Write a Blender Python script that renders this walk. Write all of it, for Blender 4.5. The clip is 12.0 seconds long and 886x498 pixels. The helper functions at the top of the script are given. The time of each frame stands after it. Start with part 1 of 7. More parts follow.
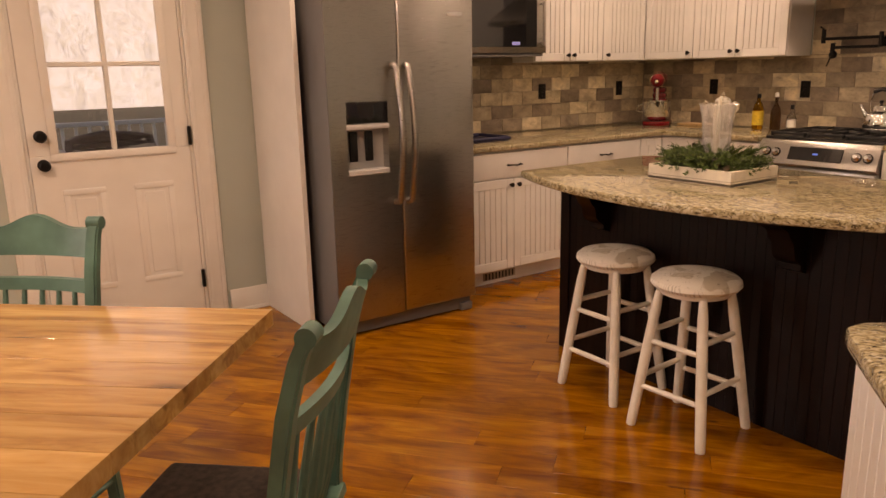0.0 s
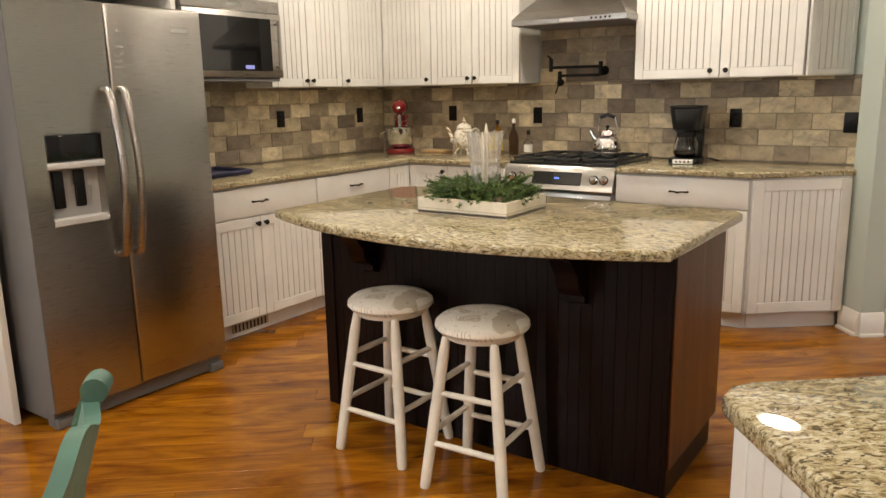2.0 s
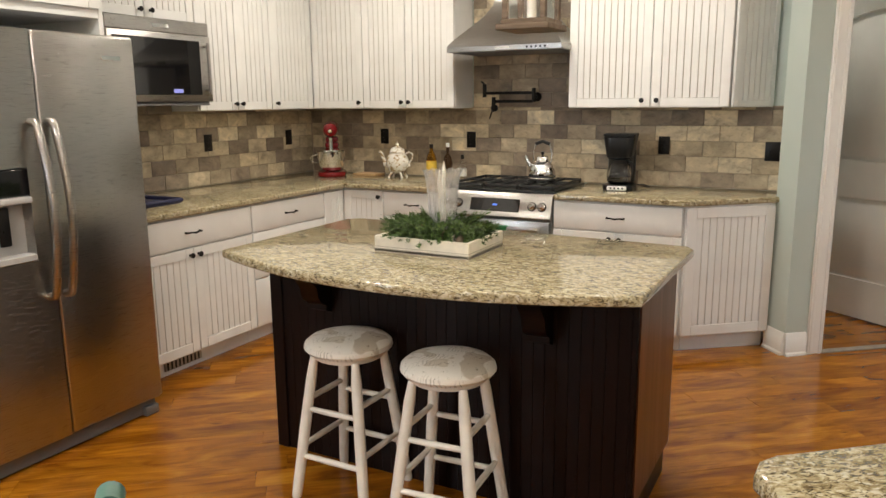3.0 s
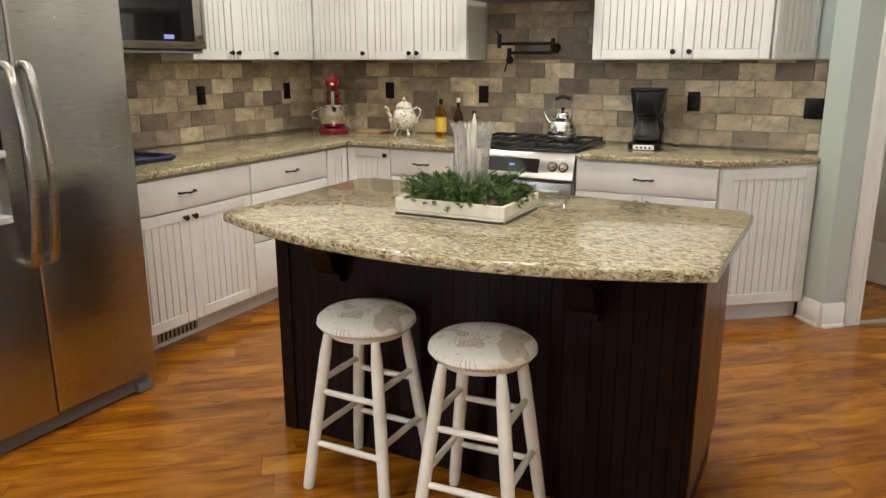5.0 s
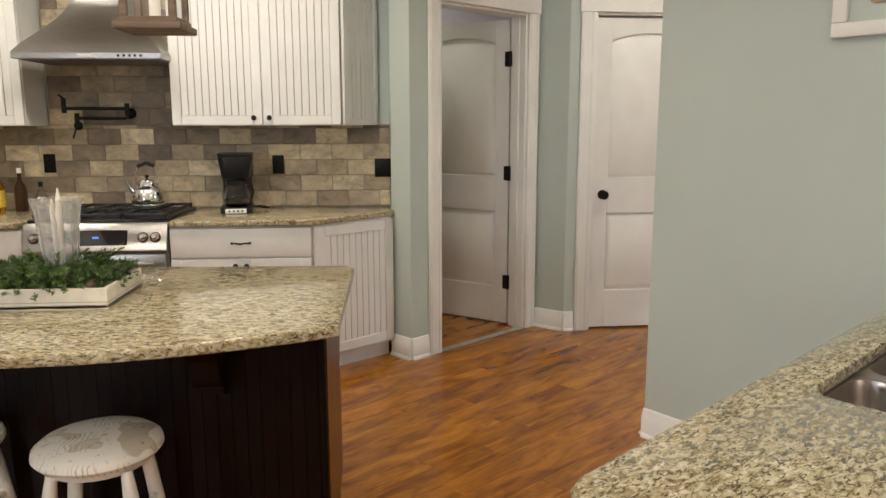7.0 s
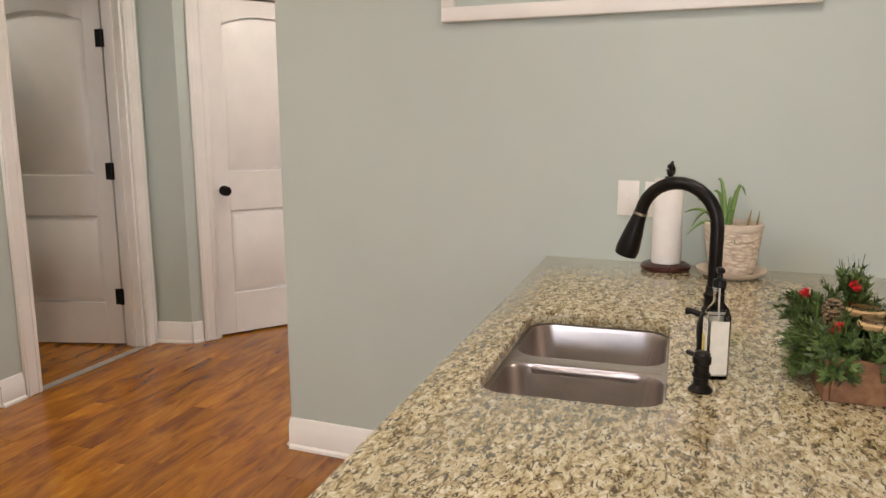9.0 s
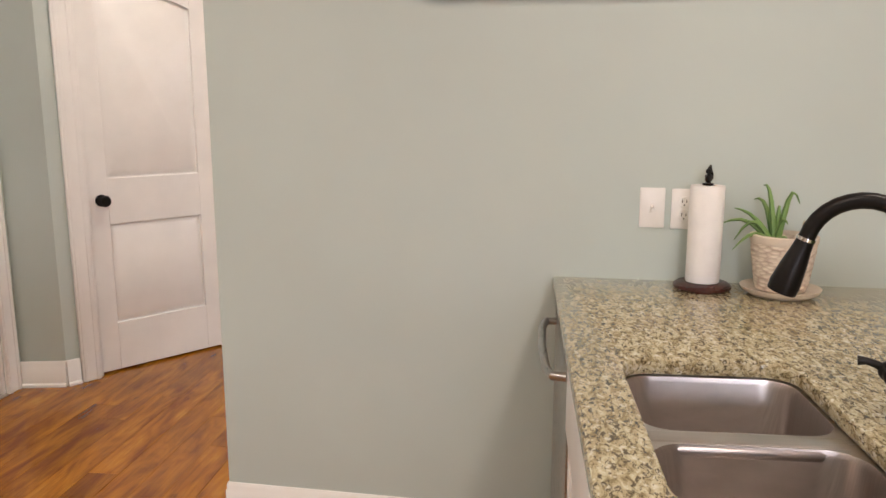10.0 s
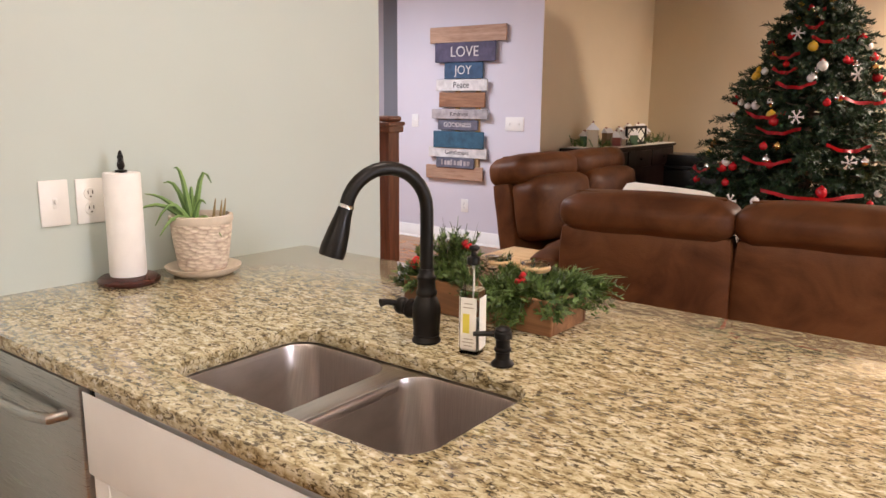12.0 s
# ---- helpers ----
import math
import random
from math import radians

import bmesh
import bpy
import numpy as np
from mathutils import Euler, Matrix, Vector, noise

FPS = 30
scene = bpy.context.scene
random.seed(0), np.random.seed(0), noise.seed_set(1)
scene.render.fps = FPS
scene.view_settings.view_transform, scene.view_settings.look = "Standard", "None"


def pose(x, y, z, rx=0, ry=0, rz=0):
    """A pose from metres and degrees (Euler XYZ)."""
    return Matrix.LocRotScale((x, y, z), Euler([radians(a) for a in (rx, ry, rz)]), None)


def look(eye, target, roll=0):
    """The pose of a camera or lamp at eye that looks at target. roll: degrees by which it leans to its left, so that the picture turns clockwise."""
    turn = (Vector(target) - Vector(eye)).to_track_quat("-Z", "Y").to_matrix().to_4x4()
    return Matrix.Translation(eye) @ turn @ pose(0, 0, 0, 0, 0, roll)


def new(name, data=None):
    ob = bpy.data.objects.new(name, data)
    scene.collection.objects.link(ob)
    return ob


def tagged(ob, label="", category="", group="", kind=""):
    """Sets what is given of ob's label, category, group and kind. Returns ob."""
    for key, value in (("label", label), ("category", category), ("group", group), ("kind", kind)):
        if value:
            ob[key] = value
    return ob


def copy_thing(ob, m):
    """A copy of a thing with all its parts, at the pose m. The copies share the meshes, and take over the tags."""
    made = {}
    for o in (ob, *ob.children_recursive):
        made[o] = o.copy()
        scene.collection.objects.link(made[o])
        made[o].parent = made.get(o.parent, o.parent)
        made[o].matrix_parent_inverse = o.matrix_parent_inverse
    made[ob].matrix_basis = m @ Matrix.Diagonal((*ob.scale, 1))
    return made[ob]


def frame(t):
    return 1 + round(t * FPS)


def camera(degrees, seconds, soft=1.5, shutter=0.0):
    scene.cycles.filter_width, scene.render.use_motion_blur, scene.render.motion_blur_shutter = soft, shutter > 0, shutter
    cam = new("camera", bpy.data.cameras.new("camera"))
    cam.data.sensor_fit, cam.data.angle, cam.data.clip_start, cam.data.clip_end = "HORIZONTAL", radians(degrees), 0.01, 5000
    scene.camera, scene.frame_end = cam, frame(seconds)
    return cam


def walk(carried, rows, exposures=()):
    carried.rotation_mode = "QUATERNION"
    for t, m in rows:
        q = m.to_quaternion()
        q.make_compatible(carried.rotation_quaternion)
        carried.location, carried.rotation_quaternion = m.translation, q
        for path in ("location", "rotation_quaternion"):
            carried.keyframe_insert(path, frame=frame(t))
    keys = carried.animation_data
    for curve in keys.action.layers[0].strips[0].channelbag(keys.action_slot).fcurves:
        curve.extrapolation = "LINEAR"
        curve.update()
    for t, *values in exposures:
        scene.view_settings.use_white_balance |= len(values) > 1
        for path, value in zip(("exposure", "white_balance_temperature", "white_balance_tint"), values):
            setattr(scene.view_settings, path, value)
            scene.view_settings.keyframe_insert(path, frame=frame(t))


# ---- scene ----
cam = camera(61.5, 12.0)
EXPOSURES = [(0.0, -0.62, 9700, 34), (0.3, -0.3, 8200, 20), (0.5, -0.22, 7600, 15), (0.8, -0.17, 7200, 10), (1.2, -0.15, 6900, 8), (2.2, -0.15, 6700, 9), (3.0, -0.15, 6300, 8), (5.5, -0.12, 6000, 5), (6.5, -0.28, 6300, 7), (7.7, -0.32, 6300, 10), (9.5, -0.1, 6500, 17), (10.5, 0.0, 6500, 19), (11.5, 0.28, 6600, 21), (12.0, 0.31, 6600, 20)]
PATH = [
    (0, (0.038, 0.346, 1.374), (-1.57, 1.441, 0.91), -1.3),
    (0.5, (-0.03, 0.46, 1.372), (-1.531, 1.695, 0.902), -1.2),
    (0.8, (-0.078, 0.463, 1.376), (-1.559, 1.724, 0.909), -1.0),
    (1, (-0.109, 0.446, 1.369), (-1.588, 1.71, 0.905), -1.0),
    (1.5, (-0.219, 0.457, 1.359), (-1.626, 1.802, 0.902), -0.7),
    (2, (-0.335, 0.537, 1.371), (-1.459, 2.14, 0.96), -1.1),
    (2.5, (-0.459, 0.548, 1.421), (-1.409, 2.262, 1.022), -0.6),
    (3, (-0.524, 0.496, 1.477), (-1.445, 2.228, 1.087), -0.5),
    (3.5, (-0.583, 0.511, 1.454), (-1.482, 2.255, 1.067), -0.4),
    (3.7, (-0.605, 0.525, 1.447), (-1.492, 2.281, 1.041), -0.4),
    (5.3, (-0.824, 0.726, 1.424), (-1.715, 2.448, 0.929), 0.0),
    (5.5, (-0.843, 0.695, 1.431), (-1.726, 2.441, 1.012), 0.1),
    (6, (-0.86, 0.701, 1.432), (-1.592, 2.528, 1.077), 0.2),
    (6.5, (-0.863, 0.695, 1.444), (-1.106, 2.651, 1.106), -0.2),
    (7, (-0.865, 0.683, 1.448), (-0.714, 2.649, 1.11), -0.1),
    (7.5, (-0.836, 0.698, 1.44), (-0.519, 2.642, 1.095), -0.1),
    (7.7, (-0.819, 0.696, 1.438), (-0.362, 2.612, 1.091), -0.5),
    (9.3, (-0.779, 1.151, 1.399), (0.325, 2.781, 1.047), 0.0),
    (9.5, (-0.814, 1.286, 1.404), (0.304, 2.905, 1.046), -0.0),
    (10, (-0.849, 1.636, 1.405), (0.533, 3.037, 1.046), 0.0),
    (10.5, (-0.909, 1.939, 1.403), (0.825, 2.859, 1.02), 0.4),
    (11, (-0.903, 2.111, 1.409), (1.022, 2.491, 1.02), 0.2),
    (11.5, (-0.926, 2.196, 1.4), (1.036, 2.153, 1.012), 0.5),
    (12, (-0.951, 2.22, 1.391), (0.959, 1.768, 1.007), 0.5),
]
walk(cam, [(t, look(eye, target, roll)) for t, eye, target, roll in PATH], EXPOSURES)

# ---- world and light ----
world = bpy.data.worlds.new("sky")
scene.world = world
world.use_nodes = True
sky = world.node_tree.nodes.new("ShaderNodeTexSky")
sky.sky_type, sky.sun_disc = "NISHITA", False
sky.sun_elevation, sky.sun_rotation = radians(30), radians(200)
world.node_tree.nodes["Background"].inputs[1].default_value = 0.12
world.node_tree.links.new(sky.outputs[0], world.node_tree.nodes["Background"].inputs[0])
scene.view_settings.exposure = 0.0

CEIL = 2.74


# Unseen disk light added just under the ceiling as fill; no fixture is modelled.
def ceiling_fill_lamp(x, y, watts, size=0.27, color=(1.0, 0.83, 0.62), z=CEIL - 0.03, name="fill_lamp"):
    data = bpy.data.lights.new(name, "AREA")
    data.shape, data.size, data.energy, data.color = "DISK", size, watts, color
    ob = new(name, data)
    ob.matrix_world = look((x, y, z), (x, y + 0.0001, 0))
    return ob


# ---- materials ----
def mat(name, base=(0.5, 0.5, 0.5), rough=0.5, metal=0.0, coat=0.0, spec=0.5):
    m = bpy.data.materials.new(name)
    m.use_nodes = True
    b = m.node_tree.nodes["Principled BSDF"]
    b.inputs["Base Color"].default_value = (*base, 1)
    b.inputs["Roughness"].default_value = rough
    b.inputs["Metallic"].default_value = metal
    b.inputs["Coat Weight"].default_value = coat
    b.inputs["Specular IOR Level"].default_value = spec
    return m, m.node_tree.nodes, m.node_tree.links, b


def coords(n, l, scale=(1, 1, 1), rot=(0, 0, 0), kind="Object"):
    tc = n.new("ShaderNodeTexCoord")
    mp = n.new("ShaderNodeMapping")
    mp.inputs["Scale"].default_value = scale
    mp.inputs["Rotation"].default_value = [radians(a) for a in rot]
    l.new(tc.outputs[kind], mp.inputs[0])
    return mp.outputs[0]


def noise_tex(n, l, vec, scale, detail=4.0, rough=0.55, dist=0.0):
    t = n.new("ShaderNodeTexNoise")
    t.inputs["Scale"].default_value, t.inputs["Detail"].default_value = scale, detail
    t.inputs["Roughness"].default_value, t.inputs["Distortion"].default_value = rough, dist
    l.new(vec, t.inputs["Vector"])
    return t.outputs["Fac"]


def ramp(n, l, fac, stops):
    r = n.new("ShaderNodeValToRGB")
    els = r.color_ramp.elements
    while len(els) < len(stops):
        els.new(0.5)
    for e, (p, c) in zip(els, stops):
        e.position, e.color = p, (*c, 1)
    l.new(fac, r.inputs[0])
    return r.outputs[0]


def mix(n, l, fac, a, b, mode="MIX"):
    m = n.new("ShaderNodeMix")
    m.data_type, m.blend_type = "RGBA", mode
    for sock, v in ((m.inputs[0], fac), (m.inputs[6], a), (m.inputs[7], b)):
        if isinstance(v, (int, float)):
            sock.default_value = v
        elif isinstance(v, tuple):
            sock.default_value = (*v, 1)
        else:
            l.new(v, sock)
    return m.outputs[2]


def bump(n, l, b, height, strength=0.2, dist=0.002):
    bp = n.new("ShaderNodeBump")
    bp.inputs["Strength"].default_value, bp.inputs["Distance"].default_value = strength, dist
    l.new(height, bp.inputs["Height"])
    l.new(bp.outputs[0], b.inputs["Normal"])


def rough_from(n, l, b, fac, lo, hi):
    r = n.new("ShaderNodeMapRange")
    r.inputs["To Min"].default_value, r.inputs["To Max"].default_value = lo, hi
    l.new(fac, r.inputs[0])
    l.new(r.outputs[0], b.inputs["Roughness"])


def painted(name, base, rough=0.5, var=0.08, scale=2.0, grain=180.0, bumps=0.12):
    """Paint on a wall or on joinery: soft blotches, fine roller or brush relief."""
    m, n, l, b = mat(name, base, rough)
    v = coords(n, l)
    big = noise_tex(n, l, v, scale, 3)
    dark = tuple(c * (1 - var) for c in base)
    light = tuple(min(1, c * (1 + var * 0.6)) for c in base)
    l.new(ramp(n, l, big, [(0.3, dark), (0.7, light)]), b.inputs["Base Color"])
    fine = noise_tex(n, l, v, grain, 2)
    bump(n, l, b, fine, bumps, 0.001)
    rough_from(n, l, b, noise_tex(n, l, v, scale * 6, 3), rough - 0.07, rough + 0.08)
    return m


def wood(name, dark, mid, light, rough=0.35, along=(1.2, 14, 14), rot=(0, 0, 0), coat=0.0, tint=True, grain=1.0, island=False, knots=False):
    m, n, l, b = mat(name, mid, rough, coat=coat)
    b.inputs["Coat Roughness"].default_value = 0.12
    tc = n.new("ShaderNodeTexCoord")
    rnd = n.new("ShaderNodeNewGeometry").outputs["Random Per Island"] if island else n.new("ShaderNodeObjectInfo").outputs["Random"]
    off = n.new("ShaderNodeVectorMath")
    off.operation = "MULTIPLY_ADD"
    off.inputs[1].default_value = (37, 19, 11)
    comb = n.new("ShaderNodeCombineXYZ")
    for i in range(3):
        l.new(rnd, comb.inputs[i])
    l.new(comb.outputs[0], off.inputs[0])
    l.new(tc.outputs["Object"], off.inputs[2])
    mp = n.new("ShaderNodeMapping")
    mp.inputs["Scale"].default_value = along
    mp.inputs["Rotation"].default_value = [radians(a) for a in rot]
    l.new(off.outputs[0], mp.inputs[0])
    g = noise_tex(n, l, mp.outputs[0], 3.0, 6, 0.6, 0.6)
    col = ramp(n, l, g, [(0.25, dark), (0.5, mid), (0.78, light)])
    blot = noise_tex(n, l, mp.outputs[0], 0.7, 3, 0.6, 1.2)
    col = mix(n, l, ramp(n, l, blot, [(0.42, (0, 0, 0)), (0.72, (0.75 * grain,) * 3)]), col, dark)
    if knots:
        spots = noise_tex(n, l, mp.outputs[0], 1.9, 2, 0.5, 0.4)
        col = mix(n, l, ramp(n, l, spots, [(0.66, (0, 0, 0)), (0.74, (0.85, 0.85, 0.85))]), col, tuple(c * 0.45 for c in dark))
    if tint:
        col = mix(n, l, 1.0, col, ramp(n, l, rnd, [(0, (0.84, 0.81, 0.78)), (0.5, (0.99, 0.98, 0.97)), (1, (1.10, 1.09, 1.06))]), "MULTIPLY")
    l.new(col, b.inputs["Base Color"])
    fine = noise_tex(n, l, mp.outputs[0], 22, 3)
    bump(n, l, b, fine, 0.08, 0.001)
    rough_from(n, l, b, blot, rough - 0.08, rough + 0.1)
    return m


def floor_material(name, island=False):
    """Satin hand-scraped oak: soft blotches along each plank, faint grain, rare knots, its own tone for each plank."""
    m, n, l, b = mat(name, (0.34, 0.13, 0.01), 0.2, coat=0.1, spec=0.3)
    b.inputs["Coat Roughness"].default_value = 0.07
    tc = n.new("ShaderNodeTexCoord")
    rnd = n.new("ShaderNodeNewGeometry").outputs["Random Per Island"] if island else n.new("ShaderNodeObjectInfo").outputs["Random"]
    off = n.new("ShaderNodeVectorMath")
    off.operation = "MULTIPLY_ADD"
    off.inputs[1].default_value = (37, 19, 11)
    comb = n.new("ShaderNodeCombineXYZ")
    for i in range(3):
        l.new(rnd, comb.inputs[i])
    l.new(comb.outputs[0], off.inputs[0])
    l.new(tc.outputs["Object"], off.inputs[2])
    mp = n.new("ShaderNodeMapping")
    mp.inputs["Scale"].default_value = (2.6, 9.0, 9.0)
    l.new(off.outputs[0], mp.inputs[0])
    cloud = noise_tex(n, l, mp.outputs[0], 1.1, 4, 0.55, 0.9)
    col = ramp(n, l, cloud, [(0.30, (0.165, 0.047, 0.0025)), (0.46, (0.275, 0.096, 0.005)), (0.60, (0.365, 0.142, 0.008)), (0.76, (0.47, 0.208, 0.017))])
    fibre = n.new("ShaderNodeMapping")
    fibre.inputs["Scale"].default_value = (1.6, 34.0, 34.0)
    l.new(off.outputs[0], fibre.inputs[0])
    grain = noise_tex(n, l, fibre.outputs[0], 2.4, 4, 0.6, 0.4)
    col = mix(n, l, 1.0, col, ramp(n, l, grain, [(0.34, (0.80, 0.76, 0.70)), (0.52, (1.0, 1.0, 1.0)), (0.7, (1.08, 1.08, 1.06))]), "MULTIPLY")
    knot = noise_tex(n, l, mp.outputs[0], 2.3, 2, 0.5, 0.3)
    col = mix(n, l, ramp(n, l, knot, [(0.70, (0, 0, 0)), (0.77, (0.7, 0.7, 0.7))]), col, (0.075, 0.024, 0.004))
    col = mix(n, l, 1.0, col, ramp(n, l, rnd, [(0, (0.80, 0.76, 0.72)), (0.5, (0.97, 0.96, 0.95)), (1, (1.12, 1.12, 1.10))]), "MULTIPLY")
    l.new(col, b.inputs["Base Color"])
    bump(n, l, b, cloud, 0.10, 0.004)
    rough_from(n, l, b, cloud, 0.13, 0.22)
    return m


def granite_material():
    m, n, l, b = mat("granite", (0.5, 0.47, 0.37), 0.3, coat=0.85, spec=0.05)
    b.inputs["Coat Roughness"].default_value = 0.02
    v = coords(n, l, (0.9, 1.85, 1.85), (0, 0, 35))
    base = noise_tex(n, l, v, 38, 5, 0.68, 0.8)
    col = ramp(n, l, base, [(0.33, (0.11, 0.080, 0.038)), (0.43, (0.30, 0.242, 0.130)), (0.54, (0.495, 0.437, 0.285)), (0.69, (0.66, 0.615, 0.475))])
    fleck = noise_tex(n, l, v, 70, 4, 0.62, 1.0)
    col = mix(n, l, ramp(n, l, fleck, [(0.537, (0, 0, 0)), (0.59, (0.9, 0.9, 0.9))]), col, (0.056, 0.041, 0.022))
    cream = noise_tex(n, l, coords(n, l, (1, 1.5, 1.5), (0, 0, 35)), 60, 3, 0.5, 0.4)
    col = mix(n, l, ramp(n, l, cream, [(0.60, (0, 0, 0)), (0.67, (0.7, 0.7, 0.7))]), col, (0.70, 0.67, 0.55))
    wide = noise_tex(n, l, v, 3.0, 3)
    col = mix(n, l, 0.8, col, ramp(n, l, wide, [(0.3, (0.86, 0.84, 0.79)), (0.7, (1.05, 1.05, 1.04))]), "MULTIPLY")
    l.new(col, b.inputs["Base Color"])
    rough_from(n, l, b, fleck, 0.16, 0.3)
    return m


def steel_material(name, base=(0.56, 0.55, 0.53), rough=0.3, stretch=(1, 1, 90), aniso=0.6):
    m, n, l, b = mat(name, base, rough, 1.0)
    b.inputs["Anisotropic"].default_value = aniso
    v = coords(n, l, stretch)
    g = noise_tex(n, l, v, 12, 4)
    l.new(ramp(n, l, g, [(0.3, tuple(c * 0.88 for c in base)), (0.7, tuple(min(1, c * 1.08) for c in base))]), b.inputs["Base Color"])
    rough_from(n, l, b, g, rough - 0.06, rough + 0.08)
    return m


def tile_material():
    """Tumbled grey-brown brick tile; each tile has its own tone."""
    m, n, l, b = mat("tumbled_tile", (0.3, 0.26, 0.2), 0.55)
    info = n.new("ShaderNodeObjectInfo")
    tone = ramp(n, l, info.outputs["Random"], [(0.0, (0.185, 0.145, 0.110)), (0.22, (0.27, 0.22, 0.165)), (0.45, (0.36, 0.30, 0.215)), (0.66, (0.46, 0.385, 0.27)), (0.84, (0.60, 0.515, 0.36)), (1.0, (0.70, 0.62, 0.46))])
    off = n.new("ShaderNodeVectorMath")
    off.operation = "MULTIPLY_ADD"
    off.inputs[1].default_value = (31, 17, 23)
    comb = n.new("ShaderNodeCombineXYZ")
    for i in range(3):
        l.new(info.outputs["Random"], comb.inputs[i])
    l.new(comb.outputs[0], off.inputs[0])
    l.new(n.new("ShaderNodeTexCoord").outputs["Object"], off.inputs[2])
    streak = n.new("ShaderNodeMapping")
    streak.inputs["Scale"].default_value = (0.8, 0.8, 1.15)
    l.new(off.outputs[0], streak.inputs[0])
    v = streak.outputs[0]
    g = noise_tex(n, l, v, 11, 5, 0.62, 0.5)
    col = mix(n, l, 1.0, tone, ramp(n, l, g, [(0.28, (0.55, 0.53, 0.51)), (0.45, (0.88, 0.87, 0.85)), (0.58, (1.08, 1.07, 1.04)), (0.74, (1.4, 1.38, 1.33))]), "MULTIPLY")
    s = noise_tex(n, l, v, 45, 4)
    col = mix(n, l, ramp(n, l, s, [(0.56, (0, 0, 0)), (0.74, (0.45, 0.45, 0.45))]), col, (0.10, 0.085, 0.075))
    l.new(col, b.inputs["Base Color"])
    bump(n, l, b, g, 0.5, 0.003)
    rough_from(n, l, b, g, 0.38, 0.65)
    return m


def leather_material():
    m, n, l, b = mat("brown_leather", (0.1, 0.045, 0.025), 0.48, spec=0.14)
    v = coords(n, l)
    w = noise_tex(n, l, v, 3.5, 4, 0.6, 0.8)
    l.new(ramp(n, l, w, [(0.3, (0.055, 0.018, 0.007)), (0.7, (0.135, 0.053, 0.020))]), b.inputs["Base Color"])
    t = n.new("ShaderNodeTexVoronoi")
    t.inputs["Scale"].default_value = 130
    l.new(v, t.inputs["Vector"])
    bump(n, l, b, t.outputs["Distance"], 0.25, 0.002)
    rough_from(n, l, b, w, 0.38, 0.56)
    return m


def print_fabric_material():
    """Off-white cloth with faded grey scenes and script, as on the stool seats."""
    m, n, l, b = mat("printed_cloth", (0.6, 0.57, 0.5), 0.8)
    v = coords(n, l)
    a = noise_tex(n, l, v, 7, 2, 0.45, 0.2)
    col = ramp(n, l, a, [(0.40, (0.54, 0.49, 0.40)), (0.415, (0.80, 0.78, 0.71)), (0.57, (0.80, 0.77, 0.70)), (0.585, (0.58, 0.53, 0.43)), (0.66, (0.74, 0.70, 0.61))])
    fine = noise_tex(n, l, v, 38, 4, 0.7, 1.2)
    col = mix(n, l, 1.0, col, ramp(n, l, fine, [(0.34, (0.5, 0.48, 0.45)), (0.40, (1, 1, 1))]), "MULTIPLY")
    w = n.new("ShaderNodeTexWave")
    w.inputs["Scale"].default_value, w.inputs["Distortion"].default_value, w.inputs["Detail"].default_value = 22, 9, 3
    l.new(v, w.inputs["Vector"])
    reg = noise_tex(n, l, v, 6, 2)
    script = mix(n, l, ramp(n, l, reg, [(0.52, (0, 0, 0)), (0.58, (0.7, 0.7, 0.7))]), (1.0, 1.0, 1.0), ramp(n, l, w.outputs["Fac"], [(0.1, (0.45, 0.43, 0.4)), (0.3, (1, 1, 1))]))
    l.new(mix(n, l, 1.0, col, script, "MULTIPLY"), b.inputs["Base Color"])
    bump(n, l, b, noise_tex(n, l, v, 400, 2), 0.2, 0.001)
    return m


def glass_material(name, tint=(1, 1, 1), rough=0.02):
    m, n, l, b = mat(name, tint, rough)
    b.inputs["Transmission Weight"].default_value = 1.0
    b.inputs["IOR"].default_value = 1.45
    return m


def glow(name, color, strength):
    m, n, l, b = mat(name, color, 0.5)
    b.inputs["Emission Color"].default_value = (*color, 1)
    b.inputs["Emission Strength"].default_value = strength
    return m


GREEN = painted("sage_wall_paint", (0.485, 0.552, 0.515), 0.6, 0.05, 1.2)
CREAM = painted("beige_wall_paint", (0.66, 0.55, 0.38), 0.65, 0.05, 1.2)
LAVENDER = painted("pale_grey_wall_paint", (0.62, 0.60, 0.66), 0.65, 0.04, 1.2)
CEILING = painted("ceiling_paint", (0.80, 0.79, 0.76), 0.8, 0.03, 1.5, 90)
WHITE = painted("white_trim_paint", (0.83, 0.82, 0.785), 0.38, 0.05, 4.0, 120)
CABINET = painted("antique_white_cabinet_paint", (0.78, 0.78, 0.765), 0.4, 0.06, 5.0, 140)
GLAZE = painted("groove_glaze", (0.42, 0.37, 0.29), 0.6, 0.15, 9.0)
STOOLWHITE = painted("stool_paint", (0.78, 0.75, 0.68), 0.42, 0.12, 12.0, 90)
TEAL = painted("worn_teal_paint", (0.075, 0.175, 0.142), 0.42, 0.3, 10.0, 70, 0.2)
ESPRESSO = wood("espresso_stained_wood", (0.0045, 0.0016, 0.0012), (0.0075, 0.0028, 0.002), (0.012, 0.0045, 0.0034), 0.38, (14, 14, 1.2), tint=False)
ESPRESSO.node_tree.nodes["Principled BSDF"].inputs["Specular IOR Level"].default_value = 0.17
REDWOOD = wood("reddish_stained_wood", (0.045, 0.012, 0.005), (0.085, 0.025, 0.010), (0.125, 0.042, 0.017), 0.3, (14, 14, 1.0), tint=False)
FLOORWOOD = floor_material("honey_oak_floor")
FLOORREST = floor_material("honey_oak_floor_rest", True)
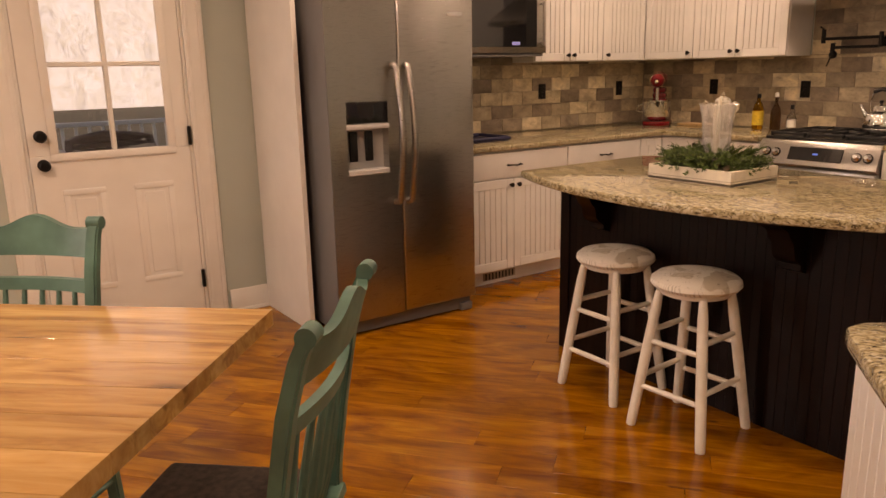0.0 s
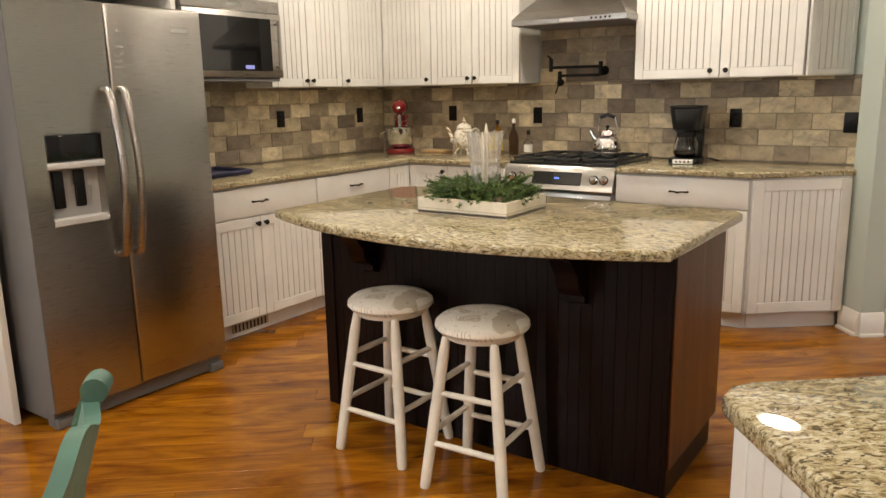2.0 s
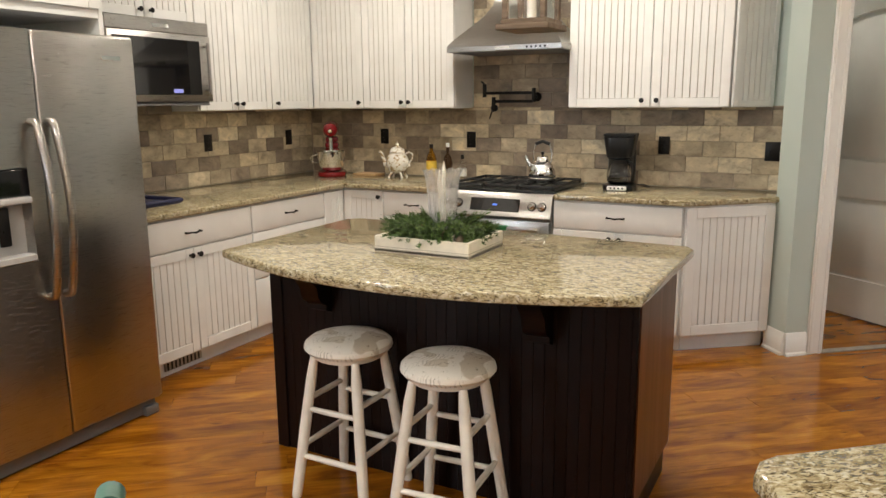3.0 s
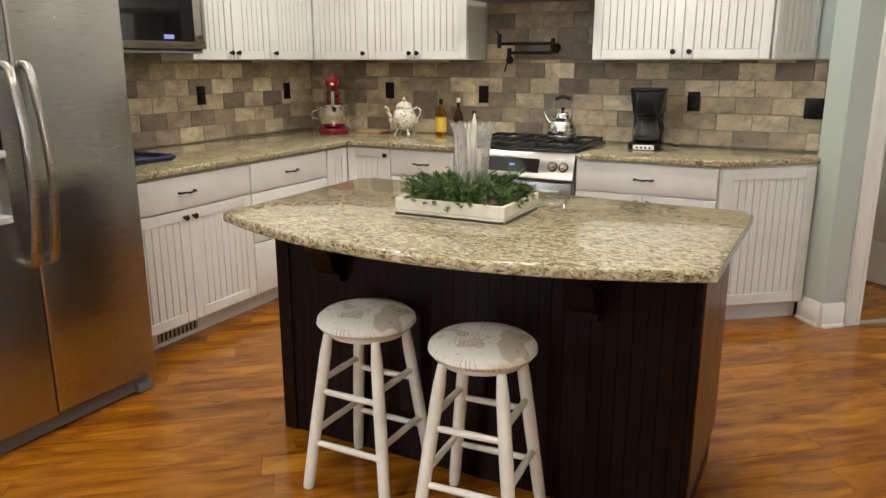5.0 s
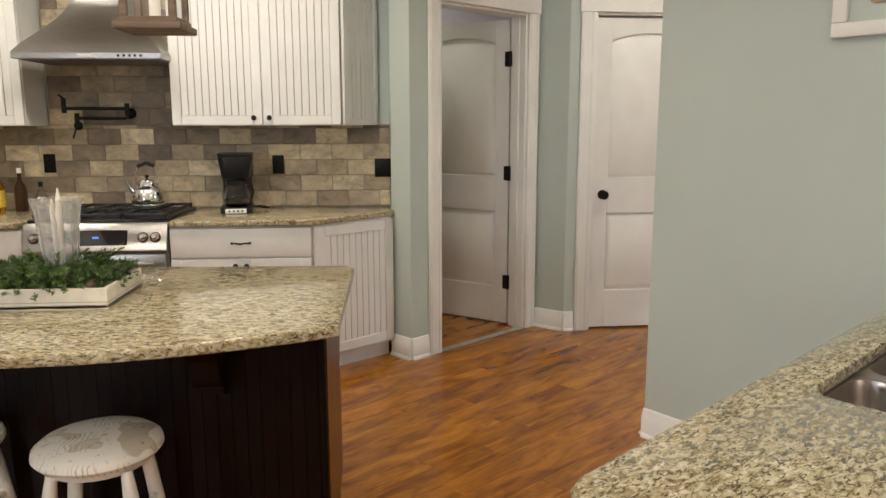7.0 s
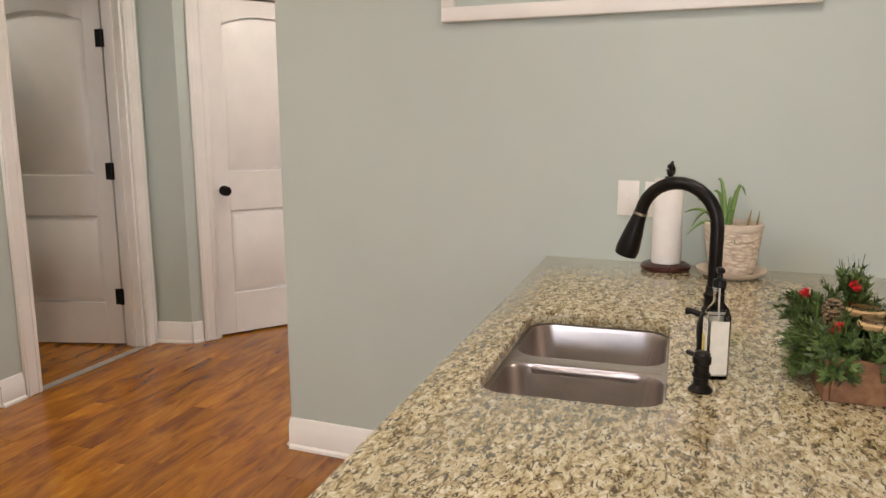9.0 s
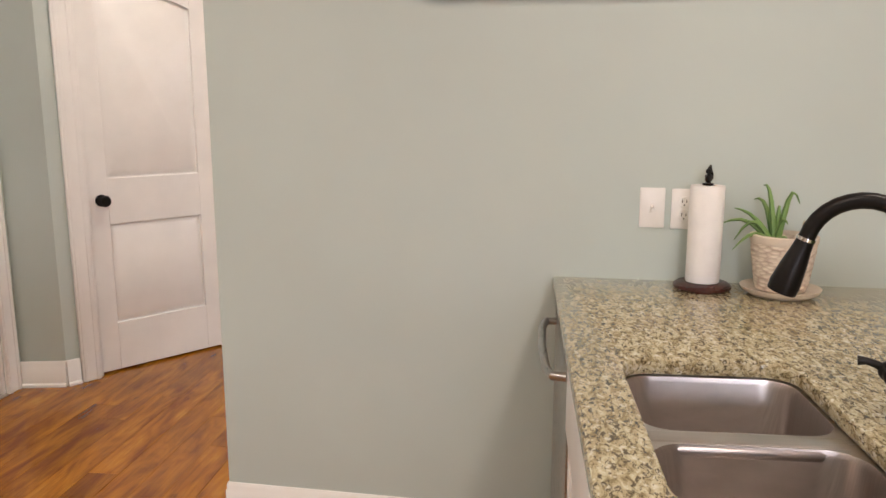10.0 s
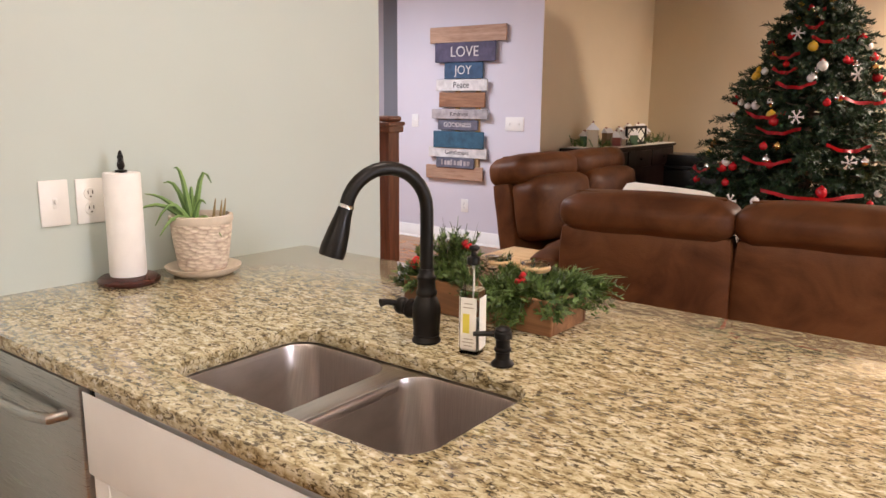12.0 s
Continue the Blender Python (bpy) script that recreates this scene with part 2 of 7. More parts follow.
TABLEWOOD = wood("butcher_block_wood", (0.20, 0.085, 0.028), (0.50, 0.28, 0.10), (0.68, 0.44, 0.19), 0.15, (7, 0.9, 7), coat=0.4, grain=0.9, knots=True)
LIGHTWOOD = wood("light_wood", (0.42, 0.26, 0.12), (0.60, 0.42, 0.22), (0.70, 0.52, 0.30), 0.5, (1.5, 14, 14))
BARNWOOD = wood("weathered_barn_wood", (0.10, 0.07, 0.045), (0.20, 0.145, 0.10), (0.31, 0.24, 0.175), 0.65, (1.5, 14, 14))
PLANTERWOOD = wood("brown_box_wood", (0.12, 0.05, 0.02), (0.26, 0.12, 0.05), (0.36, 0.19, 0.09), 0.5, (1.5, 14, 14), tint=False)
POSTWOOD = wood("red_brown_post_wood", (0.05, 0.015, 0.006), (0.13, 0.04, 0.016), (0.2, 0.07, 0.03), 0.4, (14, 14, 1.2), tint=False)
GRANITE = granite_material()
STEEL = steel_material("brushed_steel", (0.45, 0.44, 0.42), 0.28)
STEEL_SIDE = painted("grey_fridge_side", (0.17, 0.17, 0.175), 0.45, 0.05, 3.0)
SINKSTEEL = steel_material("sink_steel", (0.50, 0.455, 0.43), 0.3, (40, 1, 1), 0.3)
CHROME = mat("chrome", (0.75, 0.75, 0.75), 0.1, 1.0)[0]
TILE = tile_material()
GROUT = painted("grout", (0.36, 0.305, 0.235), 0.85, 0.15, 30.0)
BRONZE = painted("oil_rubbed_bronze", (0.008, 0.0065, 0.0055), 0.36, 0.3, 30.0, 200, 0.05)
BRONZE.node_tree.nodes["Principled BSDF"].inputs["Specular IOR Level"].default_value = 0.22
BLACK = painted("black_plastic", (0.009, 0.009, 0.009), 0.3, 0.2, 12.0)
BLACK.node_tree.nodes["Principled BSDF"].inputs["Specular IOR Level"].default_value = 0.3
IRON = painted("cast_iron", (0.02, 0.02, 0.02), 0.6, 0.2, 40.0, 300)
BLACKGLASS = mat("black_glass", (0.006, 0.006, 0.007), 0.06, coat=0.5)[0]
GLASS = glass_material("clear_glass")
CRYSTAL = glass_material("cut_crystal", (0.99, 0.99, 0.99), 0.01)
CRYSTAL.node_tree.nodes["Principled BSDF"].inputs["IOR"].default_value = 1.42
CRYSTAL.node_tree.nodes["Principled BSDF"].inputs["Transmission Weight"].default_value = 0.86
LEATHER = leather_material()
FABRIC = print_fabric_material()
PLASTICWHITE = painted("white_plastic", (0.80, 0.79, 0.76), 0.35, 0.03, 20.0)
PAPER = painted("paper_towel", (0.84, 0.83, 0.81), 0.9, 0.04, 20.0, 250, 0.4)
RED = painted("red_enamel", (0.17, 0.007, 0.010), 0.22, 0.1, 6.0, 40, 0.02)
CANDLE = painted("candle_wax", (0.82, 0.77, 0.65), 0.5, 0.05, 10.0)


# ---- mesh tools ----
def add_mesh(bm, tmp, m=None):
    if m is not None:
        bmesh.ops.transform(tmp, matrix=m, verts=tmp.verts)
    me = bpy.data.meshes.new("tmp")
    tmp.to_mesh(me)
    tmp.free()
    bm.from_mesh(me)
    bpy.data.meshes.remove(me)
    return bm


def box(lo, hi, bev=0.0, seg=1, m=None, bm=None):
    """A box from corner to corner, its edges rounded by bev."""
    bm = bm or bmesh.new()
    t = bmesh.new()
    bmesh.ops.create_cube(t, size=1)
    size = [max(1e-4, h - a) for a, h in zip(lo, hi)]
    mid = [(h + a) / 2 for a, h in zip(lo, hi)]
    bmesh.ops.transform(t, matrix=Matrix.Translation(mid) @ Matrix.Diagonal((*size, 1)), verts=t.verts)
    if bev:
        bmesh.ops.bevel(t, geom=t.edges[:], offset=min(bev, min(size) * 0.45), segments=seg, affect="EDGES", profile=0.5)
    return add_mesh(bm, t, m)


def prism(poly, z0, z1, bev=0.0, seg=2, m=None, bm=None, which="all"):
    """A polygon in x and y, drawn up from z0 to z1."""
    bm = bm or bmesh.new()
    t = bmesh.new()
    f = t.faces.new([t.verts.new((x, y, z0)) for x, y in poly])
    f.normal_update()
    if f.normal.z > 0:
        f.normal_flip()
    up = bmesh.ops.extrude_face_region(t, geom=[f])
    bmesh.ops.translate(t, verts=[g for g in up["geom"] if isinstance(g, bmesh.types.BMVert)], vec=(0, 0, z1 - z0))
    bmesh.ops.recalc_face_normals(t, faces=t.faces[:])
    if bev:
        edges = [e for e in t.edges if which == "all" or abs(e.verts[0].co.z - e.verts[1].co.z) < 1e-6]
        bmesh.ops.bevel(t, geom=edges, offset=bev, segments=seg, affect="EDGES", profile=0.5)
    return add_mesh(bm, t, m)


def lathe(profile, seg=24, m=None, bm=None):
    """Radius and height pairs turned round the z axis."""
    bm = bm or bmesh.new()
    t = bmesh.new()
    rings = []
    for r, z in profile:
        if r < 1e-5:
            rings.append([t.verts.new((0, 0, z))])
        else:
            rings.append([t.verts.new((r * math.cos(k * math.tau / seg), r * math.sin(k * math.tau / seg), z)) for k in range(seg)])
    for a, b in zip(rings, rings[1:]):
        for k in range(seg):
            p = [a[k % len(a)], a[(k + 1) % len(a)], b[(k + 1) % len(b)], b[k % len(b)]]
            q = []
            for v in p:
                if v not in q:
                    q.append(v)
            if len(q) > 2:
                t.faces.new(q)
    bmesh.ops.recalc_face_normals(t, faces=t.faces[:])
    return add_mesh(bm, t, m)


def tube(points, radius, seg=10, m=None, bm=None, caps=True):
    """A round bar along points; radius is one number or one for each point."""
    bm = bm or bmesh.new()
    t = bmesh.new()
    pts = [Vector(p) for p in points]
    radii = radius if isinstance(radius, (list, tuple)) else [radius] * len(pts)
    ref = None
    rings = []
    for i, p in enumerate(pts):
        d = (pts[min(i + 1, len(pts) - 1)] - pts[max(i - 1, 0)]).normalized()
        if ref is None:
            ref = d.orthogonal().normalized()
        ref = (ref - d * ref.dot(d)).normalized()
        side = d.cross(ref)
        rings.append([t.verts.new(p + radii[i] * (ref * math.cos(k * math.tau / seg) + side * math.sin(k * math.tau / seg))) for k in range(seg)])
    for a, b in zip(rings, rings[1:]):
        for k in range(seg):
            t.faces.new((a[k], a[(k + 1) % seg], b[(k + 1) % seg], b[k]))
    if caps:
        t.faces.new(rings[0][::-1])
        t.faces.new(rings[-1])
    bmesh.ops.recalc_face_normals(t, faces=t.faces[:])
    return add_mesh(bm, t, m)


def ball(c, r, seg=14, m=None, bm=None):
    bm = bm or bmesh.new()
    t = bmesh.new()
    bmesh.ops.create_uvsphere(t, u_segments=seg, v_segments=max(6, seg * 2 // 3), radius=1)
    rr = r if isinstance(r, (tuple, list)) else (r, r, r)
    bmesh.ops.transform(t, matrix=Matrix.Translation(c) @ Matrix.Diagonal((*rr, 1)), verts=t.verts)
    return add_mesh(bm, t, m)


def mesh_of(name, bm, material, smooth=True):
    me = bpy.data.meshes.new(name)
    bm.to_mesh(me)
    bm.free()
    me.materials.append(material)
    if smooth:
        for p in me.polygons:
            p.use_smooth = p.area < 0.02
        me.set_sharp_from_angle(angle=radians(38))
    return me


def part(name, bm, material, parent, label="", at=None):
    ob = new(name, mesh_of(name, bm, material))
    ob.parent = parent
    if at is not None:
        ob.matrix_basis = at
    return tagged(ob, label)


def part_of(name, me, parent, at=None):
    ob = new(name, me)
    ob.parent = parent
    if at is not None:
        ob.matrix_basis = at
    return ob


def thing(name, m, label, category, group="", kind=""):
    ob = new(name)
    ob.empty_display_size = 0.05
    ob.matrix_basis = m
    return tagged(ob, label, category, group, kind)


def solid(name, bm, material, label, category, group="", kind=""):
    return tagged(new(name, mesh_of(name, bm, material)), label, category, group, kind)


def setting(name, bm, material, label="", category=""):
    return tagged(new(name, mesh_of(name, bm, material)), label, category, "", "structure")


def strip_wall(name, p, q, thick, z0, z1, material, label, openings=(), category="wall"):
    """A wall from p to q, thick to the right of the way (negative: to the left), with openings (from, to, bottom, top) along it."""
    p, q = Vector(p), Vector(q)
    length = (q - p).length
    ang = math.atan2(q.y - p.y, q.x - p.x)
    m = Matrix.Translation((p.x, p.y, 0)) @ Matrix.Rotation(ang, 4, "Z")
    y0, y1 = (-thick, 0) if thick > 0 else (0, -thick)
    bm = bmesh.new()
    cuts = sorted(openings)
    at = 0
    for a, b, lo, hi in cuts:
        if a > at:
            box((at, y0, z0), (a, y1, z1), bm=bm, m=m)
        if lo > z0:
            box((a, y0, z0), (b, y1, lo), bm=bm, m=m)
        if hi < z1:
            box((a, y0, hi), (b, y1, z1), bm=bm, m=m)
        at = b
    if at < length:
        box((at, y0, z0), (length, y1, z1), bm=bm, m=m)
    return setting(name, bm, material, label, category), m


def base_trim(name, p, q, side=1, h=0.135, t=0.016):
    """A baseboard along p to q with a rounded cap and a shoe; side 1: on the left of the way."""
    p, q = Vector(p), Vector(q)
    m = Matrix.Translation((p.x, p.y, 0)) @ Matrix.Rotation(math.atan2(q.y - p.y, q.x - p.x), 4, "Z")
    n = (q - p).length
    prof = [(0, 0), (t + 0.012, 0), (t + 0.01, 0.012), (t, 0.02), (t, h - 0.035), (t - 0.005, h - 0.028), (t - 0.005, h - 0.012), (0.004, h), (0, h)]
    bm = bmesh.new()
    a = [bm.verts.new(m @ Vector((0, side * y, z + 0.001))) for y, z in prof]
    b = [bm.verts.new(m @ Vector((n, side * y, z + 0.001))) for y, z in prof]
    k = len(prof)
    for i in range(k):
        bm.faces.new((a[i], a[(i + 1) % k], b[(i + 1) % k], b[i]))
    bm.faces.new(a[::-1])
    bm.faces.new(b)
    bmesh.ops.recalc_face_normals(bm, faces=bm.faces[:])
    return setting(name, bm, WHITE, "white painted wooden baseboard with a moulded top", "baseboard")


# ---- structure ----
A = radians(39.4)
PEN = Matrix.Translation((0.944, 2.977, 0)) @ Matrix(((-math.cos(A), math.sin(A), 0, 0), (-math.sin(A), -math.cos(A), 0, 0), (0, 0, 1, 0), (0, 0, 0, 1)))
# in PEN: x runs along the peninsula away from the wall, y across it to the living room; it is a turned, unmirrored frame
WALL0, WALL1 = Vector((0.318, 3.884)), Vector((1.783, 1.816))
WDIR = (WALL1 - WALL0).normalized()
DOOR0, DDIR = Vector((-0.72, 5.09)), Vector((0.779, 0.627))
XL, YR = -4.42, 5.52
TOP, SLAB = 0.914, 0.034


def run(p, d, s):
    return (p.x + d.x * s, p.y + d.y * s)


subfloor = setting("floor", box((-4.6, -6.9, -0.12), (9.3, 7.5, -0.006)), FLOORWOOD, "honey-brown wooden plank floor with a satin finish", "floor")
ceiling = setting("ceiling", box((-4.5, -6.9, CEIL), (9.3, 7.5, CEIL + 0.12)), CEILING, "white painted flat ceiling", "ceiling")
wall_left, _ = strip_wall("wall_left", (XL, 7.3), (XL, 1.95), 0.16, -0.1, CEIL, GREEN, "wall behind the cabinets with tumbled brick tile backsplash")
wall_range, _ = strip_wall("wall_range", (XL, YR), (-0.83, YR), -0.14, -0.1, CEIL, GREEN, "wall behind the range with tumbled brick tile backsplash")
wall_door, _ = strip_wall("wall_exterior", (-4.2, -6.8), (-4.2, 1.95), -0.16, -0.1, CEIL, GREEN, "sage green painted wall with an exterior door", [(6.8 + 0.73, 6.8 + 1.56, -0.1, 2.06)])
pier = setting("wall_pier", prism([(-0.72, 5.09), (-0.72 + 0.12 * DDIR.x, 5.09 + 0.12 * DDIR.y), (-0.70, 5.66), (-0.83, 5.66), (-0.83, 5.224)], -0.1, CEIL), GREEN, "sage green wall corner beside the counter", "wall")
wall_d1, D1 = strip_wall("wall_doorway", run(DOOR0, DDIR, 0.12), run(DOOR0, DDIR, 1.17), -0.13, -0.1, CEIL, GREEN, "sage green wall with a white cased doorway", [(0.12, 0.92, -0.1, 2.15)])
wall_jog, _ = strip_wall("wall_jog", run(DOOR0, DDIR, 1.17), (0.36, 5.66), -0.12, -0.1, CEIL, GREEN, "narrow sage green wall between two doors")
wall_pan, _ = strip_wall("wall_pantry", (0.36, 5.66), (3.2, 5.72), -0.12, -0.1, CEIL, GREEN, "sage green wall around the pantry door", [(0.17, 0.94, -0.1, 2.15)])
wall_out, WM = strip_wall("wall_outlet", tuple(WALL0), tuple(WALL1), -0.14, -0.1, CEIL, GREEN, "sage green wall at the end of the peninsula")
wall_n, _ = strip_wall("wall_north", (XL, 7.2), (9.1, 7.2), -0.12, -0.1, CEIL, LAVENDER, "plain back wall of the far room")
wall_e, _ = strip_wall("wall_east", (9.0, 7.2), (9.0, -6.7), -0.12, -0.1, CEIL, LAVENDER, "plain grey wall of the hall")
wall_s, _ = strip_wall("wall_south", (9.0, -6.6), (-4.2, -6.6), -0.12, -0.1, CEIL, GREEN, "plain painted wall behind the dining table")
C0, C1, C2 = (6.89, 0.867), (5.605, -0.245), (7.20, -2.19)
C3 = (C2[0] - 0.773 * 6.2, C2[1] - 0.635 * 6.2)
wall_sign, SIGN = strip_wall("wall_sign", C1, C0, 0.14, -0.1, CEIL, LAVENDER, "pale lavender grey wall with a plank sign")
wall_b1, _ = strip_wall("wall_beige", C2, C1, 0.14, -0.1, CEIL, CREAM, "beige painted living room wall")
wall_b2, _ = strip_wall("wall_tree", C3, C2, 0.14, -0.1, CEIL, CREAM, "beige painted living room wall behind the tree")
# first stretch of the hall wall in a darker blue-grey than the next
wall_h, HALL = strip_wall("wall_hall", (7.6, 0.5), (7.86, 0.861), 0.12, -0.1, CEIL, painted("dark_grey_hall", (0.27, 0.29, 0.33), 0.6, 0.05), "short hall wall, blue-grey and darker than the stretch beyond")
wall_h2, _ = strip_wall("wall_hall_end", (7.86, 0.861), (8.9, 2.3), 0.12, -0.1, CEIL, LAVENDER, "pale grey hall wall with a white door casing")

for p, q in (((-4.2, 1.69), (-4.2, 1.92)), ((-4.2, -3.0), (-4.2, 0.60))):
    base_trim("baseboard", p, q, -1)
base_trim("baseboard", (-0.83, 5.224), (-0.72, 5.09), -1)
base_trim("baseboard", (-0.72, 5.09), run(DOOR0, DDIR, 0.135), -1)
base_trim("baseboard", run(DOOR0, DDIR, 1.155), (0.36, 5.66), -1)
base_trim("baseboard", (0.36, 5.66), (0.425, 5.661), -1)
base_trim("baseboard", tuple(WALL0), tuple(run(WALL0, WDIR, 1.12)), -1)
base_trim("baseboard", tuple(WALL0 + Vector((0.816, 0.578)) * 0.14), tuple(WALL0), -1)
base_trim("baseboard", C1, C0, 1)
base_trim("baseboard", (7.6, 0.5), (7.86, 0.861), 1)
base_trim("baseboard", C2, C1, 1)
base_trim("baseboard", C3, C2, 1)


# ---- doors ----
def casing(name, m, a, b, top, w=0.1, t=0.02, depth=0.13, label="white painted door casing"):
    """Trim round an opening from a to b along a wall's frame m, on the side of negative y, with the lined jamb."""
    bm = bmesh.new()
    box((a - w, -t, 0.001), (a, 0.0, top + 0.0), 0.004, m=m, bm=bm)
    box((b, -t, 0.001), (b + w, 0.0, top + 0.0), 0.004, m=m, bm=bm)
    box((a - w - 0.012, -t - 0.006, top), (b + w + 0.012, 0.0, top + 0.115), 0.004, m=m, bm=bm)
    box((a - w - 0.025, -t - 0.022, top + 0.115), (b + w + 0.025, 0.0, top + 0.14), 0.004, m=m, bm=bm)
    for x0, x1 in ((a - w + 0.012, a - w + 0.03), (a - 0.028, a - 0.012), (b + 0.012, b + 0.028), (b + w - 0.03, b + w - 0.012)):
        box((x0, -t - 0.004, 0.001), (x1, -t + 0.002, top), 0.002, m=m, bm=bm)
    box((a - 0.003, 0.0, 0.001), (a + 0.016, depth, top), 0.002, m=m, bm=bm)
    box((b - 0.016, 0.0, 0.001), (b + 0.003, depth, top), 0.002, m=m, bm=bm)
    box((a, 0.0, top - 0.016), (b, depth, top + 0.002), 0.002, m=m, bm=bm)
    for x0, x1 in ((a + 0.016, a + 0.028), (b - 0.028, b - 0.016)):
        box((x0, 0.05, 0.001), (x1, 0.085, top - 0.016), 0.002, m=m, bm=bm)
    return setting(name, bm, WHITE, label, "trim")


def upright_slab(poly, y0, y1, bev=0.0):
    """A board cut to an outline in x and z, from y0 (its face) to y1, the face's rim sloped by bev."""
    bm = bmesh.new()
    f = bm.faces.new([bm.verts.new((x, y0, z)) for x, z in poly])
    up = bmesh.ops.extrude_face_region(bm, geom=[f])
    back = [g for g in up["geom"] if isinstance(g, bmesh.types.BMVert)]
    bmesh.ops.translate(bm, verts=back, vec=(0, y1 - y0, 0))
    bmesh.ops.recalc_face_normals(bm, faces=bm.faces[:])
    if bev:
        rim = [e for e in bm.edges if all(abs(v.co.y - y0) < 1e-6 for v in e.verts)]
        bmesh.ops.bevel(bm, geom=rim, offset=bev, segments=1, affect="EDGES", profile=0.5)
    return bm


def raised_panel(poly, y0, y1, inset):
    """A panel with a sloping border: its outline lies at y1, its face, drawn in by inset, at y0."""
    xs, zs = [p[0] for p in poly], [p[1] for p in poly]
    cx, cz = (min(xs) + max(xs)) / 2, (min(zs) + max(zs)) / 2
    kx, kz = 1 - inset / (max(xs) - cx), 1 - inset / (max(zs) - cz)
    bm = bmesh.new()
    outer = [bm.verts.new((x, y1, z)) for x, z in poly]
    inner = [bm.verts.new((cx + (x - cx) * kx, y0, cz + (z - cz) * kz)) for x, z in poly]
    for i in range(len(poly)):
        j = (i + 1) % len(poly)
        bm.faces.new((outer[i], outer[j], inner[j], inner[i]))
    bm.faces.new(inner)
    bm.faces.new(outer[::-1])
    bmesh.ops.recalc_face_normals(bm, faces=bm.faces[:])
    return bm


def interior_door(name, m, w, h, label, hinges=True, knob_x=None):
    root = thing(name, m, label, "door", kind="structure")
    d = 0.02
    part("leaf", box((0, d, 0.012), (w, 0.036, h), 0.002), WHITE, root)
    s, rise = 0.105, 0.05
    for x in (0, w - s):
        part("stile", box((x, 0, 0.012), (x + s, d, h), 0.002), WHITE, root)
    for z0, z1 in ((0.012, 0.275), (0.82, 1.065)):
        part("rail", box((s, 0.0004, z0), (w - s, d, z1), 0.002), WHITE, root)

    def arch(x0, x1, z):
        return [(x1 - (x1 - x0) * k / 12, z - rise + rise * math.sin(math.pi * k / 12) ** 0.8) for k in range(13)]

    part("top_rail", upright_slab([(s, h), (w - s, h)] + arch(s, w - s, h - 0.1), 0.0004, d), WHITE, root)
    g = 0.008
    part("door_panel", raised_panel([(s + g, 0.275 + g), (w - s - g, 0.275 + g), (w - s - g, 0.82 - g), (s + g, 0.82 - g)], 0.003, d - 0.001, 0.03), WHITE, root)
    part("door_panel", raised_panel([(s + g, 1.065 + g), (w - s - g, 1.065 + g)] + arch(s + g, w - s - g, h - 0.1 - g), 0.003, d - 0.001, 0.03), WHITE, root)
    if hinges:
        for z in (0.315, 1.09, 1.865):
            bm = box((w - 0.035, -0.004, z - 0.05), (w + 0.02, 0.0005, z + 0.05), 0.001)
            tube([(w + 0.004, -0.006, z - 0.052), (w + 0.004, -0.006, z + 0.052)], 0.008, 8, bm=bm)
            part("hinge", bm, BRONZE, root, "dark bronze butt hinge")
    if knob_x is not None:
        bm = lathe([(0, 0), (0.032, 0), (0.032, 0.006), (0.012, 0.012), (0.012, 0.034), (0.026, 0.042), (0.031, 0.054), (0.026, 0.066), (0, 0.07)], 18, m=pose(knob_x, 0, 0.95, 90))
        part("door_knob", bm, BRONZE, root, "dark bronze round knob")
    return root


casing("trim_doorway", D1, 0.12, 0.92, 2.15)
HINGE = D1 @ Vector((0.902, 0.14, 0))
door_a = interior_door("door_1", Matrix.Translation(HINGE) @ Matrix.Rotation(radians(143), 4, "Z") @ pose(0, 0, 0, 0, 0, 180) @ Matrix.Translation((-0.77, 0, 0)), 0.77, 2.125, "white two-panel arched interior door standing ajar")
PM = Matrix.Translation((0.36, 5.66, 0)) @ Matrix.Rotation(math.atan2(0.06, 2.84), 4, "Z")
casing("trim_pantry", PM, 0.17, 0.94, 2.15)
door_b = interior_door("door_2", PM @ Matrix.Translation((0.188, 0.03, 0)), 0.735, 2.125, "white two-panel arched pantry door, closed", False, 0.07)
setting("threshold", box((0.12, -0.02, 0.0), (0.92, 0.035, 0.008), 0.003, m=D1), painted("threshold_stone", (0.30, 0.27, 0.22), 0.5, 0.2, 20), "grey threshold strip", "trim")

# tall casing and door at the end of the hall
hall_trim = box((0.56, 0.0, 0.001), (0.67, 0.024, 2.32), 0.004, m=HALL)
box((0.54, 0.0, 2.32), (1.62, 0.03, 2.45), 0.004, m=HALL, bm=hall_trim)
box((0.52, 0.0, 2.45), (1.64, 0.045, 2.48), 0.004, m=HALL, bm=hall_trim)
box((1.49, 0.0, 0.001), (1.6, 0.024, 2.32), 0.004, m=HALL, bm=hall_trim)
setting("trim_hall", hall_trim, WHITE, "tall white door casing in the hall", "trim")
setting("door_4", box((0.67, 0.0, 0.01), (1.49, 0.012, 2.32), 0.003, m=HALL), WHITE, "white closed door at the end of the hall", "door")

# exterior door: frame x along +y of the world, facing +x
EX = Matrix.Translation((-4.2, 0.73, 0)) @ Matrix.Rotation(radians(90), 4, "Z")
casing("trim_exterior", EX, 0.0, 0.83, 2.06, 0.11, 0.02, 0.16)


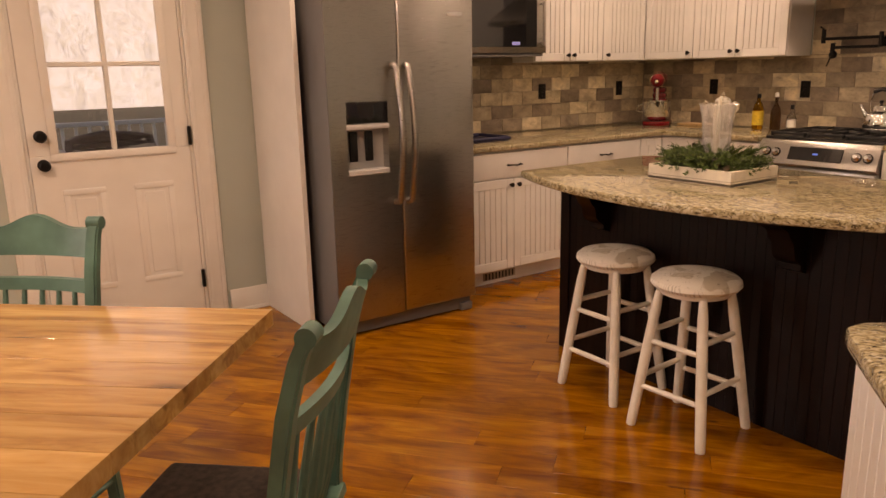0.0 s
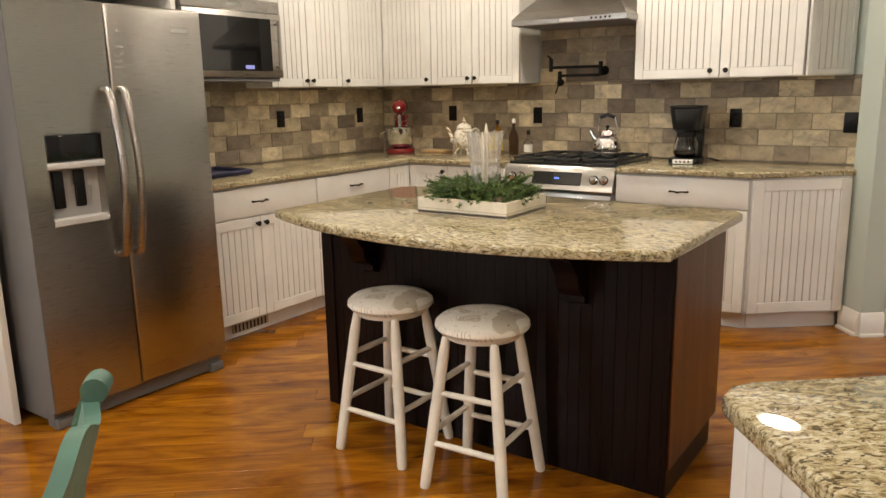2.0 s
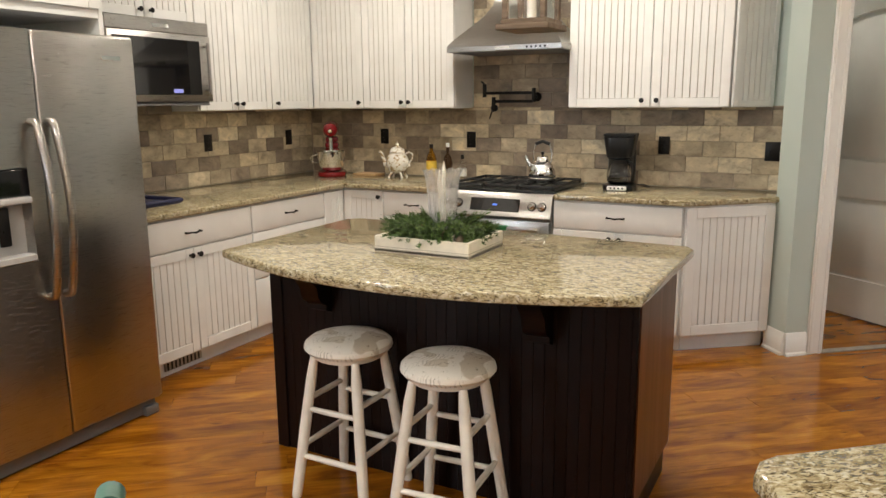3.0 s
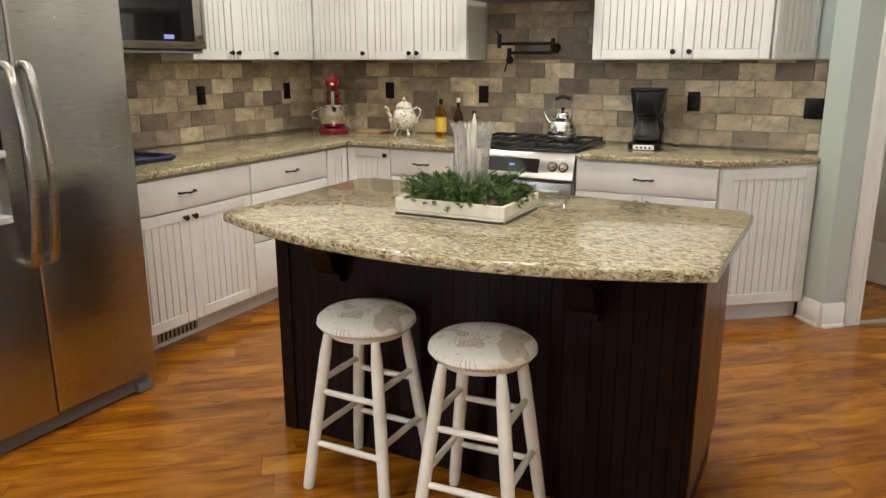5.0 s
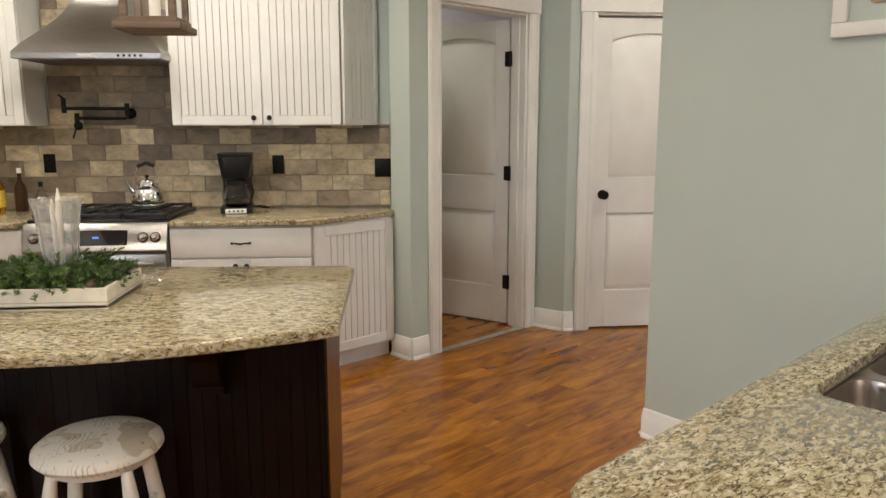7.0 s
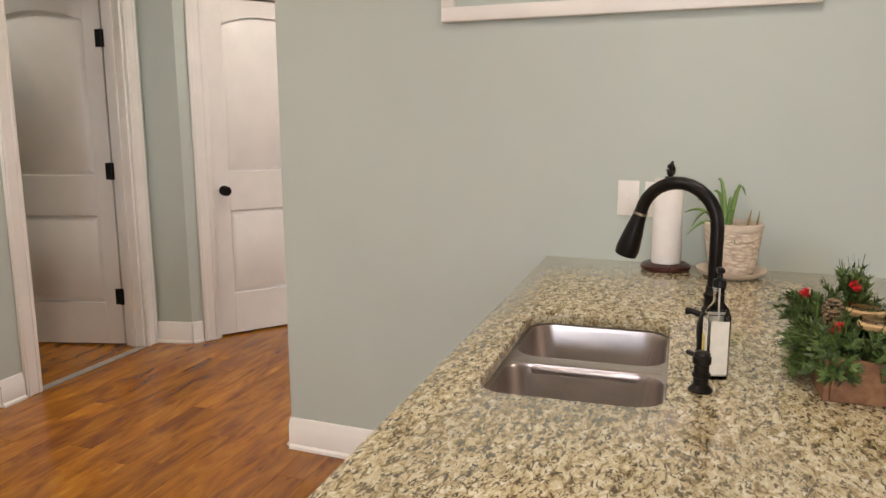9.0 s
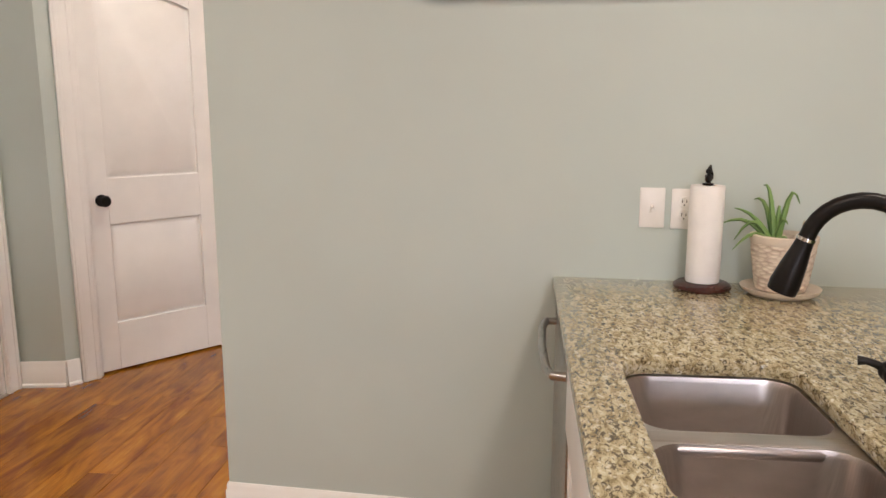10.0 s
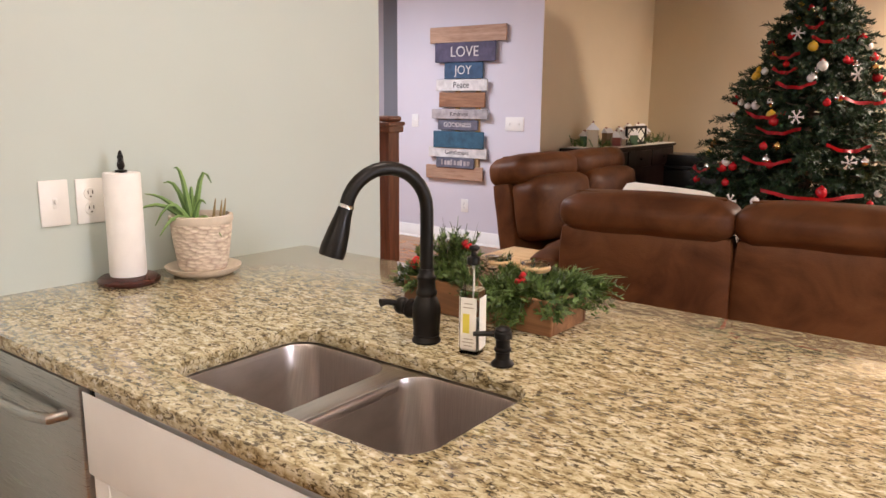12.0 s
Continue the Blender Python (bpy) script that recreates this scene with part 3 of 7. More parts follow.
def exterior_door(m):
    w, h = 0.795, 2.035
    root = thing("door_3", m, "white half-glass exterior door with two raised panels, closed", "door", kind="structure")
    gx0, gx1, gz0, gz1 = 0.125, 0.69, 1.0, 1.90
    bm = box((0, 0, 0.02), (w, 0.044, gz0), 0.003)
    box((0, 0, gz0), (gx0, 0.044, h), 0.003, bm=bm)
    box((gx1, 0, gz0), (w, 0.044, h), 0.003, bm=bm)
    box((gx0, 0, gz1), (gx1, 0.044, h), 0.003, bm=bm)
    part("leaf", bm, WHITE, root)
    bm = bmesh.new()
    for lo, hi in (((gx0 - 0.03, -0.012, gz0 - 0.03), (gx1 + 0.03, 0.0, gz0 + 0.012)), ((gx0 - 0.03, -0.012, gz1 - 0.012), (gx1 + 0.03, 0.0, gz1 + 0.03)), ((gx0 - 0.03, -0.012, gz0), (gx0 + 0.012, 0.0, gz1)), ((gx1 - 0.012, -0.012, gz0), (gx1 + 0.03, 0.0, gz1))):
        box(lo, hi, 0.005, 2, bm=bm)
    part("glazing_bead", bm, WHITE, root)
    for k in range(1, 2):
        x = gx0 + (gx1 - gx0) * k / 2
        part("muntin", box((x - 0.012, 0.004, gz0), (x + 0.012, 0.04, gz1), 0.004), WHITE, root)
    for k in (1, 2):
        z = gz0 + (gz1 - gz0) * k / 2 if k == 1 else gz1 - 0.001
        if k == 1:
            part("muntin", box((gx0, 0.005, z - 0.012), (gx1, 0.039, z + 0.012), 0.004), WHITE, root)
    pane = part("pane", box((gx0, 0.019, gz0), (gx1, 0.025, gz1)), GLASS, root, "clear window glass")
    pane.visible_shadow = False
    for x0, x1 in ((0.13, 0.335), (0.48, 0.685)):
        bm = bmesh.new()
        for lo, hi in (((x0, -0.006, 0.27), (x1, 0.0, 0.30)), ((x0, -0.006, 0.79), (x1, 0.0, 0.82)), ((x0, -0.006, 0.3), (x0 + 0.03, 0.0, 0.79)), ((x1 - 0.03, -0.006, 0.3), (x1, 0.0, 0.79))):
            box(lo, hi, 0.004, 2, bm=bm)
        box((x0 + 0.05, -0.005, 0.32), (x1 - 0.05, 0.0, 0.77), 0.004, 1, bm=bm)
        part("door_panel", bm, WHITE, root)
    for z, r in ((1.10, 0.03), (0.955, 0.03)):
        bm = lathe([(0, 0), (r, 0), (r, 0.008), (0.013, 0.014), (0.013, 0.032), (0.026, 0.04), (0.028, 0.052), (0.02, 0.062), (0, 0.064)], 18, m=pose(0.06, 0, z, 90))
        part("deadbolt" if z > 1 else "door_knob", bm, BRONZE, root, "black bronze door hardware")
    for z in (0.24, 1.06, 1.85):
        bm = box((w - 0.006, -0.008, z - 0.05), (w + 0.008, 0.0, z + 0.05), 0.001)
        tube([(w + 0.001, -0.016, z - 0.052), (w + 0.001, -0.016, z + 0.052)], 0.009, 8, bm=bm)
        part("hinge", bm, BRONZE, root, "black butt hinge")
    part("weather_sweep", box((0, -0.006, 0.004), (w, 0.05, 0.022), 0.002), BRONZE, root, "dark rubber sweep")
    return root


exterior_door(EX @ Matrix.Translation((0.018, 0.006, 0)))


# ---- cabinets ----
strip_cache = {}


def bead_strip(w, h):
    key = (round(w, 4), round(h, 4))
    if key not in strip_cache:
        strip_cache[key] = mesh_of("bead_strip", box((0, 0.0, 0), (w, 0.006, h), 0.0018), CABINET)
    return strip_cache[key]


def bead_panel(parent, x0, x1, z0, z1, y):
    """Vertical beads, each proud of a glazed groove."""
    n = max(2, round((x1 - x0) / 0.043))
    step = (x1 - x0) / n
    me = bead_strip(step - 0.004, z1 - z0)
    for k in range(n):
        part_of("bead_strip", me, parent, Matrix.Translation((x0 + k * step + 0.002, y, z0)))


def knob(parent, x, y, z):
    bm = lathe([(0, 0), (0.008, 0), (0.006, 0.012), (0.014, 0.018), (0.0155, 0.025), (0.011, 0.03), (0, 0.031)], 14, m=pose(x, y, z, 90))
    part("knob", bm, BRONZE, parent, "dark bronze knob")


def pull(parent, x, y, z, w=0.1):
    pts = [(x - w / 2, y, z), (x - w / 2, y - 0.018, z), (x - w / 4, y - 0.026, z + 0.002), (x, y - 0.028, z - 0.003), (x + w / 4, y - 0.026, z + 0.002), (x + w / 2, y - 0.018, z), (x + w / 2, y, z)]
    bm = tube(pts, [0.007, 0.0055, 0.0045, 0.006, 0.0045, 0.0055, 0.007], 8)
    part("pull", bm, BRONZE, parent, "dark bronze bar pull")


def bead_door(root, x0, x1, z0, z1, y=-0.02, knob_at=None, fw=0.055):
    d = part("cabinet_door", box((x0 + fw - 0.003, y + 0.012, z0 + fw - 0.003), (x1 - fw + 0.003, -0.002, z1 - fw + 0.003)), GLAZE, root, "white beaded door panel with darker glazed grooves")
    for a in (x0, x1 - fw):
        part("stile", box((a, y, z0), (a + fw, 0, z1), 0.003), CABINET, d)
    for c in (z0, z1 - fw):
        part("rail", box((x0 + fw, y + 0.0006, c), (x1 - fw, -0.0006, c + fw), 0.002), CABINET, d)
    bead_panel(d, x0 + fw, x1 - fw, z0 + fw, z1 - fw, y + 0.006)
    if knob_at:
        knob(d, knob_at[0], y, knob_at[1])
    return d


def drawer(root, x0, x1, z0, z1, y=-0.02, handle=True):
    d = part("drawer_front", box((x0, y, z0), (x1, 0, z1), 0.005, 2), CABINET, root)
    if handle:
        pull(d, (x0 + x1) / 2, y, (z0 + z1) / 2)
    return d


def base_body(root, w, depth, hi=TOP - SLAB):
    bm = box((0.001, 0, 0.1), (w - 0.001, depth, hi), 0.002)
    part("body", bm, CABINET, root)
    part("toe_kick", box((0.001, 0.07, 0.0), (w - 0.001, depth, 0.1)), CABINET, root)


def base_cabinet(m, w, depth, kind, label):
    root = thing("base_cabinet", m, label, "cabinet", "base cabinets")
    base_body(root, w, depth)
    g, t = 0.004, TOP - SLAB - 0.012
    if kind == "drawer_doors":
        drawer(root, g, w - g, 0.705, t)
        bead_door(root, g, w / 2 - 0.002, 0.112, 0.697, knob_at=(w / 2 - 0.03, 0.66))
        bead_door(root, w / 2 + 0.002, w - g, 0.112, 0.697, knob_at=(w / 2 + 0.03, 0.66))
    elif kind == "drawers":
        for a, b in ((0.705, t), (0.415, 0.697), (0.112, 0.407)):
            drawer(root, g, w - g, a, b, handle=True)
    elif kind == "panel":
        bead_door(root, g, w - g, 0.112, t, fw=0.06)
    return root


FL = Matrix.Rotation(radians(90), 4, "Z")
FX, FY = -3.64, 4.84
c1 = base_cabinet(Matrix.Translation((FX, 2.93, 0)) @ FL, 0.94, 0.74, "drawer_doors", "antique white beadboard base cabinet with a drawer, beside the refrigerator")
part("floor_vent", box((0.28, 0.062, 0.025), (0.55, 0.075, 0.078), 0.003), GLAZE, c1, "brown toe-kick vent grille")
for k in range(9):
    part("vent_slat", box((0.295 + k * 0.028, 0.058, 0.03), (0.303 + k * 0.028, 0.064, 0.073)), BRONZE, c1)
base_cabinet(Matrix.Translation((FX, 3.87, 0)) @ FL, 0.72, 0.74, "drawers", "antique white three-drawer base cabinet")
# corner unit with a folding door
corner = thing("corner_cabinet", Matrix.Translation((FX, FY, 0)), "antique white corner base cabinet with a folding beadboard door", "cabinet", "base cabinets")
bm = box((-0.74, -0.25, 0.1), (0, 0.64, TOP - SLAB), 0.002)
box((0, 0, 0.1), (0.35, 0.64, TOP - SLAB), 0.002, bm=bm)
part("body", bm, CABINET, corner)
bm = box((-0.74, -0.25, 0), (-0.07, 0.64, 0.1))
box((-0.07, 0.07, 0), (0.35, 0.64, 0.1), bm=bm)
part("toe_kick", bm, CABINET, corner)
bead_door(corner, 0.024, 0.346, 0.112, TOP - SLAB - 0.012, knob_at=(0.32, 0.83))
half = bead_door(corner, 0.004, 0.224, 0.112, TOP - SLAB - 0.012)
half.matrix_basis = Matrix.Translation((0, -0.25, 0)) @ FL
base_cabinet(Matrix.Translation((FX + 0.35, FY, 0)), 0.46, 0.64, "drawers", "antique white drawer base cabinet beside the range")
base_cabinet(Matrix.Translation((-2.055, FY, 0)), 0.775, 0.64, "drawer_doors", "antique white beadboard base cabinet with a drawer, beside the range")
ANG = math.atan2(5.222 - 4.84, -0.81 + 1.28)
endcab = thing("base_cabinet", Matrix.Translation((-1.278, FY, 0)) @ Matrix.Rotation(ANG, 4, "Z"), "antique white angled base cabinet end with a beadboard panel", "cabinet", "base cabinets")
LEN = math.hypot(0.468, 0.382)
inv = endcab.matrix_basis.inverted()
poly = [(-1.277, FY + 0.001), (-0.835, 5.20), (-0.835, 5.51), (-1.277, 5.51)]
part("body", prism([(inv @ Vector((x, y, 0))).to_2d() for x, y in poly], 0.1, TOP - SLAB), CABINET, endcab)
part("toe_kick", prism([(inv @ Vector((x, y, 0))).to_2d() for x, y in [(-1.277, FY + 0.08), (-0.86, 5.24), (-0.86, 5.51), (-1.277, 5.51)]], 0.0, 0.1), CABINET, endcab)
bead_door(endcab, 0.01, LEN - 0.035, 0.112, TOP - SLAB - 0.012, fw=0.06)

# granite tops
top1 = [(FX + 0.04, 2.89), (FX + 0.04, FY - 0.04), (-2.83, FY - 0.04), (-2.83, YR - 0.012), (XL + 0.012, YR - 0.012), (XL + 0.012, 2.89)]
solid("granite_counter", prism(top1, TOP - SLAB, TOP, 0.009, 3, which="flat"), GRANITE, "speckled beige and brown granite counter in the corner", "countertop", "granite tops")
top2 = [(-2.048, FY - 0.04), (-1.27, FY - 0.04), (-0.80, 5.215), (-0.835, 5.26), (-0.835, YR - 0.012), (-2.048, YR - 0.012)]
solid("granite_counter", prism(top2, TOP - SLAB, TOP, 0.009, 3, which="flat"), GRANITE, "speckled beige and brown granite counter beside the range", "countertop", "granite tops")

UB, UT, UFX, UFY = 1.425, 2.52, -4.17, 5.225


def upper_cabinet(m, w, depth, doors, label, z0=UB, z1=UT):
    root = thing("wall_cabinet", m, label, "cabinet", "wall cabinets")
    part("body", box((0.001, 0, z0), (w - 0.001, depth, z1), 0.002), CABINET, root)
    for x0, x1, kx in doors:
        bead_door(root, x0 + 0.003, x1 - 0.003, z0 + 0.004, z1 - 0.006, knob_at=None if kx is None else (kx, z0 + 0.045))
    part("crown", box((-0.001, -0.045, z1), (w + 0.001, depth, z1 + 0.09), 0.02, 2), CABINET, root)
    return root


DU = UFX - XL - 0.012
upper_cabinet(Matrix.Translation((UFX, 4.04, 0)) @ FL, 0.69, DU, [(0, 0.345, 0.315), (0.345, 0.69, 0.375)], "antique white beadboard wall cabinet with two doors")
upper_cabinet(Matrix.Translation((UFX, 4.73, 0)) @ FL, YR - 4.73 - 0.012, DU, [(0, UFY - 4.73 - 0.022, 0.045)], "antique white single-door beadboard wall cabinet in the corner")
upper_cabinet(Matrix.Translation((UFX, UFY, 0)), -3.687 - UFX, YR - UFY - 0.012, [(0.022, -3.687 - UFX, 0.45)], "antique white single-door beadboard wall cabinet in the corner")
upper_cabinet(Matrix.Translation((-3.687, UFY, 0)), 0.757, YR - UFY - 0.012, [(0, 0.365, 0.335), (0.365, 0.757, 0.395)], "antique white beadboard wall cabinet with two doors beside the hood")
upper_cabinet(Matrix.Translation((-2.105, UFY, 0)), 0.985, YR - UFY - 0.012, [(0, 0.525, 0.475), (0.525, 0.985, 0.565)], "antique white beadboard wall cabinet with two doors beside the hood")
upper_cabinet(Matrix.Translation((UFX, 3.28, 0)) @ FL, 0.757, DU, [(0, 0.378, 0.34), (0.378, 0.757, 0.42)], "short antique white beadboard cabinet above the microwave", 1.965)
uend = thing("wall_cabinet", Matrix.Translation((-1.118, UFY, 0)) @ Matrix.Rotation(math.atan2(YR - UFY, 0.21), 4, "Z"), "angled antique white beadboard end of the wall cabinets", "cabinet", "wall cabinets")
inv = uend.matrix_basis.inverted()
part("body", prism([(inv @ Vector((x, y, 0))).to_2d() for x, y in [(-1.117, UFY + 0.002), (-0.91, YR - 0.012), (-1.117, YR - 0.012)]], UB, UT), CABINET, uend)
bead_door(uend, 0.004, math.hypot(0.21, YR - UFY) - 0.02, UB + 0.004, UT - 0.006, fw=0.035)

# refrigerator surround
sur = thing("refrigerator_surround", Matrix.Translation((-3.575, 1.92, 0)) @ FL, "white painted panels and bridge cabinet round the refrigerator", "cabinet")
part("side_panel", box((0, 0, 0), (0.028, 0.62, UT), 0.002), WHITE, sur)
part("side_panel", box((0.975, 0, 0), (1.0, 0.82, UT), 0.002), CABINET, sur)
part("bridge", box((0.028, 0.0, 1.86), (0.975, 0.62, UT), 0.002), CABINET, sur)
bead_door(sur, 0.035, 0.50, 1.90, UT - 0.01, knob_at=(0.46, 1.94))
bead_door(sur, 0.504, 0.97, 1.90, UT - 0.01, knob_at=(0.54, 1.94))


# ---- island ----
isl = thing("kitchen_island", Matrix.Translation((-1.84, 3.14, 0)), "espresso-stained beadboard kitchen island base", "kitchen island")
ix0, ix1, iy0, iy1, ih = -0.76, 0.785, -0.285, 0.30, TOP - SLAB
bm = box((ix0, iy0, 0.0), (ix1, iy1 - 0.07, 0.1))
box((ix0, iy0, 0.1), (ix1, iy1, ih), 0.003, bm=bm)
part("body", bm, ESPRESSO, isl)
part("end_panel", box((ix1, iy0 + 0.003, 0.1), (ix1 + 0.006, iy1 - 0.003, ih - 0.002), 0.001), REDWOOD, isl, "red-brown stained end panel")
for x0, x1 in ((ix0, ix0 + 0.06), (ix1 - 0.02, ix1)):
    part("corner_post", box((x0, iy0 - 0.012, 0.0), (x1, iy0, ih - 0.001), 0.003), ESPRESSO, isl)
n = 34
step = (ix1 - ix0 - 0.08) / n
me = mesh_of("bead_strip", box((0, 0.001, 0), (step - 0.0009, 0.004, ih - 0.002), 0.0008), ESPRESSO)
for k in range(n):
    part_of("bead_strip", me, isl, Matrix.Translation((ix0 + 0.06 + k * step, iy0 - 0.004, 0.0)))


def corbel(parent, x, y, z, t=0.085):
    prof = [(0, 0), (-0.19, 0), (-0.195, -0.035), (-0.165, -0.05), (-0.13, -0.07), (-0.115, -0.095), (-0.09, -0.12), (-0.085, -0.155), (-0.07, -0.18), (-0.035, -0.2), (-0.035, -0.222), (0, -0.235)]
    bm = bmesh.new()
    t2 = bmesh.new()
    f = t2.faces.new([t2.verts.new((0, a, b)) for a, b in prof])
    up = bmesh.ops.extrude_face_region(t2, geom=[f])
    bmesh.ops.translate(t2, verts=[g for g in up["geom"] if isinstance(g, bmesh.types.BMVert)], vec=(t, 0, 0))
    bmesh.ops.recalc_face_normals(t2, faces=t2.faces[:])
    add_mesh(bm, t2, Matrix.Translation((x - t / 2, y, z)))
    part("corbel", bm, ESPRESSO, parent, "carved dark corbel under the overhang")


corbel(isl, -0.49, iy0 - 0.005, ih)
corbel(isl, 0.45, iy0 - 0.005, ih)
front = [(-2.63 + 1.635 * k / 16, 2.615 - 0.20 * (1 - (k / 8 - 1) ** 2)) for k in range(17)]
poly = front + [(-0.985, 3.40), (-1.015, 3.46), (-1.9, 3.50), (-2.58, 3.52), (-2.64, 3.47)]
solid("granite_island_top", prism(poly, TOP - SLAB, TOP, 0.009, 3, which="flat"), GRANITE, "speckled granite island top with a bowed front edge", "countertop", "granite tops")

# ---- peninsula ----
pen = thing("sink_cabinet", PEN @ Matrix.Translation((0, 0, 0)), "antique white beadboard sink cabinet under the peninsula", "cabinet")
pb = box((0.63, 0.035, 0.1), (2.001, 1.0, TOP - SLAB - 0.25), 0.002)
box((0.63, 0.035, TOP - SLAB - 0.25), (2.001, 0.055, TOP - SLAB), 0.002, bm=pb)
box((0.63, 0.55, TOP - SLAB - 0.25), (2.001, 1.0, TOP - SLAB), 0.002, bm=pb)
box((1.45, 0.055, TOP - SLAB - 0.25), (2.001, 0.55, TOP - SLAB), 0.002, bm=pb)
part("body", pb, CABINET, pen)
part("toe_kick", box((0.63, 0.11, 0.0), (1.95, 0.98, 0.1)), CABINET, pen)


def slab_with_hole(outer, inner, z0, z1, bev):
    bm = bmesh.new()
    loops = []
    for z in (z0, z1):
        ls = []
        for poly in (outer, inner):
            vs = [bm.verts.new((x, y, z)) for x, y in poly]
            ls.append((vs, [bm.edges.new((vs[i], vs[(i + 1) % len(vs)])) for i in range(len(vs))]))
        bmesh.ops.triangle_fill(bm, edges=ls[0][1] + ls[1][1], use_beauty=True, use_dissolve=False)
        loops.append(ls)
    for which in (0, 1):
        a, b = loops[0][which][0], loops[1][which][0]
        for i in range(len(a)):
            j = (i + 1) % len(a)
            bm.faces.new((a[i], a[j], b[j], b[i]))
    bmesh.ops.recalc_face_normals(bm, faces=bm.faces[:])
    edges = [e for e in bm.edges if len(e.link_faces) == 2 and abs(e.verts[0].co.z - e.verts[1].co.z) < 1e-6 and e.calc_face_angle(0) > 1.2]
    bmesh.ops.bevel(bm, geom=edges, offset=bev, segments=2, affect="EDGES", profile=0.5)
    return bm


def rounded(x0, x1, y0, y1, r, n=6):
    pts = []
    for cx, cy, a in ((x1 - r, y1 - r, 0), (x0 + r, y1 - r, 90), (x0 + r, y0 + r, 180), (x1 - r, y0 + r, 270)):
        for k in range(n + 1):
            t = radians(a + 90 * k / n)
            pts.append((cx + r * math.cos(t), cy + r * math.sin(t)))
    return pts


SX0, SX1, SY0, SY1 = 0.755, 1.345, 0.105, 0.44
slab = slab_with_hole([(-0.12, 0), (1.965, 0), (2.005, 0.012), (2.035, 0.045), (2.04, 0.09), (2.04, 1.04), (1.995, 1.085), (-0.02, 1.085)], rounded(SX0, SX1, SY0, SY1, 0.06), TOP - SLAB, TOP, 0.008)
top3 = solid("granite_peninsula_top", slab, GRANITE, "speckled beige granite peninsula top with an undermount sink cut-out", "countertop", "granite tops")
top3.matrix_basis = PEN

drawer(pen, 0.64, 1.38, 0.705, TOP - SLAB - 0.012, 0.015, False)
for x0, x1, kx in ((0.64, 1.008, 0.978), (1.012, 1.38, 1.042), (1.39, 1.98, 1.43)):
    dd = bead_door(pen, x0, x1, 0.112, 0.697 if x1 < 1.5 else TOP - SLAB - 0.012, knob_at=(kx, 0.66))
    dd.matrix_basis = Matrix.Translation((0, 0.035, 0))
# beadboard end of the peninsula
endp = thing("peninsula_end_panel", PEN @ Matrix.Translation((2.002, 0.04, 0)) @ pose(0, 0, 0, 0, 0, 90), "white beadboard panel closing the end of the peninsula", "panel")
part("groove_board", box((0, -0.004, 0), (0.955, 0.0, TOP - SLAB)), GLAZE, endp)
for k in range(20):
    part_of("bead_strip", bead_strip(0.0445, TOP - SLAB - 0.002), endp, Matrix.Translation((0.001 + k * 0.0477, -0.01, 0.001)))


def dishwasher():
    root = thing("dishwasher", PEN @ Matrix.Translation((0.022, 0.035, 0)), "brushed steel dishwasher with a bar handle, under the peninsula top", "dishwasher")
    part("body", box((0, 0.0, 0.1), (0.6, 0.58, TOP - SLAB - 0.003), 0.002), BLACK, root)
    part("door", box((0.003, -0.025, 0.11), (0.597, 0.0, TOP - SLAB - 0.008), 0.006, 2), STEEL, root)
    pts = [(0.06, -0.024, 0.80), (0.065, -0.055, 0.80), (0.12, -0.068, 0.797), (0.3, -0.074, 0.795), (0.48, -0.068, 0.797), (0.535, -0.055, 0.80), (0.54, -0.024, 0.80)]
    part("handle", tube(pts, 0.011, 12), STEEL, root)
    part("toe_kick", box((0.003, 0.03, 0.0), (0.597, 0.5, 0.1)), BLACK, root)


dishwasher()


def bowl(x0, x1, y0, y1, ztop, depth):
    """A deep bowl, open at the top, with rounded corners and floor."""
    bm = bmesh.new()
    rings = []
    for inset, z, r in ((-0.0255, ztop, 0.004), (0.0, ztop, 0.055), (0.003, ztop - 0.012, 0.055), (0.010, ztop - depth + 0.05, 0.06), (0.02, ztop - depth + 0.018, 0.065), (0.045, ztop - depth + 0.003, 0.06), (0.09, ztop - depth, 0.05)):
        rings.append([bm.verts.new((x, y, z)) for x, y in rounded(x0 + inset, x1 - inset, y0 + inset, y1 - inset, r)])
    for a, b in zip(rings, rings[1:]):
        for i in range(len(a)):
            bm.faces.new((a[i], a[(i + 1) % len(a)], b[(i + 1) % len(a)], b[i]))
    bm.faces.new(rings[-1])
    bmesh.ops.recalc_face_normals(bm, faces=bm.faces[:])
    for f in bm.faces:
        f.normal_flip()
    return bm


def sink():
    root = thing("kitchen_sink", PEN, "brushed steel undermount double-bowl sink", "sink")
    mid, z = (SX0 + SX1) / 2, TOP - SLAB - 0.002
    for x0, x1 in ((SX0 + 0.004, mid - 0.026), (mid + 0.026, SX1 - 0.004)):
        b = part("bowl", bowl(x0, x1, SY0 + 0.004, SY1 - 0.004, z + 0.0018, 0.19), SINKSTEEL, root)
        cx, cy = (x0 + x1) / 2, (SY0 + SY1) / 2
        part("drain", lathe([(0.0, 0.004), (0.02, 0.003), (0.035, 0.006), (0.043, 0.005), (0.045, 0.0)], 20, m=pose(cx, cy, z - 0.195)), CHROME, b)
    part("divider", box((mid - 0.03, SY0 + 0.002, z - 0.03), (mid + 0.03, SY1 - 0.002, z + 0.0035), 0.014, 4), SINKSTEEL, root)


sink()


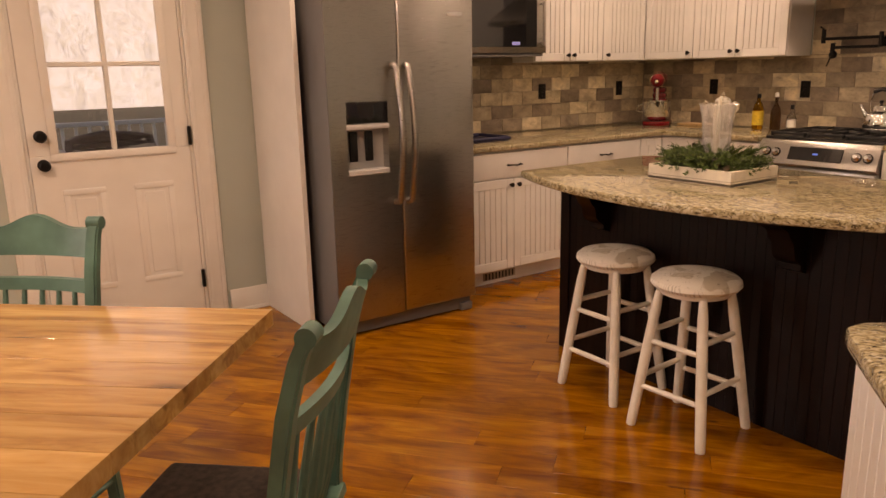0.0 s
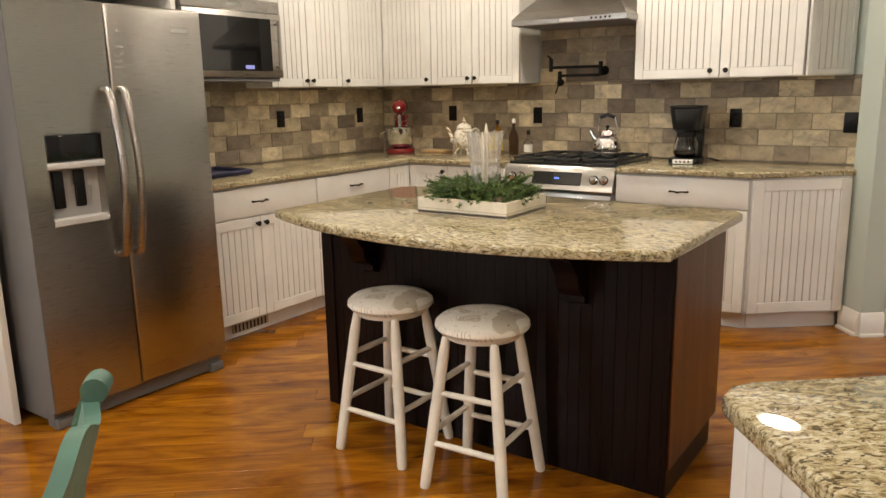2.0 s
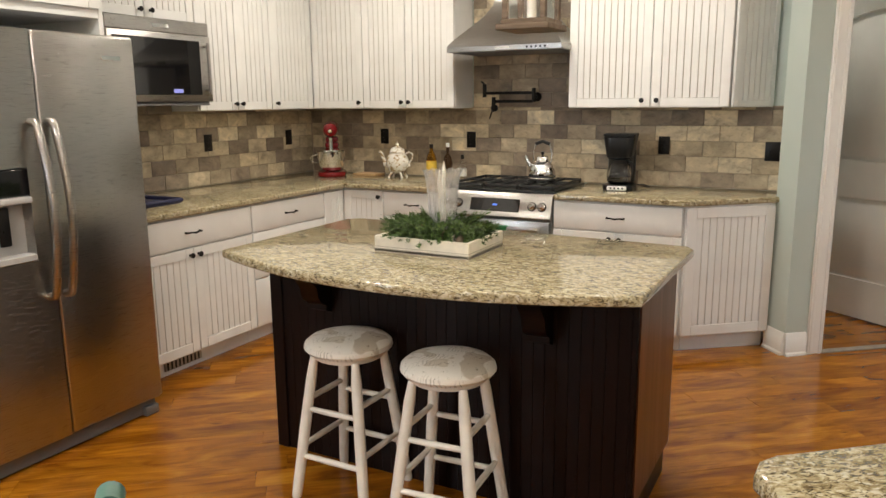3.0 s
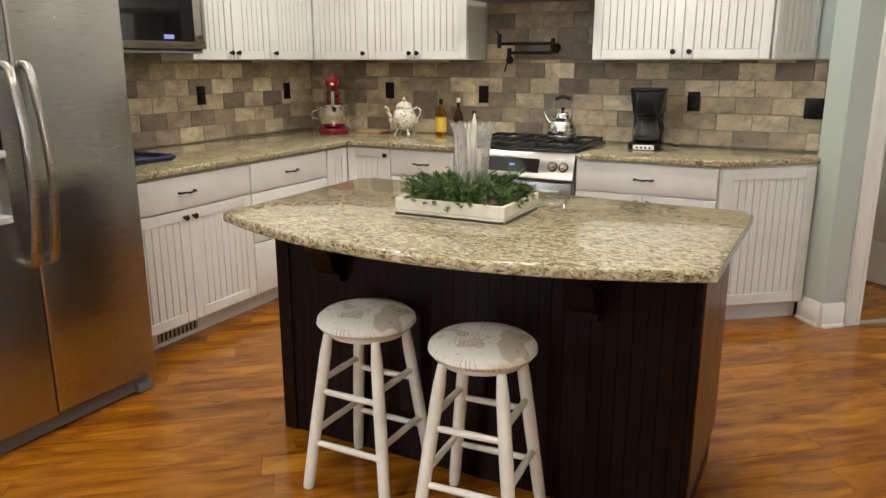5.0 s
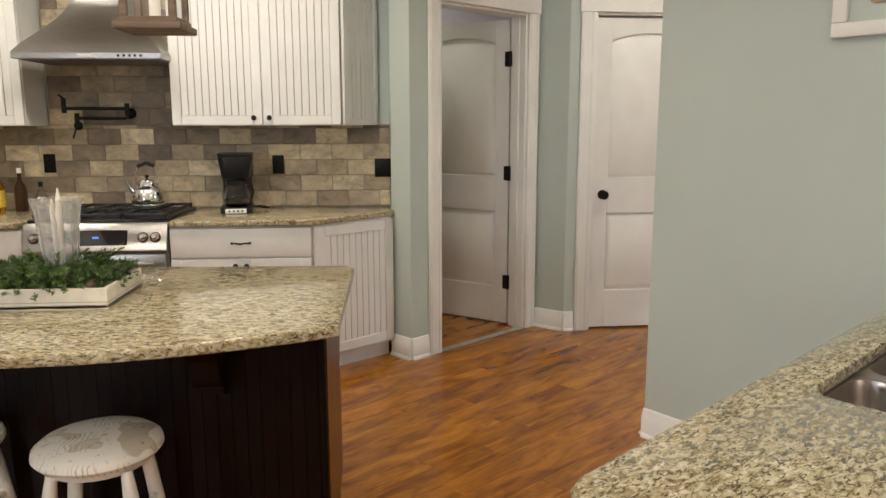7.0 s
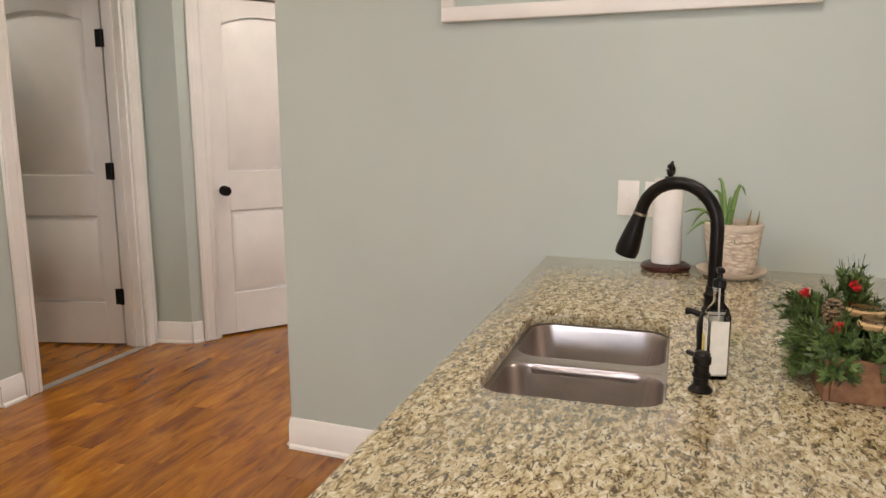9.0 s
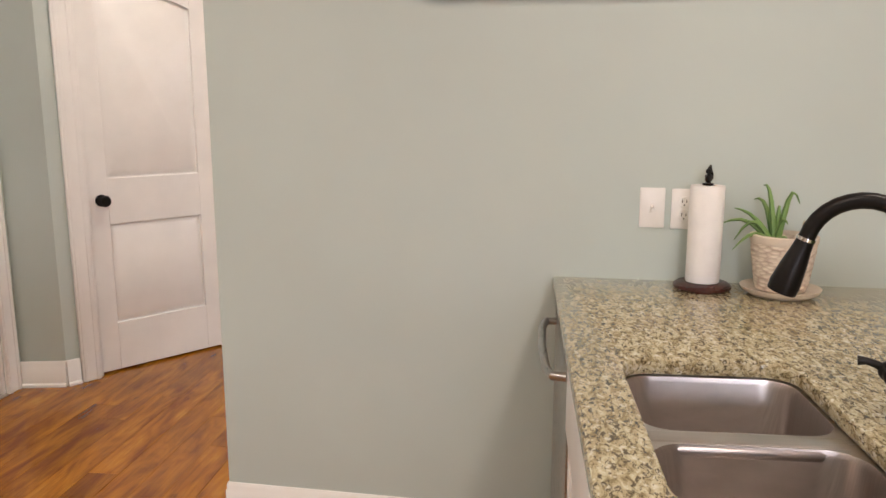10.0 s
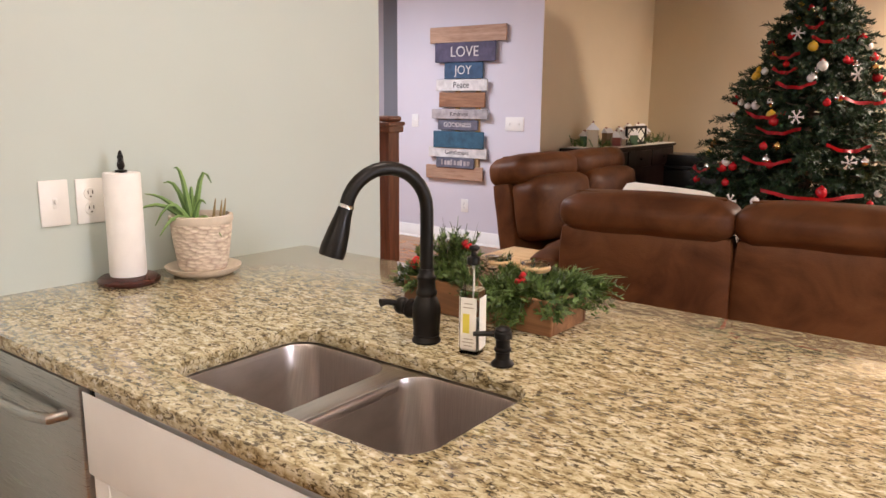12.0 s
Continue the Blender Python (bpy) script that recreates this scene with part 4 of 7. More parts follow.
def faucet():
    root = thing("kitchen_faucet", PEN @ Matrix.Translation((1.036, 0.522, TOP)) @ Matrix.Rotation(radians(-25), 4, "Z"), "oil-rubbed bronze gooseneck faucet with a pull-down spray", "faucet")
    part("base", lathe([(0, 0), (0.029, 0), (0.030, 0.004), (0.027, 0.009), (0.0255, 0.013), (0.028, 0.017), (0.0265, 0.021), (0.0275, 0.035), (0.029, 0.055), (0.0285, 0.072), (0.024, 0.088), (0.0195, 0.096), (0.0215, 0.100), (0.0215, 0.105), (0.0185, 0.110), (0.0175, 0.128), (0.0195, 0.131), (0.0195, 0.136), (0.016, 0.14), (0.015, 0.152), (0, 0.152)], 24), BRONZE, root)
    pts = [(0, 0, 0.14), (0, 0, 0.25)]
    for k in range(0, 15):
        t = math.pi * k / 14 * 0.93
        pts.append((0.0, -0.085 + 0.085 * math.cos(t), 0.27 + 0.085 * math.sin(t)))
    part("neck", tube(pts, 0.0135, 14), BRONZE, root)
    e = Vector(pts[-1])
    dirn = (Vector(pts[-1]) - Vector(pts[-2])).normalized()
    q = [e + dirn * s for s in (0, 0.006, 0.02, 0.05, 0.085, 0.1)]
    part("spray_head", tube(q, [0.0145, 0.0145, 0.016, 0.021, 0.025, 0.024], 16), BRONZE, root)
    part("ring", tube([e - dirn * 0.001, e + dirn * 0.005], 0.0155, 16), CHROME, root, "thin bright ring")
    lev = Matrix.Rotation(radians(28), 4, "Z") @ Matrix.Translation((0, 0, -0.012))
    bm = tube([(0.0, 0, 0.070), (-0.03, 0, 0.073), (-0.034, 0, 0.074), (-0.042, 0, 0.075), (-0.046, 0, 0.075), (-0.06, 0, 0.076)], [0.019, 0.0175, 0.0205, 0.0205, 0.017, 0.0165], 14, bm=None)
    ball((-0.062, 0, 0.077), 0.0185, 12, bm=bm)
    tube([(-0.062, 0, 0.077), (-0.072, -0.018, 0.086), (-0.078, -0.032, 0.090), (-0.083, -0.044, 0.089)], [0.009, 0.007, 0.0065, 0.009], 10, bm=bm)
    bmesh.ops.transform(bm, matrix=lev, verts=bm.verts)
    part("lever", bm, BRONZE, root)


faucet()

# ---- refrigerator ----
def refrigerator():
    root = thing("refrigerator", Matrix.Translation((-3.34, 1.985, 0)) @ FL, "stainless steel side-by-side refrigerator with a water dispenser", "refrigerator")
    W, H, S = 0.89, 1.765, 0.404
    part("body", box((0.008, 0.085, 0.03), (W - 0.008, 0.72, H - 0.015), 0.006), STEEL_SIDE, root, "grey painted case")
    dx0, dx1, dz0, dz1 = 0.095, 0.335, 0.86, 1.235
    bm = bmesh.new()
    for lo, hi in (((0.0, 0.0, 0.085), (dx0, 0.08, H)), ((dx1, 0.0, 0.085), (S - 0.004, 0.08, H)), ((dx0, 0.0, 0.085), (dx1, 0.08, dz0)), ((dx0, 0.0, dz1), (dx1, 0.08, H))):
        box(lo, hi, bm=bm)
    bmesh.ops.remove_doubles(bm, verts=bm.verts[:], dist=1e-5)
    left = part("freezer_door", bm, STEEL, root)
    part("fridge_door", box((S + 0.004, 0.0, 0.085), (W, 0.08, H), 0.012, 3), STEEL, root)
    part("door_edge", box((-0.003, 0.002, 0.085), (0.0, 0.085, H), 0.001), STEEL_SIDE, root)
    part("dispenser_recess", box((dx0 - 0.004, 0.06, dz0), (dx1 + 0.004, 0.075, 1.115)), painted("dispenser_grey", (0.42, 0.42, 0.42), 0.4), left, "grey plastic dispenser recess")
    part("dispenser_screen", box((dx0, -0.003, 1.125), (dx1, 0.03, dz1 - 0.004), 0.004), BLACKGLASS, left, "glossy dark control panel")
    part("dispenser_lip", box((dx0 - 0.004, -0.008, 1.095), (dx1 + 0.004, 0.05, 1.122), 0.006, 2), painted("dispenser_silver", (0.55, 0.55, 0.55), 0.3), left)
    part("dispenser_tray", box((dx0, -0.004, dz0 + 0.002), (dx1, 0.062, dz0 + 0.03), 0.004), painted("dispenser_tray_grey", (0.5, 0.5, 0.5), 0.4), left)
    for k in (0, 1):
        part("dispenser_paddle", box((dx0 + 0.03 + 0.09 * k, 0.03, 0.93), (dx0 + 0.075 + 0.09 * k, 0.045, 1.085), 0.006, 2), BLACK, left)
    for x, nm in ((S - 0.035, left), (S + 0.037, None)):
        pts = [(x, 0.002, 1.41), (x, -0.03, 1.408)]
        for k in range(13):
            pts.append((x, -0.042 - 0.05 * math.sin(math.pi * k / 12), 1.395 - 0.68 * k / 12))
        pts += [(x, -0.035, 0.708), (x, 0.002, 0.703)]
        b2 = tube(pts, 0.0165, 12)
        part("handle", b2, STEEL, root)
    part("grille", box((0.01, 0.045, 0.005), (W - 0.01, 0.1, 0.08), 0.004), STEEL_SIDE, root, "dark toe grille")
    for x in (0.0, W - 0.1):
        part("foot", box((x + 0.012, 0.02, 0.0), (x + 0.088, 0.07, 0.045), 0.006, 2), STEEL_SIDE, root)
    part("hinge_cover", box((0.02, 0.02, H), (0.12, 0.12, H + 0.02), 0.006), STEEL_SIDE, root)
    part("badge", box((W - 0.17, -0.002, 1.66), (W - 0.075, 0.001, 1.68), 0.001), CHROME, root, "small maker's plate")


refrigerator()

# ---- range, hood, microwave ----
def kitchen_range():
    W = 0.757
    root = thing("gas_range", Matrix.Translation((-2.817, FY - 0.045, 0)), "stainless steel slide-in gas range with black grates", "range")
    part("body", box((0.0, 0.03, 0.03), (W, 0.67, 0.89), 0.004), STEEL, root)
    door = part("oven_door", box((0.012, 0.0, 0.16), (W - 0.012, 0.03, 0.735), 0.006, 2), STEEL, root)
    part("oven_window", box((0.13, -0.003, 0.27), (W - 0.13, 0.002, 0.60), 0.004), BLACKGLASS, door)
    bm = tube([(0.06, -0.05, 0.69), (W - 0.06, -0.05, 0.69)], 0.012, 12)
    for x in (0.08, W - 0.08):
        tube([(x, -0.05, 0.69), (x, 0.002, 0.69)], 0.009, 8, bm=bm)
    part("oven_handle", bm, STEEL, door)
    part("drawer_panel", box((0.012, 0.0, 0.04), (W - 0.012, 0.03, 0.15), 0.006, 2), STEEL, root)
    t2 = bmesh.new()
    prof = [(-0.02, 0.76), (0.0, 0.742), (0.06, 0.742), (0.1, 0.90), (0.045, 0.905), (0.03, 0.895)]
    f = t2.faces.new([t2.verts.new((0, y, z)) for y, z in prof])
    up = bmesh.ops.extrude_face_region(t2, geom=[f])
    bmesh.ops.translate(t2, verts=[g for g in up["geom"] if isinstance(g, bmesh.types.BMVert)], vec=(W, 0, 0))
    bmesh.ops.recalc_face_normals(t2, faces=t2.faces[:])
    panel = part("control_panel", t2, STEEL, root)
    tilt = math.degrees(math.atan2(0.05, 0.135))
    scr = Matrix.Translation((W / 2, 0.004, 0.828)) @ pose(0, 0, 0, -tilt)
    part("display", box((-0.17, -0.004, -0.042), (0.17, 0.004, 0.042), 0.003, m=scr), BLACKGLASS, panel, "black glass oven display")
    part("clock_digits", box((-0.012, -0.0055, -0.005), (0.02, -0.003, 0.006), m=scr), glow("blue_digits", (0.08, 0.2, 0.8), 0.7), panel, "small blue clock digits")
    for x in (0.06, 0.125, W - 0.125, W - 0.06):
        kb = lathe([(0, 0.032), (0.012, 0.032), (0.017, 0.026), (0.019, 0.012), (0.023, 0.008), (0.023, 0)], 16, m=Matrix.Translation((x, 0.004, 0.828)) @ pose(0, 0, 0, 90 - tilt))
        part("control_knob", kb, CHROME, panel)
        part("knob_skirt", lathe([(0.022, 0.004), (0.029, 0.004), (0.030, -0.004), (0.022, -0.004)], 18, m=Matrix.Translation((x, 0.004, 0.828)) @ pose(0, 0, 0, 90 - tilt)), BLACK, panel, "black ring behind the knob")
    part("cooktop", box((0.0, 0.07, 0.885), (W, 0.68, 0.92), 0.006), BLACK, root, "black enamel cooktop")
    for k in range(3):
        x0 = 0.015 + k * 0.244
        bm = bmesh.new()
        for lo, hi in (((x0, 0.10, 0.932), (x0 + 0.236, 0.115, 0.948)), ((x0, 0.645, 0.932), (x0 + 0.236, 0.66, 0.948)), ((x0, 0.10, 0.932), (x0 + 0.014, 0.66, 0.948)), ((x0 + 0.222, 0.10, 0.932), (x0 + 0.236, 0.66, 0.948)), ((x0, 0.37, 0.934), (x0 + 0.236, 0.384, 0.95)), ((x0 + 0.111, 0.10, 0.934), (x0 + 0.125, 0.66, 0.95))):
            box(lo, hi, 0.003, bm=bm)
        for px in (x0 + 0.004, x0 + 0.222):
            for py in (0.104, 0.64):
                box((px, py, 0.919), (px + 0.012, py + 0.012, 0.935), bm=bm)
        part("grate", bm, IRON, root, "cast-iron burner grate")
        for py in (0.24, 0.51):
            part("burner", lathe([(0, 0.012), (0.03, 0.012), (0.034, 0.004), (0.045, 0.0)], 18, m=pose(x0 + 0.118, py, 0.919)), IRON, root)
    return root


kitchen_range()


def towel_green():
    bm = bmesh.new()
    g = painted("green_towel_cloth", (0.02, 0.16, 0.05), 0.9, 0.25, 40, 300, 0.5)
    box((0.0, -0.068, 0.45), (0.22, -0.0645, 0.70), 0.001, bm=bm)
    box((0.0, -0.069, 0.700), (0.22, -0.03, 0.706), 0.002, bm=bm)
    box((0.0, -0.034, 0.5), (0.22, -0.031, 0.702), 0.001, bm=bm)
    ob = solid("dish_towel", bm, g, "dark green dish towel hung over the oven handle", "towel")
    ob.matrix_basis = Matrix.Translation((-2.817 + 0.27, FY - 0.045, 0))


towel_green()


def hood():
    root = thing("range_hood", Matrix.Translation((-2.49, YR - 0.012, 0)), "stainless steel chimney range hood with a curved canopy", "range hood")
    w, dpt, z0 = 0.40, 0.49, 1.79
    part("rim", box((-w, -dpt, z0), (w, 0, z0 + 0.036), 0.003), STEEL, root)
    bm = bmesh.new()
    rings = []
    n = 12
    for k in range(n + 1):
        t = k / n
        s = (1 - t) ** 1.7
        hw = 0.15 + (w - 0.15) * s
        y = -0.27 - (dpt - 0.27) * s
        z = z0 + 0.036 + 0.31 * t ** 0.8
        rings.append([bm.verts.new(p) for p in ((-hw, 0, z), (-hw, y, z), (hw, y, z), (hw, 0, z))])
    for a, b in zip(rings, rings[1:]):
        for i in range(3):
            bm.faces.new((a[i], a[i + 1], b[i + 1], b[i]))
    bmesh.ops.recalc_face_normals(bm, faces=bm.faces[:])
    part("canopy", bm, STEEL, root)
    part("chimney", box((-0.145, -0.265, z0 + 0.335), (0.145, 0, CEIL - 0.002), 0.003), STEEL, root)
    for k in range(5):
        part("button", lathe([(0, 0.004), (0.007, 0.003), (0.008, 0)], 10, m=pose(0.17 + 0.03 * k, -dpt, z0 + 0.018, 90)), BLACK, root)
    part("badge", box((-0.05, -dpt - 0.002, z0 + 0.01), (0.05, -dpt, z0 + 0.026)), CHROME, root, "small maker's plate")
    part("filter", box((-w + 0.03, -dpt + 0.03, z0 - 0.004), (w - 0.03, -0.03, z0), 0.001), STEEL_SIDE, root)


hood()


def microwave():
    root = thing("microwave_oven", Matrix.Translation((-4.04, 3.29, 0)) @ FL, "stainless steel over-the-range microwave with a black glass door", "microwave")
    z0, z1, W = 1.475, 1.955, 0.745
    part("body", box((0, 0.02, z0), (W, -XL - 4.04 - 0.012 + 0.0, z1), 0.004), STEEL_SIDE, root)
    part("top_grille", box((0, -0.005, z1 - 0.075), (W, 0.02, z1), 0.004), STEEL, root)
    d = part("door", box((0, -0.012, z0 + 0.012), (W, 0.02, z1 - 0.078), 0.005, 2), STEEL, root)
    part("window", box((0.03, -0.016, z0 + 0.05), (W - 0.09, -0.01, z1 - 0.11), 0.003), BLACKGLASS, d)
    part("side_glass", box((W - 0.19, -0.0165, z0 + 0.052), (W - 0.092, -0.011, z1 - 0.112), 0.003), BLACK, d)
    bm = tube([(W - 0.055, -0.05, z0 + 0.06), (W - 0.055, -0.05, z1 - 0.12)], 0.011, 12)
    for z in (z0 + 0.08, z1 - 0.14):
        tube([(W - 0.055, -0.05, z), (W - 0.055, -0.01, z)], 0.008, 8, bm=bm)
    part("handle", bm, STEEL, d)
    part("badge", box((W / 2 - 0.06, -0.007, z1 - 0.05), (W / 2 + 0.06, -0.004, z1 - 0.028)), CHROME, root, "small maker's plate")
    part("clock_digits", box((0.43, -0.018, z0 + 0.062), (0.5, -0.0155, z0 + 0.085)), glow("pale_digits", (0.3, 0.35, 0.9), 0.15), d)
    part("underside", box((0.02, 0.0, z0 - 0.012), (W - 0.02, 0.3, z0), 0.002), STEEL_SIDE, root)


microwave()

# ---- stools ----
def stool(m, label):
    root = thing("bar_stool", m, label, "stool", "stools at the island")
    part("seat", lathe([(0, 0.585), (0.135, 0.585), (0.155, 0.592), (0.166, 0.606), (0.163, 0.622), (0.145, 0.637), (0.08, 0.648), (0, 0.652)], 36), FABRIC, root, "round seat covered in printed off-white cloth")
    part("seat_board", lathe([(0, 0.568), (0.13, 0.568), (0.135, 0.575), (0.135, 0.588), (0, 0.588)], 32), STOOLWHITE, root)
    ft, hd, z1 = 0.155, 0.092, 0.575

    def at(sx, sy, z):
        k = ft + (hd - ft) * z / z1
        return Vector((sx * k, sy * k, z))

    for sx in (-1, 1):
        for sy in (-1, 1):
            pts = [at(sx, sy, z) for z in (0, 0.01, 0.05, 0.3, 0.5, 0.55, z1)]
            part("leg", tube(pts, [0.0165, 0.0185, 0.0195, 0.021, 0.0195, 0.016, 0.014], 14), STOOLWHITE, root)
    for (ax, ay), (bx, by), zs in (((-1, -1), (1, -1), (0.175, 0.365)), ((-1, 1), (1, 1), (0.175, 0.365)), ((-1, -1), (-1, 1), (0.215, 0.405)), ((1, -1), (1, 1), (0.215, 0.405))):
        for z in zs:
            a, b = at(ax, ay, z), at(bx, by, z)
            part("rung", tube([a, a.lerp(b, 0.08), a.lerp(b, 0.5), a.lerp(b, 0.92), b], [0.009, 0.0105, 0.012, 0.0105, 0.009], 10), STOOLWHITE, root)
    root.scale = (1, 1, 0.965)
    return root


st = stool(Matrix.Translation((-2.092, 2.685, 0)), "white painted round bar stool with printed cloth seat")
copy_thing(st, Matrix.Translation((-1.645, 2.635, 0)) @ Matrix.Rotation(radians(4), 4, "Z"))

# ---- dining table and chairs ----
TC = Vector((-1.735, 1.015, 0))
RD = Vector((0.743, -0.669, 0))
TANG = math.atan2(RD.y, RD.x)
TM = Matrix.Translation(TC) @ Matrix.Rotation(TANG, 4, "Z")
# in TM: x runs along the edge beside the near chair, y is outward from it


def dining_table():
    root = thing("dining_table", TM, "butcher-block dining table on a cream painted base", "table")
    L, Wd, h, t = 1.0, 1.55, 0.785, 0.042
    n = 8
    for k in range(n):
        a, b = L * k / n, L * (k + 1) / n
        part("board", box((a + 0.0002, -Wd, h - t), (b - 0.0002, 0.0, h), 0.0008), TABLEWOOD, root)
    part("apron", box((0.22, -Wd + 0.25, h - t - 0.08), (L - 0.22, -0.25, h - t), 0.004), STOOLWHITE, root)
    for y in (-0.45, -Wd + 0.45):
        bm = lathe([(0.0, 0.06), (0.07, 0.06), (0.075, 0.1), (0.05, 0.16), (0.065, 0.3), (0.045, 0.45), (0.06, 0.5), (0.05, 0.56), (0.075, 0.62), (0.075, h - t - 0.08), (0, h - t - 0.08)], 24, m=pose(L / 2, y, 0))
        part("pedestal", bm, STOOLWHITE, root, "cream painted turned pedestal")
        part("foot", box((0.2, y - 0.045, 0.0), (L - 0.2, y + 0.045, 0.065), 0.012, 2), STOOLWHITE, root)
    return root


dining_table()


def dining_chair(m, label):
    """The back stands at y = 0 and runs along x; the seat lies towards -y."""
    root = thing("dining_chair", m, label, "chair", "dining chairs")
    hw = 0.205
    for sx in (-1, 1):
        prof = [(0.03, 0.0), (0.012, 0.2), (-0.005, 0.42), (0.0, 0.5), (0.022, 0.66), (0.05, 0.82), (0.078, 0.92), (0.098, 0.962)]
        bm = bmesh.new()
        wdt = 0.019
        rows = []
        for y, z in prof:
            d = 0.016 if z < 0.9 else 0.015
            rows.append([bm.verts.new((sx * hw + ox * wdt, y - 0.02 + oy * d, z)) for ox, oy in ((-1, -1), (1, -1), (1, 1), (-1, 1))])
        for a, b in zip(rows, rows[1:]):
            for i in range(4):
                bm.faces.new((a[i], a[(i + 1) % 4], b[(i + 1) % 4], b[i]))
        bm.faces.new(rows[0][::-1])
        bm.faces.new(rows[-1])
        bmesh.ops.recalc_face_normals(bm, faces=bm.faces[:])
        bmesh.ops.bevel(bm, geom=bm.edges[:], offset=0.005, segments=2, affect="EDGES")
        tube([(sx * hw - 0.021, 0.078, 0.962), (sx * hw + 0.021, 0.078, 0.962)], 0.019, 14, bm=bm)
        part("back_post", bm, TEAL, root)
        part("front_leg", lathe([(0, 0), (0.014, 0), (0.018, 0.05), (0.022, 0.2), (0.017, 0.26), (0.023, 0.3), (0.019, 0.34), (0.022, 0.43), (0, 0.43)], 14, m=pose(sx * 0.19, -0.40, 0)), TEAL, root)
        part("side_stretcher", tube([(sx * 0.19, -0.40, 0.17), (sx * hw, -0.005, 0.17)], 0.011, 10), TEAL, root)
    # shaped top rail and a lower rail
    for nm, z0, z1, y0, dip in (("top_rail", 0.865, 0.957, 0.045, 0.028), ("lower_rail", 0.765, 0.80, 0.016, 0.0)):
        bm = bmesh.new()
        rows = []
        for k in range(17):
            u = k / 16 * 2 - 1
            x = u * (hw - 0.012)
            bow = -0.028 * (1 - u * u)
            zt = z1 + (0.018 * math.cos(u * math.pi) + 0.008 * math.cos(2 * math.pi * u) if dip else 0)
            lean = 0.026 if dip else 0.008
            rows.append([bm.verts.new(p) for p in ((x, y0 - 0.012 - bow - 0.0, z0), (x, y0 + 0.010 - bow, z0), (x, y0 + lean + 0.010 - bow, zt), (x, y0 + lean - 0.012 - bow, zt))])
        for a, b in zip(rows, rows[1:]):
            for i in range(4):
                bm.faces.new((a[i], a[(i + 1) % 4], b[(i + 1) % 4], b[i]))
        bm.faces.new(rows[0][::-1])
        bm.faces.new(rows[-1])
        bmesh.ops.recalc_face_normals(bm, faces=bm.faces[:])
        part(nm, bm, TEAL, root)
    for k in range(6):
        u = (k + 0.5) / 6 * 2 - 1
        x = u * (hw - 0.03)
        bow = 0.028 * (1 - u * u)
        part("spindle", tube([(x * 0.92, -0.03, 0.45), (x * 0.97, -0.012 + bow * 0.4, 0.55), (x, 0.006 + bow * 0.8, 0.7), (x, 0.016 + bow, 0.775)], [0.007, 0.011, 0.009, 0.007], 8), TEAL, root)
    part("seat_frame", box((-0.215, -0.43, 0.415), (0.215, 0.005, 0.45), 0.012, 2), TEAL, root)
    part("seat_cushion", box((-0.2, -0.42, 0.45), (0.2, -0.035, 0.488), 0.018, 3), painted("dark_patterned_cloth", (0.055, 0.04, 0.032), 0.85, 0.6, 60, 300, 0.4), root, "dark patterned seat pad")
    part("front_stretcher", tube([(-0.19, -0.40, 0.2), (0.19, -0.40, 0.2)], 0.011, 10), TEAL, root)
    return root


ch = dining_chair(TM @ Matrix.Translation((0.455, 0.238, 0)), "worn teal painted spindle-back dining chair at the table")
copy_thing(ch, TM @ Matrix.Translation((-0.165, -0.825, 0)) @ Matrix.Rotation(radians(90), 4, "Z"))

# ---- lamps ----
WARM = (1.0, 0.89, 0.75)
DAY = (0.86, 0.92, 1.0)
# added fill lamps, their places and watts tuned for brightness
for x, y, w in ((-3.35, 4.35, 17), (-2.3, 4.3, 17), (-1.5, 4.35, 16), (-2.9, 2.3, 21), (-1.1, 2.2, 18), (0.5, 1.8, 13)):
    ceiling_fill_lamp(x, y, w, color=WARM)
for x, y, w in ((0.9, 4.6, 22), (-1.9, -0.1, 52), (3.4, -4.2, 215), (-0.9, 6.4, 15)):
    ceiling_fill_lamp(x, y, w, color=WARM)
# two more added fills, tinted like daylight, for hall and sign wall
ceiling_fill_lamp(5.6, 2.3, 62, 0.5, DAY)
ceiling_fill_lamp(4.3, 2.4, 60, 0.5, DAY)

# assumed, unseen window: an added area lamp before a white board, brightening the dining side
window = bpy.data.lights.new("window_fill_light", "AREA")
window.shape, window.size, window.size_y, window.energy, window.color = "RECTANGLE", 1.3, 1.2, 155, DAY
new("window_fill_light", window).matrix_world = look((-4.12, -1.7, 1.55), (0.0, -1.2, 1.2))
setting("window_1", box((-4.198, -2.4, 0.9), (-4.15, -1.0, 2.2), 0.006), WHITE, "plain white board standing in for an unseen dining room window", "window")


